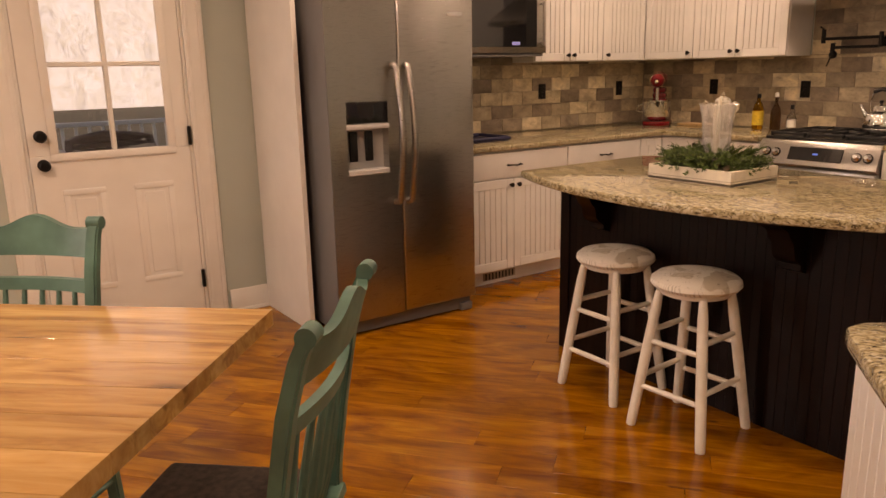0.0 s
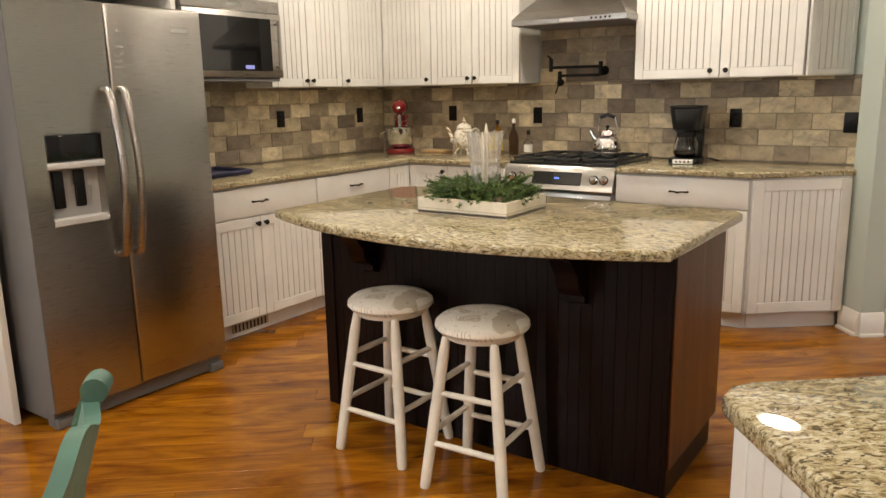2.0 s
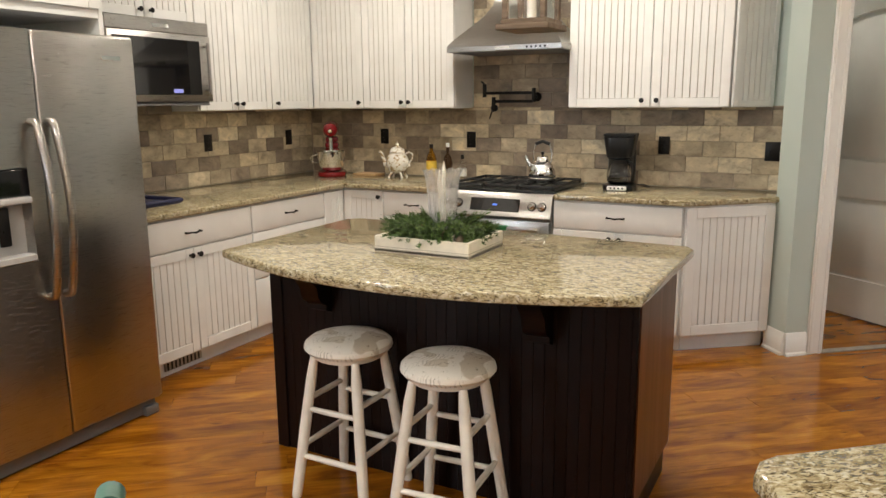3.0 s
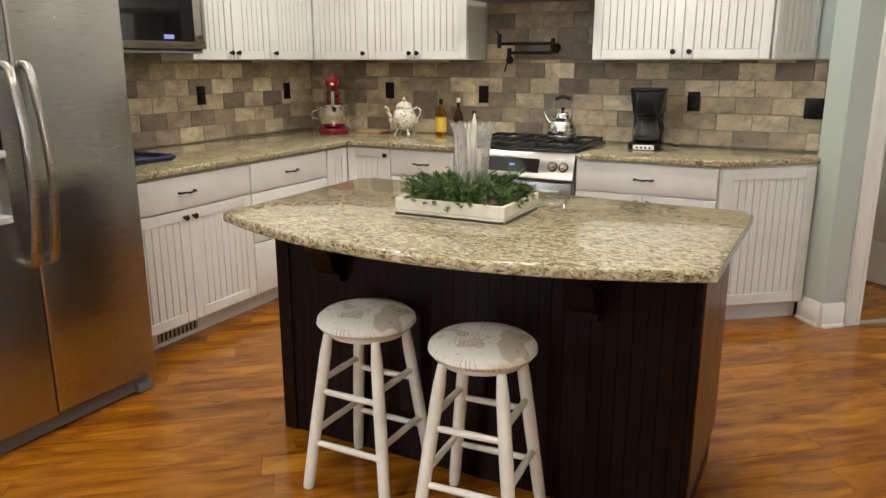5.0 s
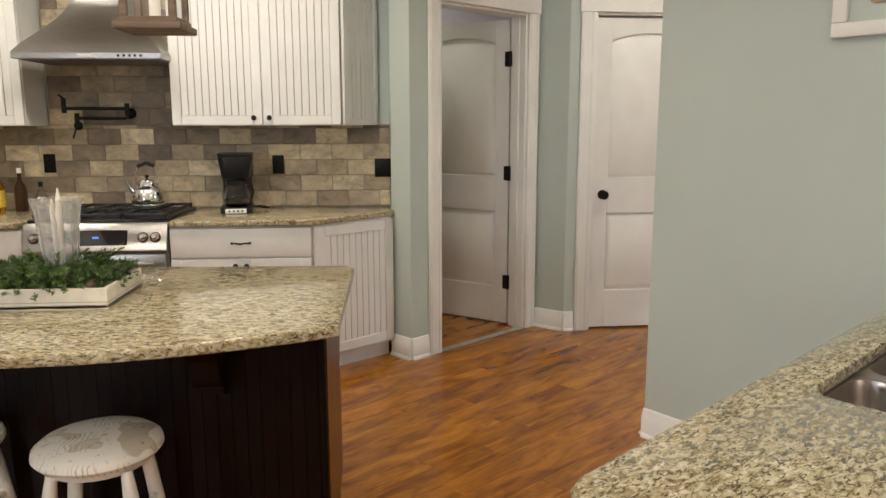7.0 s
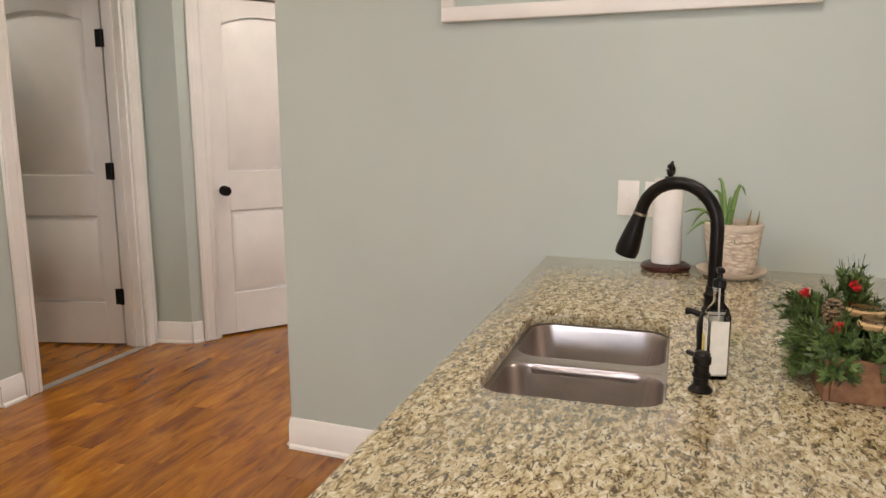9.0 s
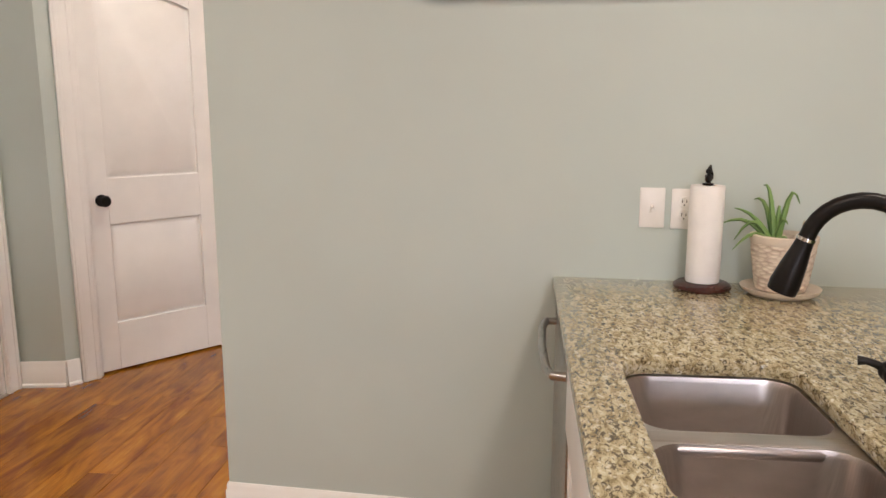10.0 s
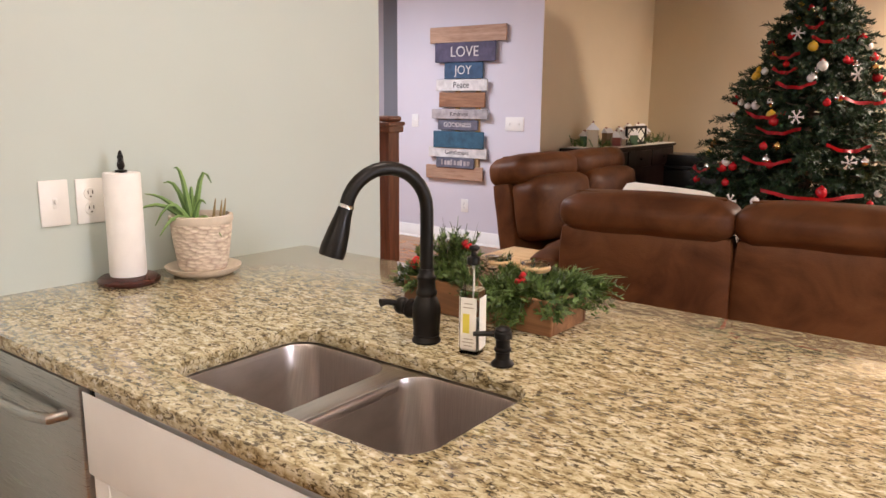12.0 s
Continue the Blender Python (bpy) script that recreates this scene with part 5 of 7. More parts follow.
# ---- floor planks ----
def planks():
    rng = random.Random(4)
    wid, cosA, sinA = 0.127, math.cos(A), math.sin(A)
    lengths = (0.62, 0.85, 1.05, 1.3, 1.55)
    meshes = [mesh_of("plank", box((-q / 2 + 0.0003, -wid / 2 + 0.0003, -0.012), (q / 2 - 0.0003, wid / 2 - 0.0003, 0.0), 0.001), FLOORWOOD) for q in lengths]
    rest = []
    count = 0
    for r in range(-75, 80):
        v = r * wid
        u = -13.0 + rng.random()
        while u < 13.0:
            k = rng.randrange(5)
            q = lengths[k]
            cu = u + q / 2
            u += q
            x, y = cu * cosA - v * sinA, cu * sinA + v * cosA
            if not (-4.35 < x < 9.0 and -6.6 < y < 7.2):
                continue
            near = -3.75 < x < 0.75 and 0.1 < y < 5.75 and not (-2.4 < x < -1.25 and 3.05 < y < 3.3)
            if near and count < 300:
                ob = part_of("plank", meshes[k], subfloor, Matrix.Translation((x, y, rng.uniform(-0.0006, 0.0))) @ Matrix.Rotation(A, 4, "Z"))
                count += 1
            else:
                rest.append((cu, v, q))
    verts, faces = [], []
    for cu, v, q in rest:
        n = len(verts)
        for z in (-0.012, 0.0):
            verts += [(cu - q / 2 + 0.0012, v - wid / 2 + 0.001, z), (cu + q / 2 - 0.0012, v - wid / 2 + 0.001, z), (cu + q / 2 - 0.0012, v + wid / 2 - 0.001, z), (cu - q / 2 + 0.0012, v + wid / 2 - 0.001, z)]
        faces += [(n + 4, n + 5, n + 6, n + 7), (n, n + 1, n + 5, n + 4), (n + 1, n + 2, n + 6, n + 5), (n + 2, n + 3, n + 7, n + 6), (n + 3, n, n + 4, n + 7)]
    me = bpy.data.meshes.new("far_planks")
    me.from_pydata(verts, [], faces)
    me.materials.append(FLOORREST)
    ob = tagged(new("far_planks", me), "honey-brown floor planks further off", "", "", "stuff")
    ob.parent = subfloor
    ob.matrix_basis = Matrix.Rotation(A, 4, "Z")


# ---- backsplash ----
def backsplash():
    rng = random.Random(11)
    w, h, g, t = 0.2, 0.0985, 0.0032, 0.0045
    grout_l = part("grout_bed", box((XL, 2.93, TOP), (XL + 0.006, YR, 1.475)), GROUT, wall_left)
    bm = box((XL + 0.006, YR - 0.006, TOP), (-0.832, YR, 1.432))
    box((-2.925, YR - 0.006, 1.432), (-2.108, YR, 2.35), bm=bm)
    part("grout_bed", bm, GROUT, wall_range)
    meshes = {}

    def tile(parent, m, length, height):
        key = (round(length, 3), round(height, 3), rng.randrange(3))
        if key not in meshes:
            bm = box((-length / 2, -t, -height / 2), (length / 2, 0, height / 2), 0.0022)
            for vtx in bm.verts:
                vtx.co += Vector((rng.uniform(-1, 1), rng.uniform(-0.6, 0.6), rng.uniform(-1, 1))) * 0.0012
            meshes[key] = mesh_of("tile", bm, TILE)
        part_of("tile", meshes[key], parent, m)

    def field(parent, frame_m, x0, x1, z0, z1, phase=0):
        row = 0
        z = z0
        while z < z1 - 0.01:
            hh = min(h, z1 - z) - g
            x = x0 - (w / 2 if (row + phase) % 2 else 0)
            while x < x1 - 0.01:
                a, b = max(x, x0), min(x + w, x1)
                if b - a > 0.02:
                    tile(parent, frame_m @ Matrix.Translation(((a + b) / 2, rng.uniform(-0.002, 0.001), z + hh / 2)), b - a - g, hh)
                x += w
            z += h
            row += 1

    field(wall_left, Matrix.Translation((XL + 0.006, 0, 0)) @ FL, 2.94, YR - 0.016, TOP + 0.002, 1.474)
    rm = Matrix.Translation((0, YR - 0.006, 0))
    field(wall_range, rm, XL + 0.016, -0.835, TOP + 0.002, 1.43, 1)
    field(wall_range, rm, -2.922, -2.11, 1.432, 2.3, 0)


def plate(name, m, label, material, w=0.072, h=0.116, double=False, outlet=True):
    root = thing(name, m, label, "wall plate", "wall plates")
    part("plate", box((-w / 2, -0.006, -h / 2), (w / 2, 0, h / 2), 0.0025, 2), material, root)
    if outlet:
        for z in (-0.02, 0.02):
            r = part("socket", lathe([(0, 0.0025), (0.0155, 0.0025), (0.017, 0.0)], 18, m=pose(0, -0.006, z, 90)), material, root)
            for x in (-0.006, 0.006):
                part("slot", box((x - 0.0011, -0.0092, z - 0.001), (x + 0.0011, -0.0084, z + 0.008)), BLACK, r)
            part("slot", box((-0.002, -0.0092, z - 0.010), (0.002, -0.0084, z - 0.006)), BLACK, r)
    else:
        for x in ([-w / 4, w / 4] if double else [0.0]):
            part("switch_frame", box((x - 0.0055, -0.0075, -0.013), (x + 0.0055, -0.005, 0.013), 0.001), material, root)
            part("toggle", box((x - 0.0035, -0.017, -0.002), (x + 0.0035, -0.005, 0.009), 0.0015), material, root)
    return root


TF = Matrix.Translation((0, YR - 0.0135, 0))
for y in (4.337, 5.20):
    plate("wall_outlet", Matrix.Translation((XL + 0.0135, y, 1.205)) @ FL, "dark bronze outlet plate on the tile backsplash", BRONZE)
for x, z in ((-3.697, 1.21), (-2.942, 1.195), (-1.544, 1.18)):
    plate("wall_outlet", TF @ Matrix.Translation((x, 0, z)), "dark bronze outlet plate on the tile backsplash", BRONZE)
plate("wall_switch", TF @ Matrix.Translation((-0.875, 0, 1.155)), "wide dark bronze switch plate on the tile backsplash", BRONZE, 0.118, 0.118, True, False)
WF = WM
plate("wall_switch", WF @ Matrix.Translation((1.384, -0.001, 1.132)), "white toggle switch plate on the sage wall", PLASTICWHITE, 0.072, 0.118, False, False)
plate("wall_outlet", WF @ Matrix.Translation((1.474, -0.001, 1.13)), "white duplex outlet plate on the sage wall", PLASTICWHITE, 0.072, 0.118)


# ---- things on the kitchen counters ----
def stand_mixer(m):
    root = thing("stand_mixer", m, "red enamelled stand mixer with a steel bowl", "mixer")
    part("base", prism(rounded(-0.10, 0.10, -0.17, 0.14, 0.09), 0, 0.035, 0.01), RED, root)
    bm = bmesh.new()
    for k in range(6):
        z0 = 0.03 + k * 0.04
        w = 0.062 - 0.003 * k
        box((-w, 0.05 + 0.002 * k, z0), (w, 0.135, z0 + 0.042), 0.016, 2, bm=bm)
    part("column", bm, RED, root)
    pts = [(0, 0.16, 0.315), (0, 0.13, 0.325), (0, 0.05, 0.33), (0, -0.06, 0.328), (0, -0.14, 0.32), (0, -0.165, 0.315)]
    part("head", tube(pts, [0.026, 0.048, 0.056, 0.054, 0.045, 0.024], 20), RED, root)
    part("trim_band", tube([(0, -0.10, 0.325), (0, -0.112, 0.324)], 0.0515, 20), CHROME, root)
    part("hub_cap", lathe([(0, 0.01), (0.013, 0.008), (0.016, 0)], 16, m=pose(0, -0.163, 0.318, 90)), CHROME, root)
    part("bowl", lathe([(0, 0.045), (0.06, 0.045), (0.085, 0.07), (0.098, 0.12), (0.102, 0.175), (0.106, 0.178), (0.099, 0.176), (0.08, 0.08), (0, 0.06)], 28, m=pose(0, -0.07, 0)), CHROME, root)
    part("beater_shaft", tube([(0, -0.08, 0.27), (0, -0.08, 0.14)], 0.012, 10), CHROME, root)
    part("bowl_handle", tube([(-0.1, -0.07, 0.155), (-0.14, -0.075, 0.14), (-0.138, -0.075, 0.105), (-0.1, -0.07, 0.095)], 0.006, 8), CHROME, root)


def teapot(m):
    root = thing("porcelain_teapot", m, "cream porcelain footed teapot with gilt flowers", "teapot")
    china, n, l, b = mat("gilt_porcelain", (0.8, 0.77, 0.7), 0.16, coat=0.4)
    v = coords(n, l)
    fl = noise_tex(n, l, v, 34, 3, 0.6, 1.2)
    l.new(ramp(n, l, fl, [(0.36, (0.36, 0.25, 0.12)), (0.42, (0.62, 0.52, 0.36)), (0.47, (0.80, 0.78, 0.71)), (0.62, (0.80, 0.78, 0.72)), (0.68, (0.52, 0.40, 0.25))]), b.inputs["Base Color"])
    part("body", lathe([(0, 0.03), (0.03, 0.032), (0.062, 0.05), (0.08, 0.085), (0.082, 0.115), (0.07, 0.145), (0.054, 0.165), (0.056, 0.18), (0.05, 0.186), (0, 0.185)], 28), china, root)
    part("lid", lathe([(0.052, 0.186), (0.045, 0.2), (0.02, 0.212), (0.01, 0.218), (0.013, 0.228), (0.006, 0.24), (0, 0.255)], 20), china, root)
    part("spout", tube([(-0.06, 0, 0.08), (-0.09, 0, 0.09), (-0.105, 0, 0.13), (-0.118, 0, 0.165), (-0.135, 0, 0.18)], [0.022, 0.018, 0.013, 0.010, 0.009], 12), china, root)
    part("handle", tube([(0.055, 0, 0.16), (0.085, 0, 0.178), (0.112, 0, 0.165), (0.11, 0, 0.13), (0.085, 0, 0.105), (0.09, 0, 0.08), (0.068, 0, 0.07)], 0.006, 10), china, root)
    for sx, sy in ((-1, -1), (1, -1), (-1, 1), (1, 1)):
        part("foot", tube([(sx * 0.03, sy * 0.03, 0.04), (sx * 0.042, sy * 0.042, 0.018), (sx * 0.05, sy * 0.05, 0.0)], [0.009, 0.006, 0.01], 8), china, root)


def bottle(m, label, prof, material, cap, band=None, name="bottle"):
    root = thing(name, m, label, "bottle", "bottles beside the range")
    part("glass", lathe(prof, 20), material, root)
    r, z = prof[-2]
    part("cap", lathe([(0, z + 0.028), (r + 0.002, z + 0.026), (r + 0.003, z - 0.004), (0, z - 0.004)], 14), cap, root)
    if band:
        z0, z1, rr, material2 = band
        part("paper_label", lathe([(rr, z0), (rr + 0.0012, z0), (rr + 0.0012, z1), (rr, z1)], 20), material2, root)


def kettle(m):
    root = thing("tea_kettle", m, "polished steel whistling kettle with a black-topped handle", "kettle")
    part("body", lathe([(0, 0), (0.088, 0), (0.094, 0.008), (0.094, 0.02), (0.088, 0.026), (0.091, 0.034), (0.09, 0.06), (0.085, 0.088), (0.074, 0.108), (0.056, 0.122), (0.046, 0.128), (0.042, 0.15), (0.036, 0.16), (0.018, 0.166), (0.0, 0.168)], 32), CHROME, root)
    part("lid_knob", lathe([(0, 0.196), (0.011, 0.193), (0.013, 0.183), (0.006, 0.17), (0, 0.166)], 14), BLACK, root)
    part("spout", tube([(-0.07, 0, 0.09), (-0.096, 0, 0.125), (-0.115, 0, 0.165)], [0.018, 0.011, 0.009], 12), CHROME, root)
    part("handle", tube([(-0.055, 0, 0.115), (-0.062, 0, 0.18), (-0.045, 0, 0.245), (0, 0, 0.258), (0.045, 0, 0.245), (0.062, 0, 0.18), (0.055, 0, 0.115)], 0.0055, 8), CHROME, root)
    part("grip", tube([(-0.048, 0, 0.243), (0, 0, 0.26), (0.048, 0, 0.243)], 0.012, 10), BLACK, root)


def coffee_maker(m):
    root = thing("coffee_maker", m, "black drip coffee maker with a glass carafe", "coffee maker")
    part("base", prism(rounded(-0.095, 0.095, -0.13, 0.1, 0.05), 0, 0.035, 0.006), BLACK, root)
    part("front_panel", box((-0.06, -0.136, 0.004), (0.06, -0.12, 0.032), 0.004), PLASTICWHITE, root, "pale control panel")
    for k in range(4):
        part("button", lathe([(0, 0.003), (0.006, 0.002), (0.006, 0)], 10, m=pose(-0.036 + 0.024 * k, -0.136, 0.018, 90)), BLACK, root)
    part("column", box((-0.085, 0.035, 0.03), (0.085, 0.1, 0.3), 0.015, 2), BLACK, root)
    head = prism(rounded(-0.098, 0.098, -0.12, 0.105, 0.05), 0.205, 0.335, 0.006)
    for v in head.verts:
        if v.co.z < 0.25:
            v.co.x *= 0.80
            v.co.y = -0.03 + (v.co.y + 0.03) * 0.82
    part("brew_head", head, BLACK, root)
    part("lid", prism(rounded(-0.1, 0.1, -0.122, 0.107, 0.05), 0.335, 0.352, 0.006), BLACK, root)
    part("coffee", lathe([(0, 0.047), (0.069, 0.06), (0.072, 0.085), (0, 0.085)], 22, m=pose(0, -0.045, 0)), painted("dark_coffee", (0.012, 0.006, 0.003), 0.15, 0.1, 20), root, "dark coffee in the carafe")
    c = part("carafe", lathe([(0.0, 0.04), (0.06, 0.04), (0.075, 0.06), (0.078, 0.1), (0.065, 0.15), (0.055, 0.175), (0.06, 0.185), (0.053, 0.184), (0.052, 0.172), (0.074, 0.1), (0.07, 0.06), (0, 0.046)], 26, m=pose(0, -0.045, 0)), GLASS, root)
    part("carafe_band", lathe([(0.057, 0.165), (0.06, 0.165), (0.062, 0.192), (0.0, 0.196)], 24, m=pose(0, -0.045, 0)), BLACK, c)
    part("carafe_handle", tube([(0.05, -0.06, 0.18), (0.09, -0.1, 0.175), (0.1, -0.105, 0.13), (0.085, -0.095, 0.08)], 0.009, 8), BLACK, c)
    part("cord", tube([(0.08, 0.06, 0.02), (0.14, 0.05, 0.03), (0.18, 0.06, 0.012), (0.15, 0.1, 0.008), (0.11, 0.13, 0.02)], 0.0035, 8), BLACK, root)


def pot_filler(m):
    root = thing("pot_filler", m, "oil-rubbed bronze folding pot-filler tap on the wall", "faucet")
    part("flange", lathe([(0, 0.018), (0.02, 0.016), (0.032, 0.004), (0.032, 0)], 18, m=pose(0, 0, 0, 90)), BRONZE, root)
    part("body", tube([(0, 0, 0), (0, -0.07, 0)], 0.012, 12), BRONZE, root)
    part("joint", tube([(0, -0.07, -0.035), (0, -0.07, 0.06)], 0.014, 12), BRONZE, root)
    part("upper_arm", tube([(0, -0.07, 0.028), (-0.36, -0.10, 0.028)], 0.010, 12), BRONZE, root)
    part("elbow", tube([(-0.36, -0.10, 0.0), (-0.36, -0.10, 0.09)], 0.014, 12), BRONZE, root)
    part("lower_arm", tube([(0, -0.085, -0.03), (-0.28, -0.12, -0.03)], 0.010, 12), BRONZE, root)
    part("spout", tube([(-0.28, -0.12, 0.0), (-0.28, -0.12, -0.03), (-0.285, -0.12, -0.10)], [0.014, 0.015, 0.012], 12), BRONZE, root)
    part("valve", ball((-0.275, -0.12, -0.075), 0.026, 12), BRONZE, root)
    part("lever", tube([(-0.29, -0.12, -0.09), (-0.31, -0.125, -0.15)], 0.005, 8), BRONZE, root)
    part("upper_lever", tube([(-0.36, -0.10, 0.09), (-0.385, -0.105, 0.11)], 0.006, 8), BRONZE, root)


stand_mixer(Matrix.Translation((-4.02, 5.24, TOP)) @ Matrix.Rotation(radians(34), 4, "Z") @ Matrix.Scale(1.09, 4))
teapot(Matrix.Translation((-3.46, 5.30, TOP)) @ Matrix.Rotation(radians(10), 4, "Z") @ Matrix.Scale(1.08, 4))
solid("cutting_board", prism([(-3.87, 5.30), (-3.66, 5.28), (-3.65, 5.42), (-3.86, 5.44)], TOP, TOP + 0.018, 0.004), LIGHTWOOD, "small pale wooden cutting board lying on the counter", "cutting board")
HONEY = glass_material("amber_syrup", (0.75, 0.42, 0.05), 0.05)
DARKGLASS = glass_material("brown_bottle_glass", (0.25, 0.14, 0.08), 0.05)
bottle(Matrix.Translation((-3.19, 5.34, TOP)), "clear bottle of golden oil with a yellow label", [(0, 0), (0.036, 0), (0.038, 0.01), (0.038, 0.14), (0.03, 0.175), (0.014, 0.2), (0.012, 0.225), (0, 0.226)], HONEY, BLACK, (0.03, 0.13, 0.0385, painted("yellow_label_paper", (0.75, 0.52, 0.06), 0.6, 0.25, 40)))
bottle(Matrix.Translation((-3.07, 5.37, TOP)), "dark glass bottle with a narrow neck", [(0, 0), (0.034, 0), (0.036, 0.01), (0.036, 0.12), (0.026, 0.16), (0.011, 0.185), (0.011, 0.235), (0, 0.236)], DARKGLASS, PLASTICWHITE)
bottle(Matrix.Translation((-2.965, 5.40, TOP)), "small clear cruet with a pale label", [(0, 0), (0.028, 0), (0.03, 0.01), (0.03, 0.09), (0.012, 0.12), (0.011, 0.15), (0, 0.151)], GLASS, BLACK, (0.02, 0.075, 0.0305, PLASTICWHITE), "cruet")
kettle(Matrix.Translation((-2.262, 5.18, 0.950)) @ Matrix.Rotation(radians(8), 4, "Z"))
coffee_maker(Matrix.Translation((-1.755, 5.23, TOP)) @ Matrix.Rotation(radians(6), 4, "Z"))
pot_filler(Matrix.Translation((-2.43, YR - 0.014, 1.50)))
navy = painted("navy_plastic", (0.02, 0.022, 0.07), 0.4, 0.1, 10)
tr = thing("serving_tray", Matrix.Translation((-4.02, 3.35, TOP)), "dark blue tray leaning on the counter beside the refrigerator", "tray")
part("tray_base", box((-0.17, -0.2, 0), (0.17, 0.2, 0.008), 0.003), navy, tr)
part("tray_rim", tube([(-0.17, -0.2, 0.02), (0.17, -0.2, 0.02), (0.17, 0.2, 0.02), (-0.17, 0.2, 0.02), (-0.17, -0.2, 0.02)], 0.012, 8), navy, tr)


# ---- greenery ----
def leaf_material(name, dark, light):
    m, n, l, b = mat(name, dark, 0.55)
    r = n.new("ShaderNodeNewGeometry").outputs["Random Per Island"]
    l.new(ramp(n, l, r, [(0.0, dark), (0.6, light), (1.0, tuple(c * 1.5 for c in light))]), b.inputs["Base Color"])
    return m


CEDAR = leaf_material("cedar_green", (0.024, 0.050, 0.010), (0.080, 0.135, 0.030))
FIR = leaf_material("fir_green", (0.006, 0.019, 0.007), (0.016, 0.042, 0.013))


def sprigs(seeds, rng, blade=0.02, width=0.004, per=12, droop=0.0):
    """Needled twigs: each seed is a place, a way and a length."""
    verts, faces = [], []

    def quad(a, b, side, w0, w1):
        k = len(verts)
        verts.extend([a - side * w0, a + side * w0, b + side * w1, b - side * w1])
        faces.append((k, k + 1, k + 2, k + 3))

    for p, d, ln in seeds:
        p, d = Vector(p), Vector(d).normalized()
        side = d.orthogonal().normalized()
        side = Matrix.Rotation(rng.random() * 6.3, 3, d) @ side
        quad(p, p + d * ln, side, width * 0.5, width * 0.2)
        for k in range(per):
            s = (k + 0.5) / per
            q = p + d * ln * s + Vector((0, 0, -droop * s * s * ln))
            ang = rng.random() * 6.3
            out = Matrix.Rotation(ang, 3, d) @ side
            way = (out + d * 0.8 + Vector((0, 0, 0.15))).normalized()
            b = blade * rng.uniform(0.7, 1.3) * (1.1 - 0.5 * s)
            quad(q, q + way * b, way.cross(out + Vector((0.01, 0.02, 0.03))).normalized(), width, width * 0.3)
    me = bpy.data.meshes.new("foliage")
    me.from_pydata([tuple(v) for v in verts], [], faces)
    return me


def foliage(name, me, material, parent, label=""):
    me.materials.append(material)
    ob = new(name, me)
    ob.parent = parent
    return tagged(ob, label)


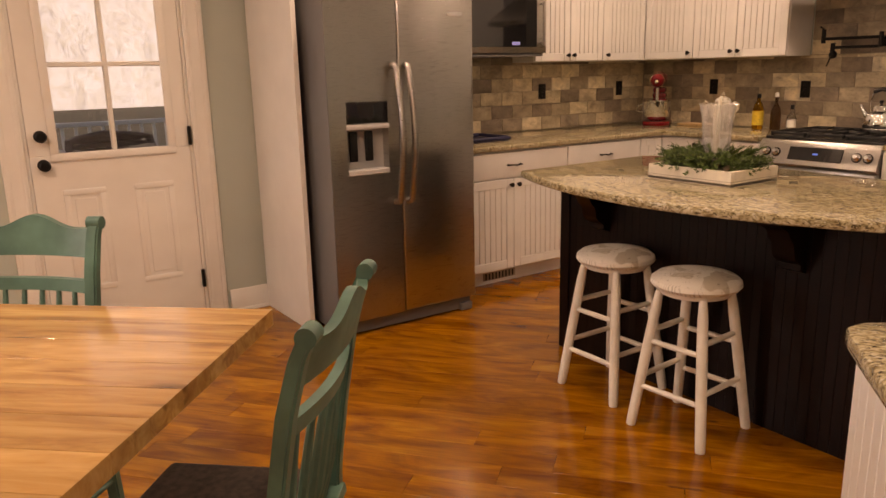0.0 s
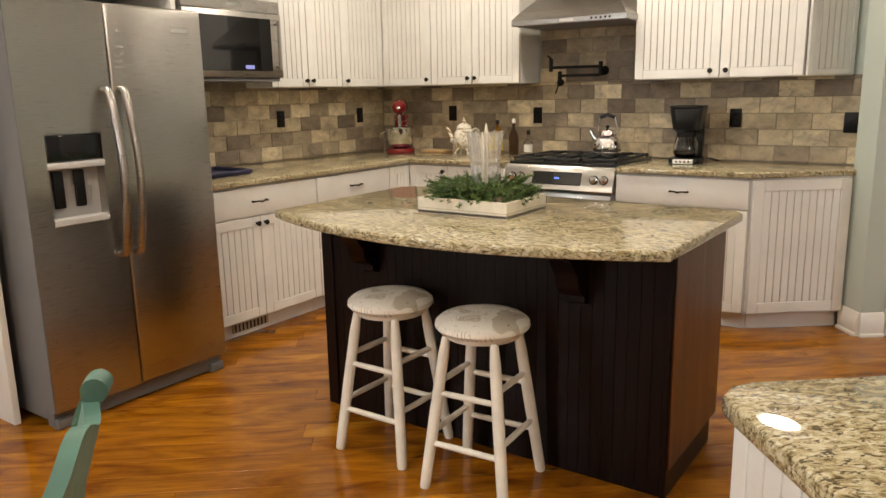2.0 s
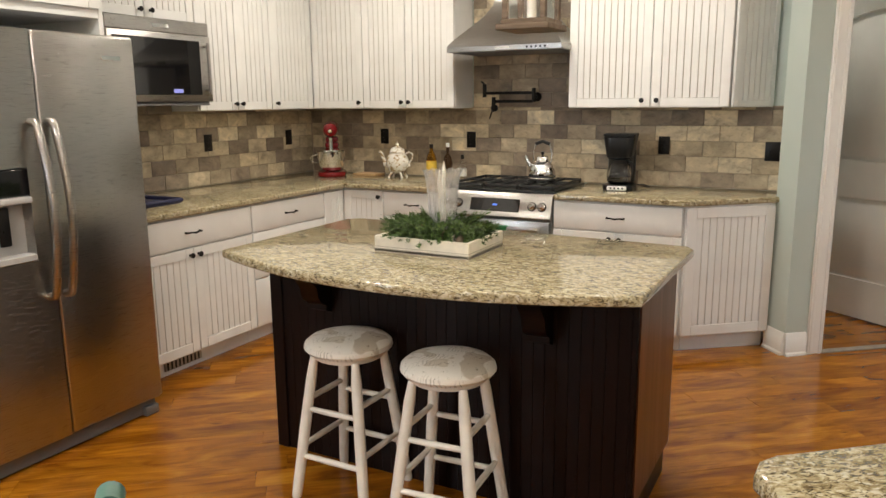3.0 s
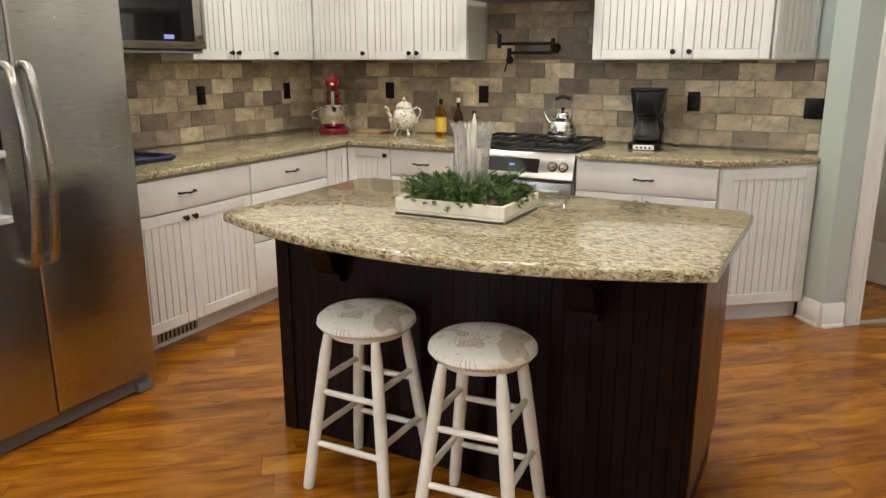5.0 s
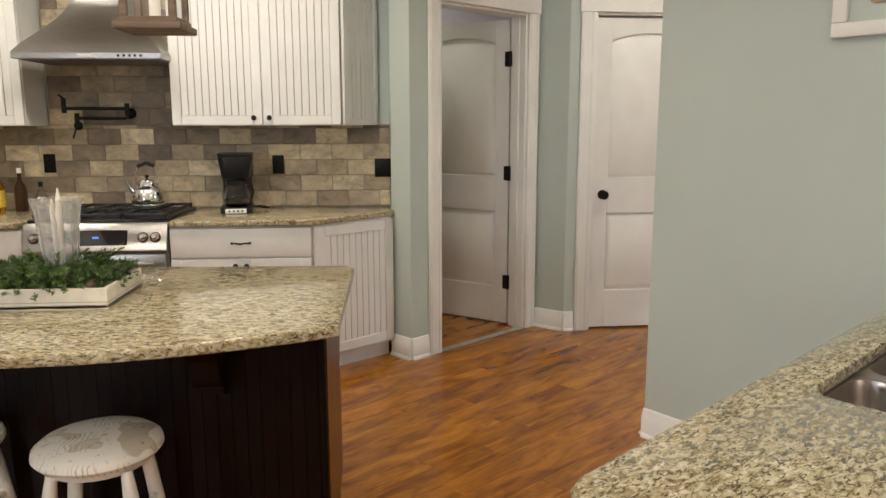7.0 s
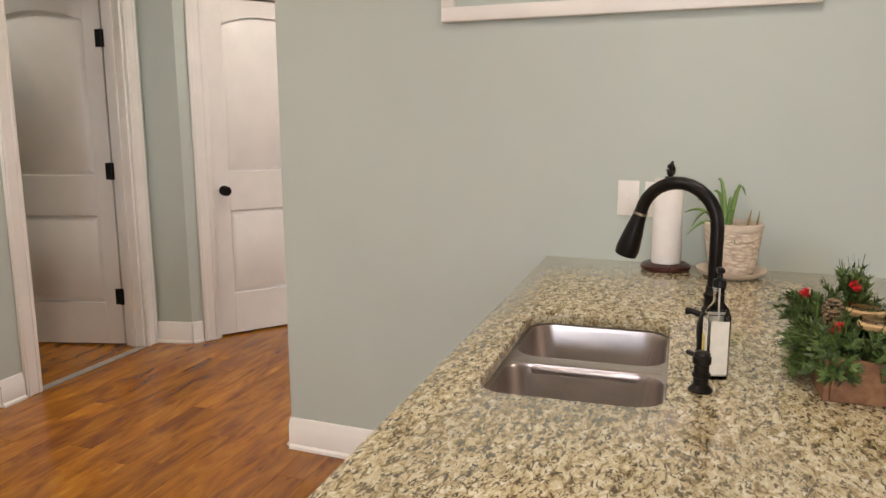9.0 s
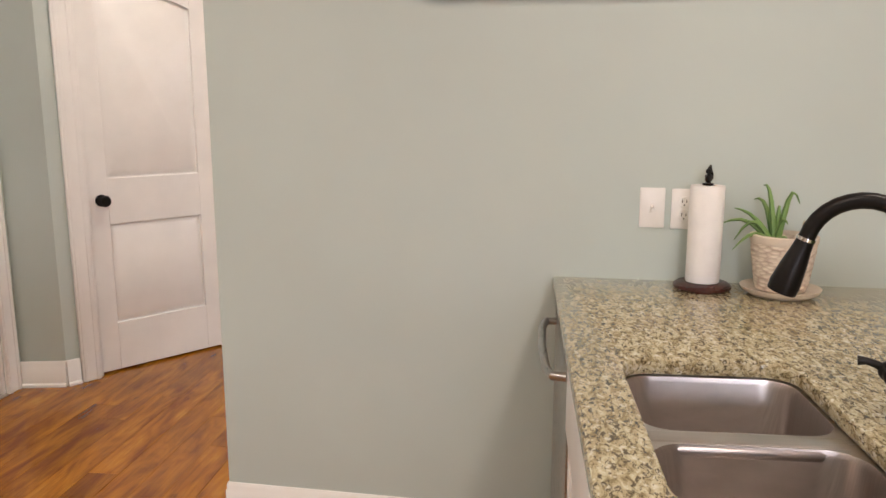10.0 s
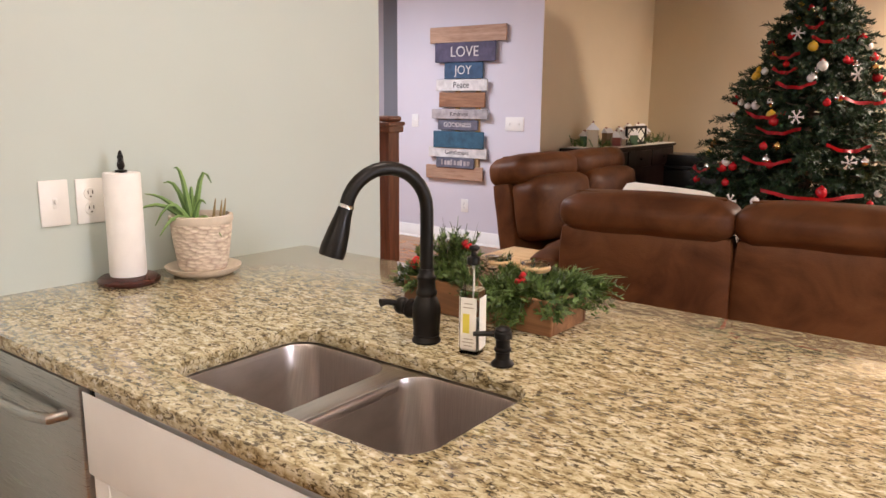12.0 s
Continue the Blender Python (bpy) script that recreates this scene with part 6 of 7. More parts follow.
def island_tray():
    rng = random.Random(21)
    root = thing("wooden_tray", Matrix.Translation((-1.87, 3.0, TOP)), "distressed white wooden tray on the island", "tray")
    X, Y, H = 0.2, 0.155, 0.062
    paint = painted("distressed_white_paint", (0.74, 0.69, 0.58), 0.6, 0.18, 14.0, 60, 0.4)
    part("bottom", box((-X, -Y, 0.004), (X, Y, 0.014)), paint, root)
    for lo, hi in (((-X, -Y, 0), (X, -Y + 0.014, H)), ((-X, Y - 0.014, 0), (X, Y, H)), ((-X, -Y + 0.014, 0), (-X + 0.014, Y - 0.014, H)), ((X - 0.014, -Y + 0.014, 0), (X, Y - 0.014, H))):
        part("side", box(lo, hi, 0.002), paint, root)
    for z in (0.011, 0.021):
        part("painted_line", box((-X - 0.0008, -Y - 0.0008, z), (X + 0.0008, Y + 0.0008, z + 0.0022)), GLAZE, root, "thin brown painted line")
    green = thing("cedar_greens", Matrix.Translation((-1.87, 3.0, TOP + 0.014)), "fresh green cedar sprigs heaped in the tray", "greenery")
    seeds = []
    for k in range(420):
        a, r = rng.random() * 6.283, math.sqrt(rng.random())
        x, y = 0.172 * r * math.cos(a), 0.128 * r * math.sin(a)
        z = 0.02 + 0.075 * rng.random() * (1.1 - r * 0.3)
        d = Vector((math.cos(a) * (0.4 + r) + rng.uniform(-0.4, 0.4), math.sin(a) * (0.4 + r) + rng.uniform(-0.4, 0.4), 0.15 + 0.8 * rng.random()))
        seeds.append(((x, y, z), d, rng.uniform(0.04, 0.10)))
    foliage("foliage", sprigs(seeds, rng, 0.019, 0.0030, 24, 0.2), CEDAR, green)
    for k in range(5):
        x, y = rng.uniform(-0.14, 0.14), rng.uniform(-0.1, 0.08)
        part("pine_cone", lathe([(0, 0), (0.012, 0.004), (0.018, 0.015), (0.016, 0.028), (0.008, 0.04), (0, 0.045)], 10, m=pose(x, y, 0.06, 40 * k, 25)), BARNWOOD, green, "small brown cone")
    vase = thing("crystal_vase", Matrix.Translation((-1.855, 3.0, TOP + 0.0145)), "tall cut-crystal vase flaring to a scalloped rim", "vase")
    n, rows = 24, []
    prof = [(0.0, 0.0), (0.045, 0.0), (0.047, 0.008), (0.03, 0.03), (0.036, 0.06), (0.044, 0.09), (0.051, 0.135), (0.055, 0.185), (0.059, 0.235), (0.065, 0.272), (0.073, 0.292), (0.0712, 0.292), (0.063, 0.272), (0.057, 0.235), (0.053, 0.185), (0.049, 0.135), (0.042, 0.093), (0.03, 0.068), (0.0, 0.062)]
    bm = lathe(prof, 48)
    for v in bm.verts:
        r = math.hypot(v.co.x, v.co.y)
        if r > 0.03 and v.co.z > 0.05:
            a = math.atan2(v.co.y, v.co.x)
            k = 1 + 0.06 * math.cos(a * 12)
            v.co.x *= k
            v.co.y *= k
            v.co.z += 0.004 * math.cos(a * 12) if v.co.z > 0.28 else 0
    part("vessel", bm, CRYSTAL, vase)
    cd = thing("taper_candles", Matrix.Translation((-1.855, 3.0, TOP + 0.0145)), "cream taper candles standing in the crystal vase", "candle")
    for k, (x, y, h) in enumerate(((0.006, 0.0, 0.325), (-0.018, 0.010, 0.29))):
        part("candle", tube([(x * 0.4, y * 0.4, 0.065), (x, y, h * 0.9), (x, y, h)], [0.008, 0.008, 0.002], 12), CANDLE, cd)


island_tray()


def lantern():
    root = thing("pendant_lantern", Matrix.Translation((-1.60, 3.25, 1.735)), "weathered wood and glass lantern pendant hanging over the island", "pendant lamp")
    s, H = 0.105, 0.40
    part("base", box((-s, -s, 0), (s, s, 0.022), 0.003), BARNWOOD, root)
    part("base_step", box((-s + 0.015, -s + 0.015, 0.022), (s - 0.015, s - 0.015, 0.04), 0.003), BARNWOOD, root)
    for sx in (-1, 1):
        for sy in (-1, 1):
            part("post", box((sx * (s - 0.03) - 0.011, sy * (s - 0.03) - 0.011, 0.04), (sx * (s - 0.03) + 0.011, sy * (s - 0.03) + 0.011, H), 0.002), BARNWOOD, root)
    part("top", box((-s, -s, H), (s, s, H + 0.025), 0.003), BARNWOOD, root)
    for k, (lo, hi) in enumerate((((-0.063, -0.077, 0.04), (0.063, -0.075, H)), ((-0.063, 0.075, 0.04), (0.063, 0.077, H)), ((-0.077, -0.063, 0.04), (-0.075, 0.063, H)), ((0.075, -0.063, 0.04), (0.077, 0.063, H)))):
        part("pane", box(lo, hi), GLASS, root).visible_shadow = False
    part("candle_sleeve", lathe([(0, 0.04), (0.018, 0.04), (0.018, 0.17), (0, 0.17)], 14), CANDLE, root)
    part("bulb", lathe([(0, 0.17), (0.008, 0.172), (0.013, 0.19), (0.006, 0.215), (0, 0.222)], 12), PLASTICWHITE, root, "small pale candle bulb")
    part("chain", tube([(0, 0, H + 0.02), (0, 0, CEIL - 1.735 - 0.02)], 0.005, 8), BRONZE, root)
    part("canopy", lathe([(0, -0.0), (0.05, -0.0), (0.06, -0.02), (0, -0.03)], 18, m=pose(0, 0, CEIL - 1.735 - 0.001)), BRONZE, root)


lantern()


# ---- on the peninsula ----
def paper_towel(m):
    root = thing("paper_towel_holder", m, "paper towel roll on a dark wooden holder with a squirrel finial", "paper towel")
    wd = wood("cherry_base_wood", (0.03, 0.008, 0.006), (0.06, 0.016, 0.012), (0.09, 0.03, 0.02), 0.25, (1, 6, 6), tint=False)
    part("base", lathe([(0, 0), (0.074, 0), (0.079, 0.006), (0.079, 0.013), (0.07, 0.02), (0, 0.021)], 36), wd, root)
    part("roll", lathe([(0.018, 0.022), (0.045, 0.022), (0.0465, 0.026), (0.0465, 0.290), (0.045, 0.294), (0.018, 0.294)], 40), PAPER, root, "white paper roll")
    part("rod", tube([(0, 0, 0.02), (0, 0, 0.30)], 0.007, 10), BRONZE, root)
    bm = lathe([(0, 0.294), (0.015, 0.295), (0.015, 0.3), (0, 0.302)], 16)
    ball((0.002, 0, 0.313), (0.012, 0.010, 0.014), 12, bm=bm)
    ball((-0.002, 0, 0.333), (0.009, 0.008, 0.008), 12, bm=bm)
    ball((-0.010, 0, 0.331), (0.005, 0.004, 0.004), 8, bm=bm)
    tube([(0.010, 0, 0.302), (0.020, 0, 0.311), (0.021, 0, 0.324), (0.013, 0, 0.332), (0.008, 0, 0.341), (0.015, 0, 0.348)], [0.004, 0.007, 0.0075, 0.007, 0.006, 0.003], 8, bm=bm)
    tube([(-0.006, 0.004, 0.32), (-0.015, 0.003, 0.321)], 0.003, 6, bm=bm)
    part("finial", bm, BRONZE, root, "dark cast finial")


def potted_plant(m):
    rng = random.Random(5)
    root = thing("potted_aloe", m, "small aloe plant in a rough pale stoneware pot", "plant")
    pm, n, l, b = mat("rough_stoneware", (0.6, 0.5, 0.4), 0.85)
    v = coords(n, l, (1, 1, 2.2))
    t = n.new("ShaderNodeTexVoronoi")
    t.inputs["Scale"].default_value = 55
    l.new(v, t.inputs["Vector"])
    l.new(ramp(n, l, t.outputs["Distance"], [(0.0, (0.72, 0.64, 0.53)), (0.5, (0.67, 0.58, 0.47)), (0.85, (0.50, 0.40, 0.32))]), b.inputs["Base Color"])
    bump(n, l, b, t.outputs["Distance"], 0.9, 0.006)
    smooth = painted("stoneware_rim", (0.64, 0.56, 0.46), 0.75, 0.1, 30)
    part("pot", lathe([(0, 0.016), (0.058, 0.016), (0.063, 0.03), (0.075, 0.115), (0.077, 0.15), (0.07, 0.152), (0.067, 0.13), (0, 0.13)], 40), pm, root)
    part("rim", lathe([(0.0765, 0.135), (0.079, 0.14), (0.079, 0.154), (0.07, 0.156), (0.069, 0.145)], 40), smooth, root)
    part("saucer", lathe([(0, 0), (0.07, 0), (0.09, 0.012), (0.095, 0.022), (0.09, 0.022), (0.075, 0.012), (0, 0.012)], 40), smooth, root)
    part("soil", lathe([(0, 0.136), (0.068, 0.134)], 24), painted("dark_soil", (0.03, 0.022, 0.015), 0.95, 0.4, 60, 200, 0.6), root)
    g = leaf_material("aloe_green", (0.06, 0.13, 0.035), (0.14, 0.24, 0.07))
    dry = painted("dry_leaf", (0.30, 0.22, 0.10), 0.8)
    spec = [(-0.12, -0.01, 0.03, 0.035), (-0.1, 0.01, 0.02, 0.075), (-0.08, -0.03, 0.05, 0.0), (-0.035, 0, 0.05, 0.14), (0.0, 0.01, 0.03, 0.09), (0.045, 0.0, 0.07, 0.10), (0.03, -0.02, 0.03, 0.05), (-0.06, 0.02, 0.04, 0.1), (0.06, -0.05, 0.03, -0.03), (-0.07, -0.06, 0.03, -0.02)]
    for x, y, arch, z in spec:
        bx, by = -0.02 + x * 0.1, y * 0.3
        pts = [Vector((bx, by, 0.135)).lerp(Vector((bx + x, by + y, 0.135 + z)), s) + Vector((0, 0, arch * math.sin(math.pi * s))) for s in (0, 0.2, 0.4, 0.6, 0.8, 1.0)]
        part("leaf", tube(pts, [0.008, 0.0075, 0.006, 0.0045, 0.003, 0.001], 8), g, root)
    for x, y in ((0.03, 0.02), (0.045, -0.01), (0.055, 0.02)):
        part("dry_stalk", tube([(x, y, 0.135), (x + 0.004, y, 0.165), (x + 0.008, y, 0.19 + 0.1 * abs(y))], [0.004, 0.003, 0.001], 6), dry, root)


def soap_bottle(m):
    root = thing("soap_bottle", m, "square clear glass soap bottle with a black pump", "soap dispenser")
    soapg = glass_material("soap_glass", (0.98, 0.99, 0.99), 0.02)
    soapg.node_tree.nodes["Principled BSDF"].inputs["IOR"].default_value = 1.1
    part("glass", prism(rounded(-0.0235, 0.0235, -0.0235, 0.0235, 0.006), 0.0, 0.132, 0.003), soapg, root)
    part("shoulder", lathe([(0.026, 0.131), (0.022, 0.141), (0.0135, 0.150), (0.0125, 0.156), (0.0125, 0.176), (0.0145, 0.178), (0.0145, 0.184), (0, 0.185)], 20), soapg, root)
    part("pump_collar", lathe([(0.0125, 0.182), (0.0145, 0.184), (0.0145, 0.197), (0.006, 0.2), (0.0055, 0.212), (0, 0.212)], 16), BLACK, root)
    part("pump_head", box((-0.009, -0.008, 0.21), (0.012, 0.008, 0.221), 0.003), BLACK, root)
    part("dip_tube", tube([(0.002, 0, 0.18), (0, 0.004, 0.02)], 0.0022, 6), PLASTICWHITE, root)
    part("liquid", prism(rounded(-0.0205, 0.0205, -0.0205, 0.0205, 0.005), 0.006, 0.07, 0.003), painted("soap_liquid", (0.74, 0.74, 0.69), 0.2, 0.06, 10), root, "clear soap in the lower half")
    lab = painted("pale_label_paper", (0.80, 0.78, 0.70), 0.6, 0.08, 40)
    part("paper_label", box((-0.019, -0.0252, 0.012), (0.019, -0.0240, 0.118)), lab, root, "cream paper label with a yellow patch")
    part("side_label", box((0.0240, -0.019, 0.012), (0.0252, 0.019, 0.118)), lab, root, "plain pale paper label")
    part("side_label", box((-0.0252, -0.019, 0.012), (-0.0240, 0.019, 0.118)), lab, root, "plain pale paper label")
    part("label_patch", box((-0.013, -0.0258, 0.045), (0.003, -0.0253, 0.085)), painted("yellow_patch", (0.7, 0.6, 0.08), 0.6), root)
    for z, w in ((0.105, 0.010), (0.097, 0.013), (0.032, 0.012), (0.025, 0.014), (0.018, 0.010)):
        part("print_line", box((-w, -0.0258, z), (w, -0.0253, z + 0.002)), GLAZE, root)


def lotion_pump(m):
    root = thing("counter_soap_pump", m, "bronze built-in soap pump on the granite", "soap dispenser")
    part("body", lathe([(0, 0), (0.021, 0), (0.022, 0.004), (0.018, 0.008), (0.0135, 0.013), (0.0135, 0.026), (0.0165, 0.029), (0.0165, 0.033), (0.0135, 0.036), (0.0135, 0.05), (0.0165, 0.053), (0.0165, 0.064), (0.0145, 0.066), (0.0145, 0.07), (0.009, 0.074), (0, 0.075)], 22), BRONZE, root)
    part("nozzle", tube([(-0.01, 0, 0.06), (-0.055, -0.01, 0.056)], [0.006, 0.0045], 8), BRONZE, root)


def planter(m):
    rng = random.Random(9)
    root = thing("planter_box", m, "long brown wooden planter box on the peninsula", "planter")
    L, Wd, H, t = 0.40, 0.158, 0.076, 0.012
    for lo, hi in (((0, 0, 0), (L, t, H)), ((0, Wd - t, 0), (L, Wd, H)), ((0, t, 0), (t, Wd - t, H)), ((L - t, t, 0), (L, Wd - t, H))):
        part("board", box(lo, hi, 0.002), PLANTERWOOD, root)
    part("bottom", box((t, t, 0.001), (L - t, Wd - t, 0.012)), PLANTERWOOD, root)
    g = thing("evergreen_sprays", m @ Matrix.Translation((0, 0, 0.012)), "evergreen sprays with red berries and pine cones in the planter", "greenery")
    seeds = []
    for k in range(420):
        x, y = rng.uniform(0.0, L), rng.uniform(0.01, Wd - 0.01)
        d = Vector(((x - L / 2) * 2.2 + rng.uniform(-0.4, 0.4), (y - Wd / 2) * 5 + rng.uniform(-0.5, 0.5), rng.uniform(0.1, 0.55)))
        seeds.append(((x, y, rng.uniform(0.03, 0.08)), d, rng.uniform(0.035, 0.065)))
    for k in range(45):
        seeds.append(((L - 0.04 + rng.uniform(-0.03, 0.03), 0.11 + rng.uniform(-0.03, 0.03), 0.085), Vector((0.7 + rng.uniform(-0.3, 0.3), 0.6 + rng.uniform(-0.3, 0.3), rng.uniform(-0.45, 0.3))), rng.uniform(0.06, 0.115)))
        seeds.append(((L * 0.72 + rng.uniform(-0.04, 0.04), 0.02, 0.075), Vector((rng.uniform(-0.4, 0.4), -0.7, rng.uniform(-0.9, 0.1))), rng.uniform(0.05, 0.085)))
    for k in range(26):
        seeds.append(((0.06 + rng.uniform(-0.03, 0.05), 0.1, 0.08), Vector((rng.uniform(-0.3, 0.3), rng.uniform(-0.3, 0.3), 1)), rng.uniform(0.08, 0.12)))
    foliage("foliage", sprigs(seeds, rng, 0.021, 0.0030, 24, 0.25), CEDAR, g)
    for x, y, z in ((0.02, 0.02, 0.095), (0.11, 0.1, 0.135), (L - 0.09, 0.03, 0.095)):
        bm = bmesh.new()
        for k in range(9):
            ball((x + rng.uniform(-0.011, 0.011), y + rng.uniform(-0.011, 0.011), z + rng.uniform(-0.009, 0.009)), 0.0068, 8, bm=bm)
        part("berry_cluster", bm, painted("berry_red", (0.5, 0.01, 0.015), 0.3, 0.1, 30), g, "cluster of red berries")
    for x, y, z in ((0.19, 0.045, 0.095), (0.225, 0.04, 0.08)):
        bm = bmesh.new()
        for r in range(7):
            for k in range(8):
                a = k * 0.785 + r * 0.4
                rad = 0.018 * math.sin(0.5 + r * 0.36)
                ball((x + rad * math.cos(a), y + rad * math.sin(a), z - 0.012 + r * 0.0065), (0.0042, 0.0042, 0.0025), 6, bm=bm)
        part("pine_cone", bm, painted("frosted_cone", (0.22, 0.15, 0.09), 0.8, 0.6, 90), g, "pine cone with pale tips")
    for k, (x, y) in enumerate(((0.2, 0.1), (0.3, 0.1))):
        jar = thing("candle_jar", m @ Matrix.Translation((x, y, 0.012)), "glass jar wound with twine in the planter", "jar", "jars in the planter")
        part("glass", lathe([(0, 0), (0.033, 0), (0.035, 0.01), (0.035, 0.095), (0.031, 0.1), (0.031, 0.118), (0.028, 0.118), (0.028, 0.1), (0.031, 0.09), (0.031, 0.012), (0, 0.008)], 24), GLASS, jar)
        part("twine", lathe([(0.0315, 0.1), (0.034, 0.103), (0.0345, 0.109), (0.0315, 0.113)], 24), LIGHTWOOD, jar)
        part("wax", lathe([(0, 0.012), (0.03, 0.012), (0.03, 0.055), (0, 0.055)], 20), CANDLE, jar)


def on_pen(u, v, turn=0):
    return PEN @ Matrix.Translation((u, v, TOP)) @ Matrix.Rotation(radians(turn), 4, "Z")


paper_towel(on_pen(0.107, 0.414, 150))
potted_plant(Matrix.Translation((1.21, 2.405, TOP)) @ Matrix.Rotation(radians(-85), 4, "Z") @ Matrix.Diagonal((1.1, 1.1, 1.08, 1)))
soap_bottle(Matrix.Translation((0.392, 1.842, TOP)) @ Matrix.Rotation(radians(-128), 4, "Z") @ Matrix.Diagonal((0.86, 0.86, 0.96, 1)))
lotion_pump(on_pen(1.235, 0.50, 15))
planter(on_pen(0.825, 0.70))


# ---- picture over the peninsula ----
def wall_frame():
    root = thing("picture_frame", WM @ Matrix.Translation((0.71, -0.001, 1.735)), "large white wooden frame round a plank sign", "picture")
    W, H, f = 1.22, 0.62, 0.05
    for lo, hi in (((0, -0.028, 0), (W, 0, f)), ((0, -0.028, H - f), (W, 0, H)), ((0, -0.028, f), (f, 0, H - f)), ((W - f, -0.028, f), (W, 0, H - f))):
        part("moulding", box(lo, hi, 0.006, 2), WHITE, root)
    for k in range(3):
        part("plank", box((f + 0.07, -0.014, f + 0.06 + k * 0.135), (W - f - 0.07, 0, f + 0.185 + k * 0.135), 0.003), LIGHTWOOD, root)


wall_frame()


# ---- living room ----
def puffy(x0, x1, y0, y1, z0, z1, bulge=0.03, n=10, r=0.05, bm=None, m=None):
    """A cushion: a rounded block whose faces swell outwards."""
    bm = bm or bmesh.new()
    t = bmesh.new()
    bmesh.ops.create_cube(t, size=2)
    bmesh.ops.subdivide_edges(t, edges=t.edges[:], cuts=n, use_grid_fill=True)
    c = Vector(((x0 + x1) / 2, (y0 + y1) / 2, (z0 + z1) / 2))
    hx, hy, hz = (x1 - x0) / 2, (y1 - y0) / 2, (z1 - z0) / 2
    for v in t.verts:
        p = v.co.copy()
        q = Vector((p.x * hx, p.y * hy, p.z * hz))
        core = Vector((max(-hx + r, min(hx - r, q.x)), max(-hy + r, min(hy - r, q.y)), max(-hz + r, min(hz - r, q.z))))
        d = q - core
        if d.length > 1e-6:
            q = core + d.normalized() * r
        q.x += bulge * p.x * (1 - p.y * p.y) * (1 - p.z * p.z)
        q.y += bulge * p.y * (1 - p.x * p.x) * (1 - p.z * p.z)
        q.z += bulge * p.z * (1 - p.x * p.x) * (1 - p.y * p.y)
        q += Vector(noise.noise_vector(q * 5.0 + c)) * 0.006
        v.co = q + c
    return add_mesh(bm, t, m)


def sofa(m, seats, label, seat_w=0.83, lean=0, arms=(True, True), rise=1.0):
    """The outer back stands at y = 0 and the seats face +y."""
    root = thing("sofa", m, label, "sofa", "leather sofas")
    W = seats * seat_w
    part("frame", box((0.0, 0.06, 0.06), (W, 0.9, 0.30), 0.03, 2), LEATHER, root)
    for k in range(seats):
        a, b = k * seat_w + 0.004, (k + 1) * seat_w - 0.004
        tilt = Matrix.Translation((0, 0.1, 0.25)) @ Matrix.Rotation(radians(lean), 4, "X") @ Matrix.Diagonal((1, 1, rise, 1)) @ Matrix.Translation((0, -0.1, -0.25))
        part("outer_back", puffy(a, b, 0.0, 0.16, 0.08, 0.80, 0.012, 8, 0.03), LEATHER, root, at=tilt)
        part("head_roll", puffy(a + 0.002, b - 0.002, -0.035, 0.30, 0.775, 0.955, 0.02, 10, 0.075), LEATHER, root, at=tilt)
        part("back_cushion", puffy(a + 0.01, b - 0.01, 0.14, 0.38, 0.42, 0.80, 0.03, 8, 0.06), LEATHER, root, at=tilt)
        part("seat_cushion", puffy(a + 0.01, b - 0.01, 0.32, 0.93, 0.28, 0.47, 0.03, 8, 0.06), LEATHER, root)
        part("seam", tube([(a + 0.05, 0.10, 0.962), (b - 0.05, 0.10, 0.962)], 0.005, 6), LEATHER, root, at=tilt)
    for x0, x1 in [q for q, keep in zip(((-0.2, -0.002), (W + 0.002, W + 0.2)), arms) if keep]:
        part("armrest", puffy(x0, x1, 0.04, 0.92, 0.06, 0.62, 0.02, 8, 0.06), LEATHER, root)
    for x in (0.03, W - 0.09):
        for y in (0.1, 0.8):
            part("leg", box((x, y, 0.0), (x + 0.06, y + 0.06, 0.065), 0.004), ESPRESSO, root)
    return root


SD = math.atan2(-0.747, -0.665)
SOFA = Matrix.Translation((2.52, 0.80, 0)) @ Matrix.Rotation(SD, 4, "Z")
sofa(SOFA, 3, "dark brown leather three-seat sofa seen from behind")
LM = Matrix.Translation((4.98, -0.64, 0)) @ Matrix.Rotation(math.atan2(0.79, -0.61), 4, "Z")
sofa(LM, 2, "dark brown leather reclining loveseat with tall padded backs", 0.80, 10, (True, False), 1.10)


def pillow(m, w, h, t, material, label):
    bm = puffy(-w / 2, w / 2, -t / 2, t / 2, 0, h, 0.05, 8, 0.03)
    for v in bm.verts:
        u, z = v.co.x / (w / 2), (v.co.z - h / 2) / (h / 2)
        v.co.y *= max(0.15, (1 - abs(u) ** 3) * (1 - abs(z) ** 3))
        v.co.x *= 0.88 + 0.12 * z * z
        v.co.z = h / 2 + (v.co.z - h / 2) * (0.84 + 0.16 * u * u)
    ob = solid("throw_pillow", bm, material, label, "pillow", "throw pillows")
    ob.matrix_basis = m


LINEN = painted("cream_linen", (0.80, 0.78, 0.70), 0.9, 0.08, 14, 300, 0.4)
pillow(SOFA @ Matrix.Translation((0.36, 0.55, 0.50)) @ pose(0, 0, 0, -24, 5, 4), 0.5, 0.48, 0.14, LINEN, "cream linen throw pillow on the leather sofa")


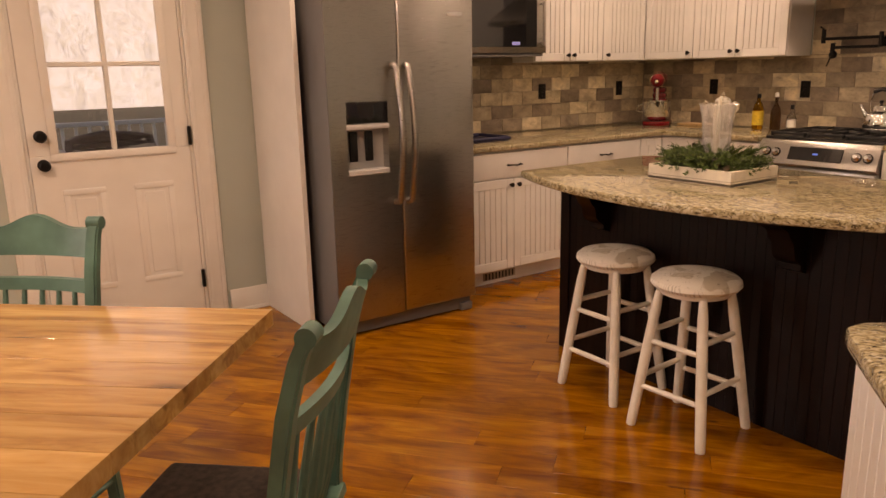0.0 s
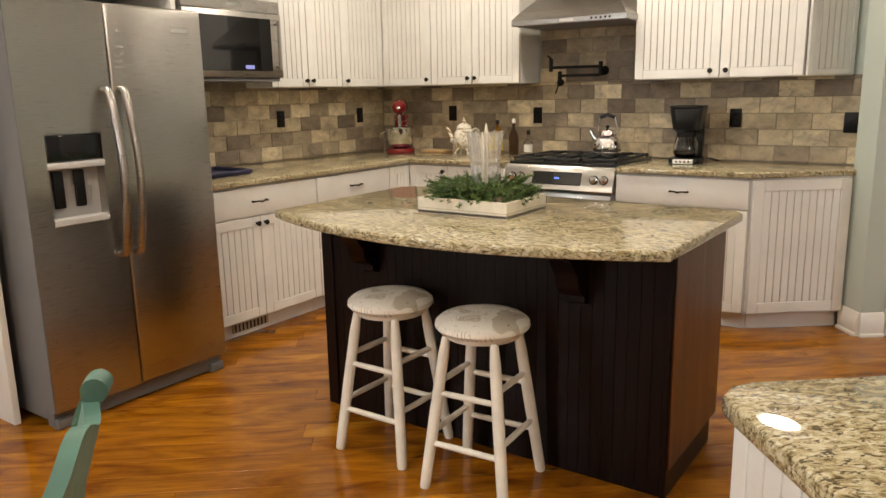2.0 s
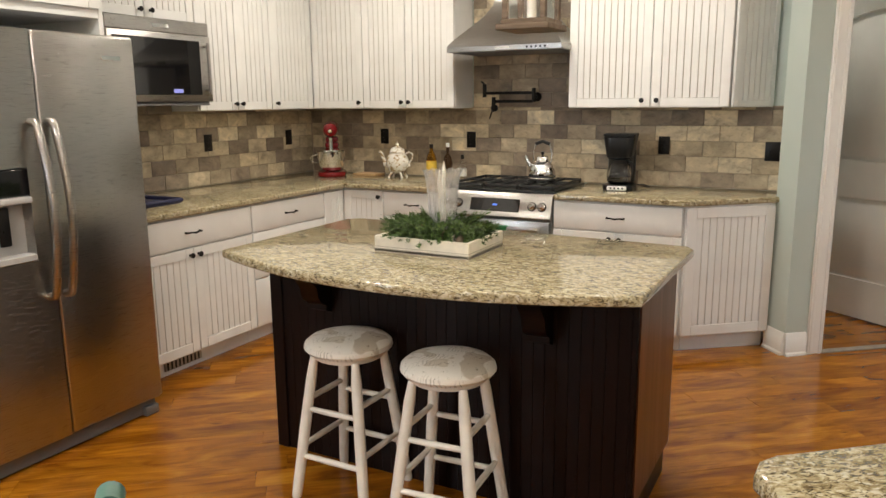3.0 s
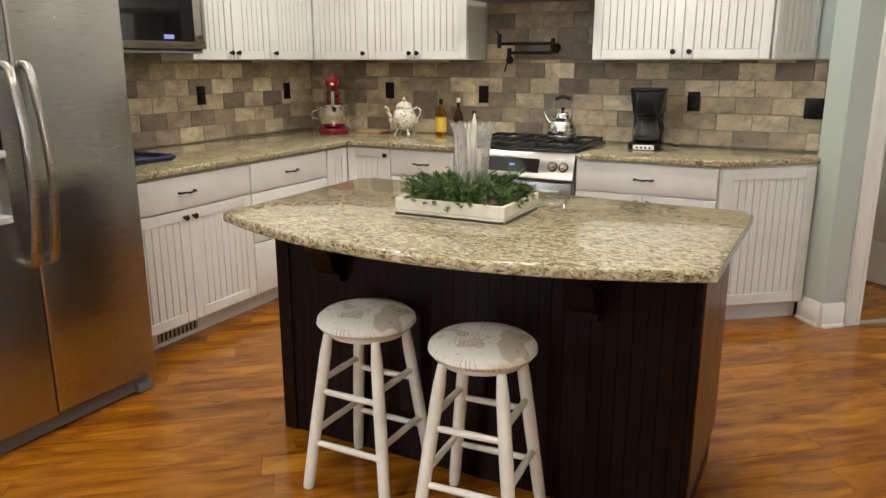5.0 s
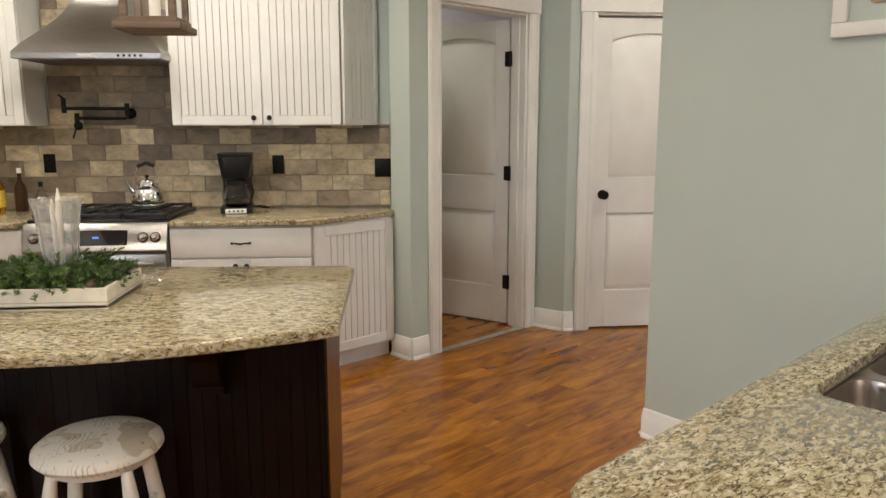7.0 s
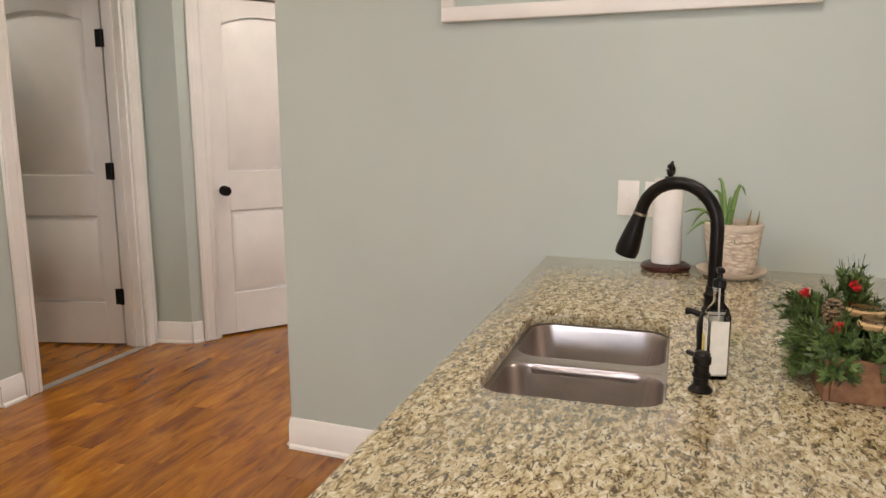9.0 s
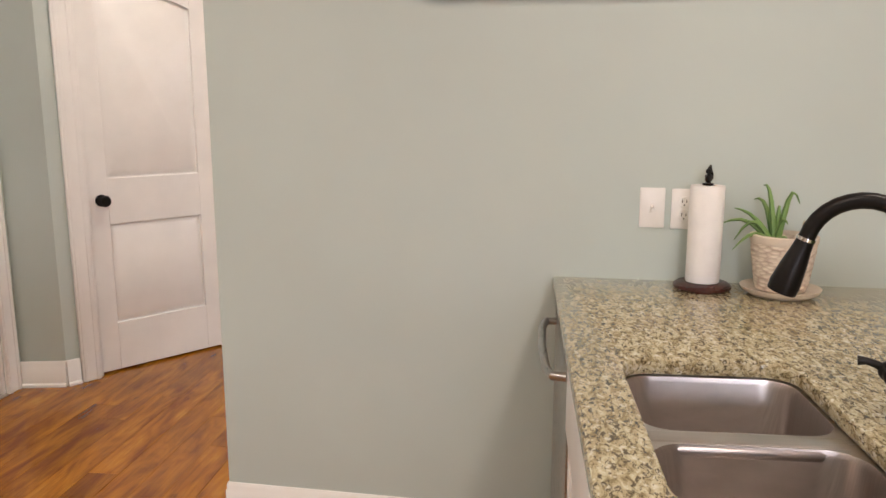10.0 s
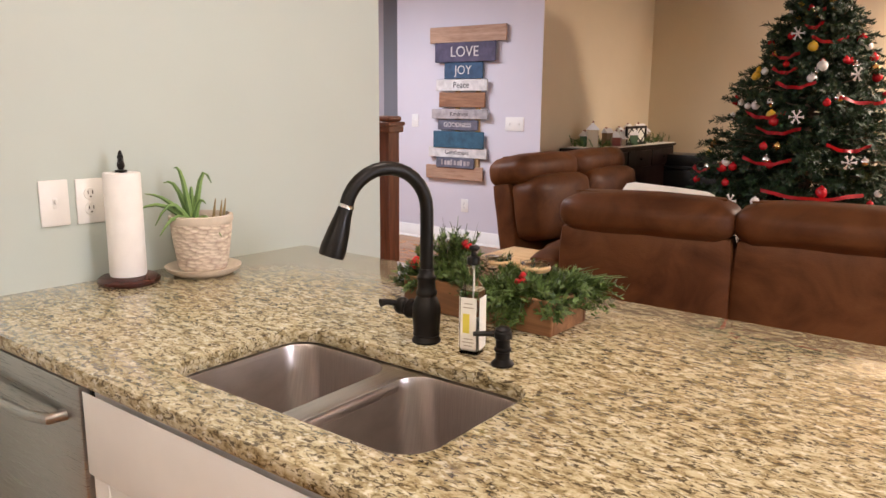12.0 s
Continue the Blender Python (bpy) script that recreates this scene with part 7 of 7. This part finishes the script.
def end_table():
    root = thing("end_table", Matrix.Translation((3.38, 0.67, 0)) @ Matrix.Rotation(radians(39), 4, "Z"), "pale wooden end table between the leather sofas", "table")
    part("tabletop", box((-0.22, -0.22, 0.43), (0.22, 0.22, 0.46), 0.006, 2), LIGHTWOOD, root)
    for x in (-0.18, 0.18):
        for y in (-0.18, 0.18):
            part("leg", box((x - 0.025, y - 0.025, 0), (x + 0.025, y + 0.025, 0.43), 0.004), LIGHTWOOD, root)
    part("shelf", box((-0.19, -0.19, 0.15), (0.19, 0.19, 0.175), 0.004), LIGHTWOOD, root)


end_table()


def lettering(root, text, m, size, material):
    cu = bpy.data.curves.new("lettering", "FONT")
    cu.body, cu.size, cu.extrude, cu.align_x, cu.align_y = text, size, 0.001, "CENTER", "CENTER"
    tmp = bpy.data.objects.new("tmp", cu)
    me = bpy.data.meshes.new_from_object(tmp)
    bpy.data.objects.remove(tmp)
    bpy.data.curves.remove(cu)
    me.name = "lettering"
    me.materials.clear()
    me.materials.append(material)
    ob = part_of("lettering", me, root, m)
    return ob


SF = SIGN @ pose(0, 0, 0, 0, 0, 180)


def plank_sign():
    root = thing("plank_sign", SF @ Matrix.Translation((-0.80, -0.03, 1.38)), "stacked painted plank sign with words, hung on the pale wall", "sign")
    purple = painted("worn_purple_paint", (0.085, 0.075, 0.13), 0.7, 0.4, 14, 60, 0.4)
    blue = painted("worn_blue_paint", (0.035, 0.085, 0.16), 0.7, 0.35, 14, 60, 0.4)
    pale = painted("worn_white_paint", (0.66, 0.64, 0.62), 0.7, 0.25, 14, 60, 0.4)
    greyw = painted("worn_grey_paint", (0.42, 0.38, 0.38), 0.7, 0.4, 14, 60, 0.4)
    slate = painted("slate_paint", (0.12, 0.12, 0.16), 0.7, 0.4, 14, 60, 0.4)
    brown = wood("sign_brown_wood", (0.16, 0.07, 0.035), (0.30, 0.15, 0.08), (0.42, 0.24, 0.14), 0.6, (1.5, 14, 14))
    tan = wood("sign_tan_wood", (0.28, 0.15, 0.09), (0.44, 0.28, 0.19), (0.55, 0.38, 0.28), 0.6, (1.5, 14, 14))
    teal = painted("worn_teal_blue_paint", (0.03, 0.10, 0.16), 0.7, 0.35, 14, 60, 0.4)
    dark = painted("dark_letter_paint", (0.05, 0.045, 0.05), 0.7)
    rows = [(330, 236, 101, 44, tan, "", None), (326, 188, 150, 54, purple, "LOVE", pale), (320, 120, 200, 46, blue, "JOY", pale), (317, 160, 241, 32, pale, "Peace", dark),
            (316, 145, 282, 42, brown, "", None), (311, 178, 322, 28, greyw, "Kindness", dark), (304, 128, 353, 29, slate, "GOODNESS", pale), (308, 160, 395, 48, teal, "", None),
            (303, 187, 432, 30, pale, "Gentleness", dark), (299, 122, 462, 30, slate, "", None), (293, 185, 491, 40, tan, "", None)]
    for k, (cx, w, cy, h, material, text, ink) in enumerate(rows):
        s = 1.244 - (cx - 212) * 0.00374
        z = 2.034 - (cy - 104) * 0.00342 - 1.38
        x, hw, hh, off = -s + 0.80, w * 0.00187, h * 0.00171, 0.014 if k % 2 else 0.0
        p = part("plank", box((x - hw, -0.02 - off, z - hh), (x + hw, -off, z + hh), 0.004), material, root)
        if text:
            lettering(p, text, Matrix.Translation((x, -0.0215 - off, z)) @ pose(0, 0, 0, 90), hh * (1.5 if len(text) < 6 else 1.25), ink)
        elif k == 9:
            for j in range(9):
                u = x + hw * (-0.72 + 0.17 * j)
                part("faded_letter", box((u, -0.0212 - off, z - hh * 0.42), (u + hw * (0.09 + 0.03 * (j % 3)), -0.0195 - off, z + hh * (0.42 if j % 3 else 0.62))), greyw, p)
    for sx in (-0.12, 0.12):
        part("backing_strip", box((sx - 0.02, 0.0, -0.62), (sx + 0.02, 0.029, 0.64)), LIGHTWOOD, root)


plank_sign()
plate("wall_switch", SF @ Matrix.Translation((-1.463, -0.001, 1.215)), "white switch plate on the pale grey wall", PLASTICWHITE, 0.085, 0.13, False, False)
plate("wall_switch", SF @ Matrix.Translation((-0.275, -0.001, 1.205)), "wide white switch plate on the pale grey wall", PLASTICWHITE, 0.2, 0.13, True, False)
plate("wall_outlet", SF @ Matrix.Translation((-0.832, -0.001, 0.384)), "white outlet plate low on the pale wall", PLASTICWHITE, 0.085, 0.13)


def newel(m):
    root = thing("newel_post", m, "red-brown stained square newel post with a capped top", "post")
    part("shaft", box((-0.052, -0.052, 0), (0.052, 0.052, 1.24), 0.004), POSTWOOD, root)
    part("base_block", box((-0.072, -0.072, 0), (0.072, 0.072, 0.25), 0.005), POSTWOOD, root)
    part("collar", box((-0.072, -0.072, 1.21), (0.072, 0.072, 1.25), 0.005), POSTWOOD, root)
    part("cap", box((-0.078, -0.078, 1.25), (0.078, 0.078, 1.275), 0.004), POSTWOOD, root)
    part("cap_top", box((-0.065, -0.065, 1.275), (0.065, 0.065, 1.31), 0.02, 2), POSTWOOD, root)


newel(Matrix.Translation((3.76, 1.47, 0)) @ Matrix.Rotation(A, 4, "Z"))


def console(m, w, d, h, label):
    root = thing("console_table", m, label, "sideboard", "sideboards in the corner")
    part("top", box((0, 0, h - 0.03), (w, d, h), 0.005), ESPRESSO, root)
    part("carcass", box((0.03, 0.02, 0.12), (w - 0.03, d - 0.02, h - 0.03), 0.004), ESPRESSO, root)
    n = 3
    for k in range(n):
        a, b = 0.05 + k * (w - 0.1) / n, 0.05 + (k + 1) * (w - 0.1) / n
        p = part("drawer_front", box((a + 0.01, d - 0.02, h - 0.22), (b - 0.01, d - 0.005, h - 0.05), 0.004), ESPRESSO, root)
        part("pull", ball(((a + b) / 2, d + 0.004, h - 0.135), 0.012, 10), BRONZE, p)
    for x in (0.03, w - 0.08):
        for y in (0.02, d - 0.07):
            part("leg", box((x, y, 0), (x + 0.05, y + 0.05, 0.12), 0.004), ESPRESSO, root)


B1 = Matrix.Translation((C2[0], C2[1], 0)) @ Matrix.Rotation(math.atan2(C1[1] - C2[1], C1[0] - C2[0]), 4, "Z")
console(B1 @ Matrix.Translation((0.25, 0.03, 0)), 1.95, 0.42, 0.98, "dark stained sideboard against the beige wall")
B2 = Matrix.Translation((C2[0], C2[1], 0)) @ Matrix.Rotation(math.atan2(C3[1] - C2[1], C3[0] - C2[0]) , 4, "Z")
solid("table_runner", box((0.3, 0.05, 0.982), (2.1, 0.46, 0.988), 0.002, m=B1), LINEN, "white cloth runner draped along the sideboard", "runner")


def village():
    rng = random.Random(31)
    tones = [painted("cottage_cream", (0.42, 0.34, 0.23), 0.6), painted("cottage_red", (0.22, 0.06, 0.045), 0.6), painted("cottage_brown", (0.22, 0.13, 0.07), 0.6), painted("cottage_green", (0.06, 0.13, 0.06), 0.6)]
    snow = painted("snow_white", (0.78, 0.78, 0.78), 0.8)
    for k in range(13):
        x, y = 0.30 + k * 0.14, 0.11 + rng.random() * 0.24
        w, h = rng.uniform(0.035, 0.07), rng.uniform(0.06, 0.17)
        root = thing("village_house", B1 @ Matrix.Translation((x, y, 0.989)) @ Matrix.Rotation(rng.uniform(-0.5, 0.5), 4, "Z"), "small painted Christmas village house with a snowy roof", "figurine", "Christmas village")
        part("wall", box((-w, -w * 0.8, 0), (w, w * 0.8, h), 0.002), tones[k % 4], root)
        t = bmesh.new()
        f = t.faces.new([t.verts.new(p) for p in ((-w - 0.008, -w - 0.004, h), (-w - 0.008, w + 0.004, h), (-w - 0.008, 0, h + w * 1.1))])
        up = bmesh.ops.extrude_face_region(t, geom=[f])
        bmesh.ops.translate(t, verts=[g for g in up["geom"] if isinstance(g, bmesh.types.BMVert)], vec=(2 * w + 0.016, 0, 0))
        bmesh.ops.recalc_face_normals(t, faces=t.faces[:])
        part("roof", t, snow, root)
        part("chimney", box((w * 0.3, -0.008, h + 0.02), (w * 0.3 + 0.016, 0.008, h + w * 1.3)), tones[1], root)
    seeds = []
    for k in range(150):
        seeds.append(((rng.uniform(0.25, 2.1), rng.uniform(0.05, 0.4), 0.99), Vector((rng.uniform(-1, 1), rng.uniform(-1, 1), 0.8)), rng.uniform(0.06, 0.12)))
    g = thing("village_garland", B1, "evergreen garland among the village houses", "garland")
    foliage("foliage", sprigs(seeds, rng, 0.03, 0.005, 12), CEDAR, g)


village()
bench = thing("dark_chest", B2 @ Matrix.Translation((0.16, -0.52, 0)), "black painted chest with a stepped top in the corner", "chest")
part("body", box((0, 0, 0.04), (1.15, 0.48, 0.70), 0.01, 2), BLACK, bench)
part("lid", box((-0.01, -0.01, 0.70), (1.16, 0.49, 0.735), 0.008, 2), BLACK, bench)
part("upper_box", box((0.02, 0.03, 0.735), (0.70, 0.47, 0.86), 0.008, 2), BLACK, bench)
for x in (0.03, 1.05):
    part("foot", box((x, 0.03, 0), (x + 0.06, 0.4, 0.04)), BLACK, bench)


def lattice_rest(m):
    """A dark framed stand with two pale panels crossed by diamond bars."""
    root = thing("music_rest", m, "dark wooden rest with pale diamond lattice panels on the sideboard", "stand")
    w, h, t = 0.50, 0.19, 0.02
    for lo, hi in (((0, 0, 0), (w, t, 0.028)), ((0, 0, h - 0.025), (w, t, h)), ((0, 0, 0.028), (0.028, t, h - 0.025)), ((w - 0.028, 0, 0.028), (w, t, h - 0.025)), ((w / 2 - 0.012, 0, 0.028), (w / 2 + 0.012, t, h - 0.025))):
        part("frame_bar", box(lo, hi, 0.003), ESPRESSO, root)
    for x0 in (0.028, w / 2 + 0.012):
        p = part("panel", box((x0, 0.004, 0.028), (x0 + w / 2 - 0.04, 0.010, h - 0.025)), LINEN, root, "pale cloth panel")
        cx, cz, hx, hz = x0 + w / 4 - 0.02, h / 2, w / 4 - 0.02, h / 2 - 0.027
        for a, b in (((cx - hx, cz), (cx, cz + hz)), ((cx, cz + hz), (cx + hx, cz)), ((cx + hx, cz), (cx, cz - hz)), ((cx, cz - hz), (cx - hx, cz))):
            part("lattice_bar", tube([(a[0], 0.012, a[1]), (b[0], 0.012, b[1])], 0.006, 6), ESPRESSO, p)


lattice_rest(B1 @ Matrix.Translation((0.95, 0.36, 0.989)))


def christmas_tree():
    rng = random.Random(17)
    px, py, H, R, z0 = 4.60, -2.30, 2.44, 1.13, 0.2
    root = thing("christmas_tree", Matrix.Translation((px, py, 0)), "full green Christmas tree with needled branches", "Christmas tree")
    part("trunk", tube([(0, 0, 0), (0, 0, 0.8), (0.01, 0, 1.6), (0, 0, H)], [0.05, 0.04, 0.025, 0.006], 10), BARNWOOD, root)
    part("stand", lathe([(0, 0.0), (0.26, 0.0), (0.26, 0.02), (0.1, 0.05), (0.07, 0.15), (0, 0.15)], 20), BRONZE, root)
    seeds = []
    limbs = bmesh.new()
    for k in range(330):
        t = (k + rng.random()) / 330
        z = z0 + (H - z0) * (1 - (1 - t) ** 0.92) * 0.985
        reach = R * (1 - (z - z0) / (H - z0)) ** 0.86 * rng.uniform(0.72, 1.06) + 0.05
        a = k * 2.39996 + rng.uniform(-0.2, 0.2)
        out = Vector((math.cos(a), math.sin(a), 0))
        lift = -0.10 + 0.35 * t
        base = Vector((0, 0, z - lift * reach * 0.4))
        tip = base + out * reach + Vector((0, 0, lift * reach))
        if k % 2 == 0:
            tube([base, base.lerp(tip, 0.5) - Vector((0, 0, 0.02)), tip], [0.010, 0.007, 0.003], 5, bm=limbs)
        n = 7 + int(reach * 17)
        for j in range(n):
            s = 0.18 + 0.82 * (j + rng.random()) / n
            p = base.lerp(tip, s)
            side = out.cross(Vector((0, 0, 1))) * rng.uniform(-1, 1)
            seeds.append((p, out * 0.9 + side + Vector((0, 0, rng.uniform(-0.3, 0.45))), rng.uniform(0.09, 0.17) * (1.1 - 0.35 * t)))
    part("branch_frame", limbs, BARNWOOD, root)
    foliage("crown", sprigs(seeds, rng, 0.05, 0.0085, 15, 0.15), FIR, root, "dense dark green needles")
    tones = {"red": painted("ornament_red", (0.50, 0.015, 0.02), 0.2, 0.05, 9), "white": painted("ornament_white", (0.75, 0.73, 0.70), 0.35, 0.05, 9), "gold": mat("ornament_gold", (0.70, 0.45, 0.16), 0.22, 1.0)[0], "silver": mat("ornament_silver", (0.75, 0.75, 0.77), 0.18, 1.0)[0], "yellow": painted("ornament_yellow", (0.7, 0.45, 0.04), 0.3)}
    meshes = {}
    for key, material in tones.items():
        bm = ball((0, 0, 0), 0.038, 16)
        lathe([(0.009, 0.036), (0.009, 0.046), (0, 0.048)], 10, bm=bm)
        meshes[key] = mesh_of("bauble", bm, material)
    towards = math.atan2(2.2 - py, -0.95 - px)
    keys = ["red", "white", "gold", "white", "red", "silver", "red", "yellow"]
    for k in range(95):
        t = rng.random() ** 1.15
        z = z0 + 0.12 + (H - z0 - 0.2) * t
        rad = R * (1 - (z - z0) / (H - z0)) ** 0.86 * rng.uniform(0.9, 1.02) + 0.03
        a = towards + rng.uniform(-1.75, 1.75)
        key = keys[k % 8]
        ob = tagged(new("bauble", meshes[key]), key + " round glass bauble hanging on the Christmas tree", "ornament", "tree ornaments")
        s = rng.uniform(0.65, 1.1)
        ob.matrix_basis = Matrix.Translation((px + rad * math.cos(a), py + rad * math.sin(a), z)) @ Matrix.Diagonal((s, s, s, 1))
    # ribbon in loose swags
    for k in range(18):
        z = z0 + 0.2 + k * 0.118
        f = (1 - (z - z0) / (H - z0)) ** 0.86
        a0 = towards + rng.uniform(-1.4, 0.3)
        span = rng.uniform(0.35, 0.8)
        bm = bmesh.new()
        rows = []
        for j in range(25):
            u = j / 24
            a = a0 + span * u
            rad = R * f * 1.02 + 0.07 + 0.008 * math.sin(u * 19)
            zz = z - 0.045 * math.sin(math.pi * u) + 0.004 * math.sin(u * 17)
            tw = 0.012 * math.sin(u * 9 + k)
            rows.append([bm.verts.new((px + (rad + tw) * math.cos(a), py + (rad + tw) * math.sin(a), zz + 0.013)), bm.verts.new((px + (rad - tw) * math.cos(a), py + (rad - tw) * math.sin(a), zz - 0.013))])
        for p, q in zip(rows, rows[1:]):
            bm.faces.new((p[0], q[0], q[1], p[1]))
        bmesh.ops.solidify(bm, geom=bm.faces[:], thickness=0.0015)
        solid("ribbon", bm, painted("red_ribbon", (0.55, 0.02, 0.03), 0.45, 0.2, 20), "red satin ribbon looped round the Christmas tree", "ribbon", "tree ribbons")
    # snowflakes
    for k in range(5):
        z = z0 + 0.45 + k * 0.33
        f = (1 - (z - z0) / (H - z0)) ** 0.86
        a = towards + (-0.55, 0.35, -0.15, 0.6, -0.45)[k]
        bm = bmesh.new()
        for j in range(3):
            c, s = math.cos(j * 1.047), math.sin(j * 1.047)
            tube([(-0.055 * c, 0, -0.055 * s), (0.055 * c, 0, 0.055 * s)], 0.006, 6, bm=bm)
            for e in (-1, 1):
                for q in (0.5, -0.5):
                    p = Vector((e * 0.035 * c, 0, e * 0.035 * s))
                    tube([p, p + Vector((math.cos(j * 1.047 + q), 0, math.sin(j * 1.047 + q))) * 0.022 * e], 0.004, 6, bm=bm)
        ob = solid("snowflake", bm, tones["white"], "white glittered snowflake hanging on the Christmas tree", "ornament", "tree snowflakes")
        rad = R * f + 0.06
        ob.matrix_basis = Matrix.Translation((px + rad * math.cos(a), py + rad * math.sin(a), z)) @ Matrix.Rotation(a + math.pi / 2, 4, "Z")


christmas_tree()

# ---- porch beyond the exterior door ----
setting("porch_floor", box((-9.5, -4.0, -0.2), (-4.37, 6.0, -0.06)), painted("grey_porch_boards", (0.34, 0.32, 0.29), 0.7, 0.2, 8), "grey boarded porch floor", "porch")
ground_m = painted("leaf_litter", (0.20, 0.16, 0.10), 0.95, 0.4, 3)
setting("ground", box((-70, -60, -0.7), (-9.5, 60, -0.6)), ground_m, "leaf-covered ground beyond the porch", "ground")


def backdrop():
    m, n, l, b = mat("glowing_bare_woods", (0.5, 0.5, 0.5), 1.0)
    v = coords(n, l, (1, 2.2, 0.9))
    trunks = noise_tex(n, l, v, 0.55, 7, 0.8, 1.5)
    twigs = noise_tex(n, l, coords(n, l, (1, 1, 1)), 1.6, 6, 0.75, 1.5)
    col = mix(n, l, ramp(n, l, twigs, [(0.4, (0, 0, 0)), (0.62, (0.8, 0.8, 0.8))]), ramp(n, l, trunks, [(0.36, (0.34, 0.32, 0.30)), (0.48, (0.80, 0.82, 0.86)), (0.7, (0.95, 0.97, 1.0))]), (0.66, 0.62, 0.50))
    # the woods emit their colour, so their daylight is built into the material
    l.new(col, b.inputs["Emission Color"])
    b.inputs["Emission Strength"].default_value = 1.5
    setting("backdrop", box((-56.1, -60, -5), (-56, 70, 40)), m, "backdrop of wintry woods, glowing in place of daylight on them", "backdrop")


backdrop()


def wicker_chair(m, label, w=0.75):
    root = thing("wicker_armchair", m, label, "chair", "porch seats")
    wk = painted("dark_brown_wicker", (0.06, 0.04, 0.035), 0.6, 0.3, 60)
    # woven back curving into arms
    for r in range(13):
        z = 0.42 + r * 0.045
        pts = []
        for k in range(17):
            a = math.pi * k / 16
            rad = w / 2 * (1 + 0.05 * (r / 12)) + (0.006 if (k + r) % 2 else -0.006)
            drop = max(0.0, (z - 0.68)) * (1 if abs(math.cos(a)) > 0.8 else 0)
            pts.append((rad * math.cos(a), -0.1 - rad * 0.85 * math.sin(a), z - drop * 1.2))
        part("woven_strand", tube(pts, 0.022, 6), wk, root)
    part("rim", tube([(w / 2 * 1.06 * math.cos(math.pi * k / 16), -0.1 - w / 2 * 0.9 * math.sin(math.pi * k / 16), 1.0 - (0.36 if abs(math.cos(math.pi * k / 16)) > 0.8 else 0.05 * abs(math.cos(math.pi * k / 16)))) for k in range(17)], 0.03, 8), wk, root)
    part("seat_base", box((-w / 2, -0.4, 0.05), (w / 2, 0.32, 0.38), 0.03, 2), wk, root)
    part("seat_pad", puffy(-w / 2 + 0.04, w / 2 - 0.04, -0.36, 0.32, 0.38, 0.50, 0.02, 6, 0.04), painted("taupe_cushion", (0.34, 0.29, 0.27), 0.9), root)


wicker_chair(Matrix.Translation((-6.1, 1.62, -0.06)) @ Matrix.Rotation(radians(-80), 4, "Z"), "dark wicker porch armchair with a taupe cushion", 0.85)
pillow(Matrix.Translation((-5.92, 1.55, 0.47)) @ pose(0, 0, 0, -15, 8, -80), 0.5, 0.42, 0.14, painted("taupe_pillow", (0.42, 0.36, 0.33), 0.9, 0.1, 20), "taupe pillow on the wicker porch chair")
wicker_chair(Matrix.Translation((-6.2, 0.78, -0.06)) @ Matrix.Rotation(radians(-95), 4, "Z"), "dark wicker porch armchair with a white pillow", 0.9)
pillow(Matrix.Translation((-5.98, 0.85, 0.47)) @ pose(0, 0, 0, -15, -4, -95), 0.55, 0.46, 0.14, painted("printed_pillow", (0.72, 0.74, 0.76), 0.9, 0.2, 9), "white printed pillow on the porch chair")
rail = thing("porch_railing", Matrix.Translation((-9.2, -3.0, -0.06)), "white painted porch railing with square balusters", "railing")
part("top_rail", box((-0.04, 0, 0.92), (0.04, 8.5, 0.97), 0.008), WHITE, rail)
part("bottom_rail", box((-0.03, 0, 0.1), (0.03, 8.5, 0.14), 0.006), WHITE, rail)
bal = mesh_of("baluster", box((-0.016, -0.016, 0.14), (0.016, 0.016, 0.92), 0.002), WHITE)
for k in range(60):
    part_of("baluster", bal, rail, Matrix.Translation((0, 0.1 + k * 0.14, 0)))

planks()
backsplash()
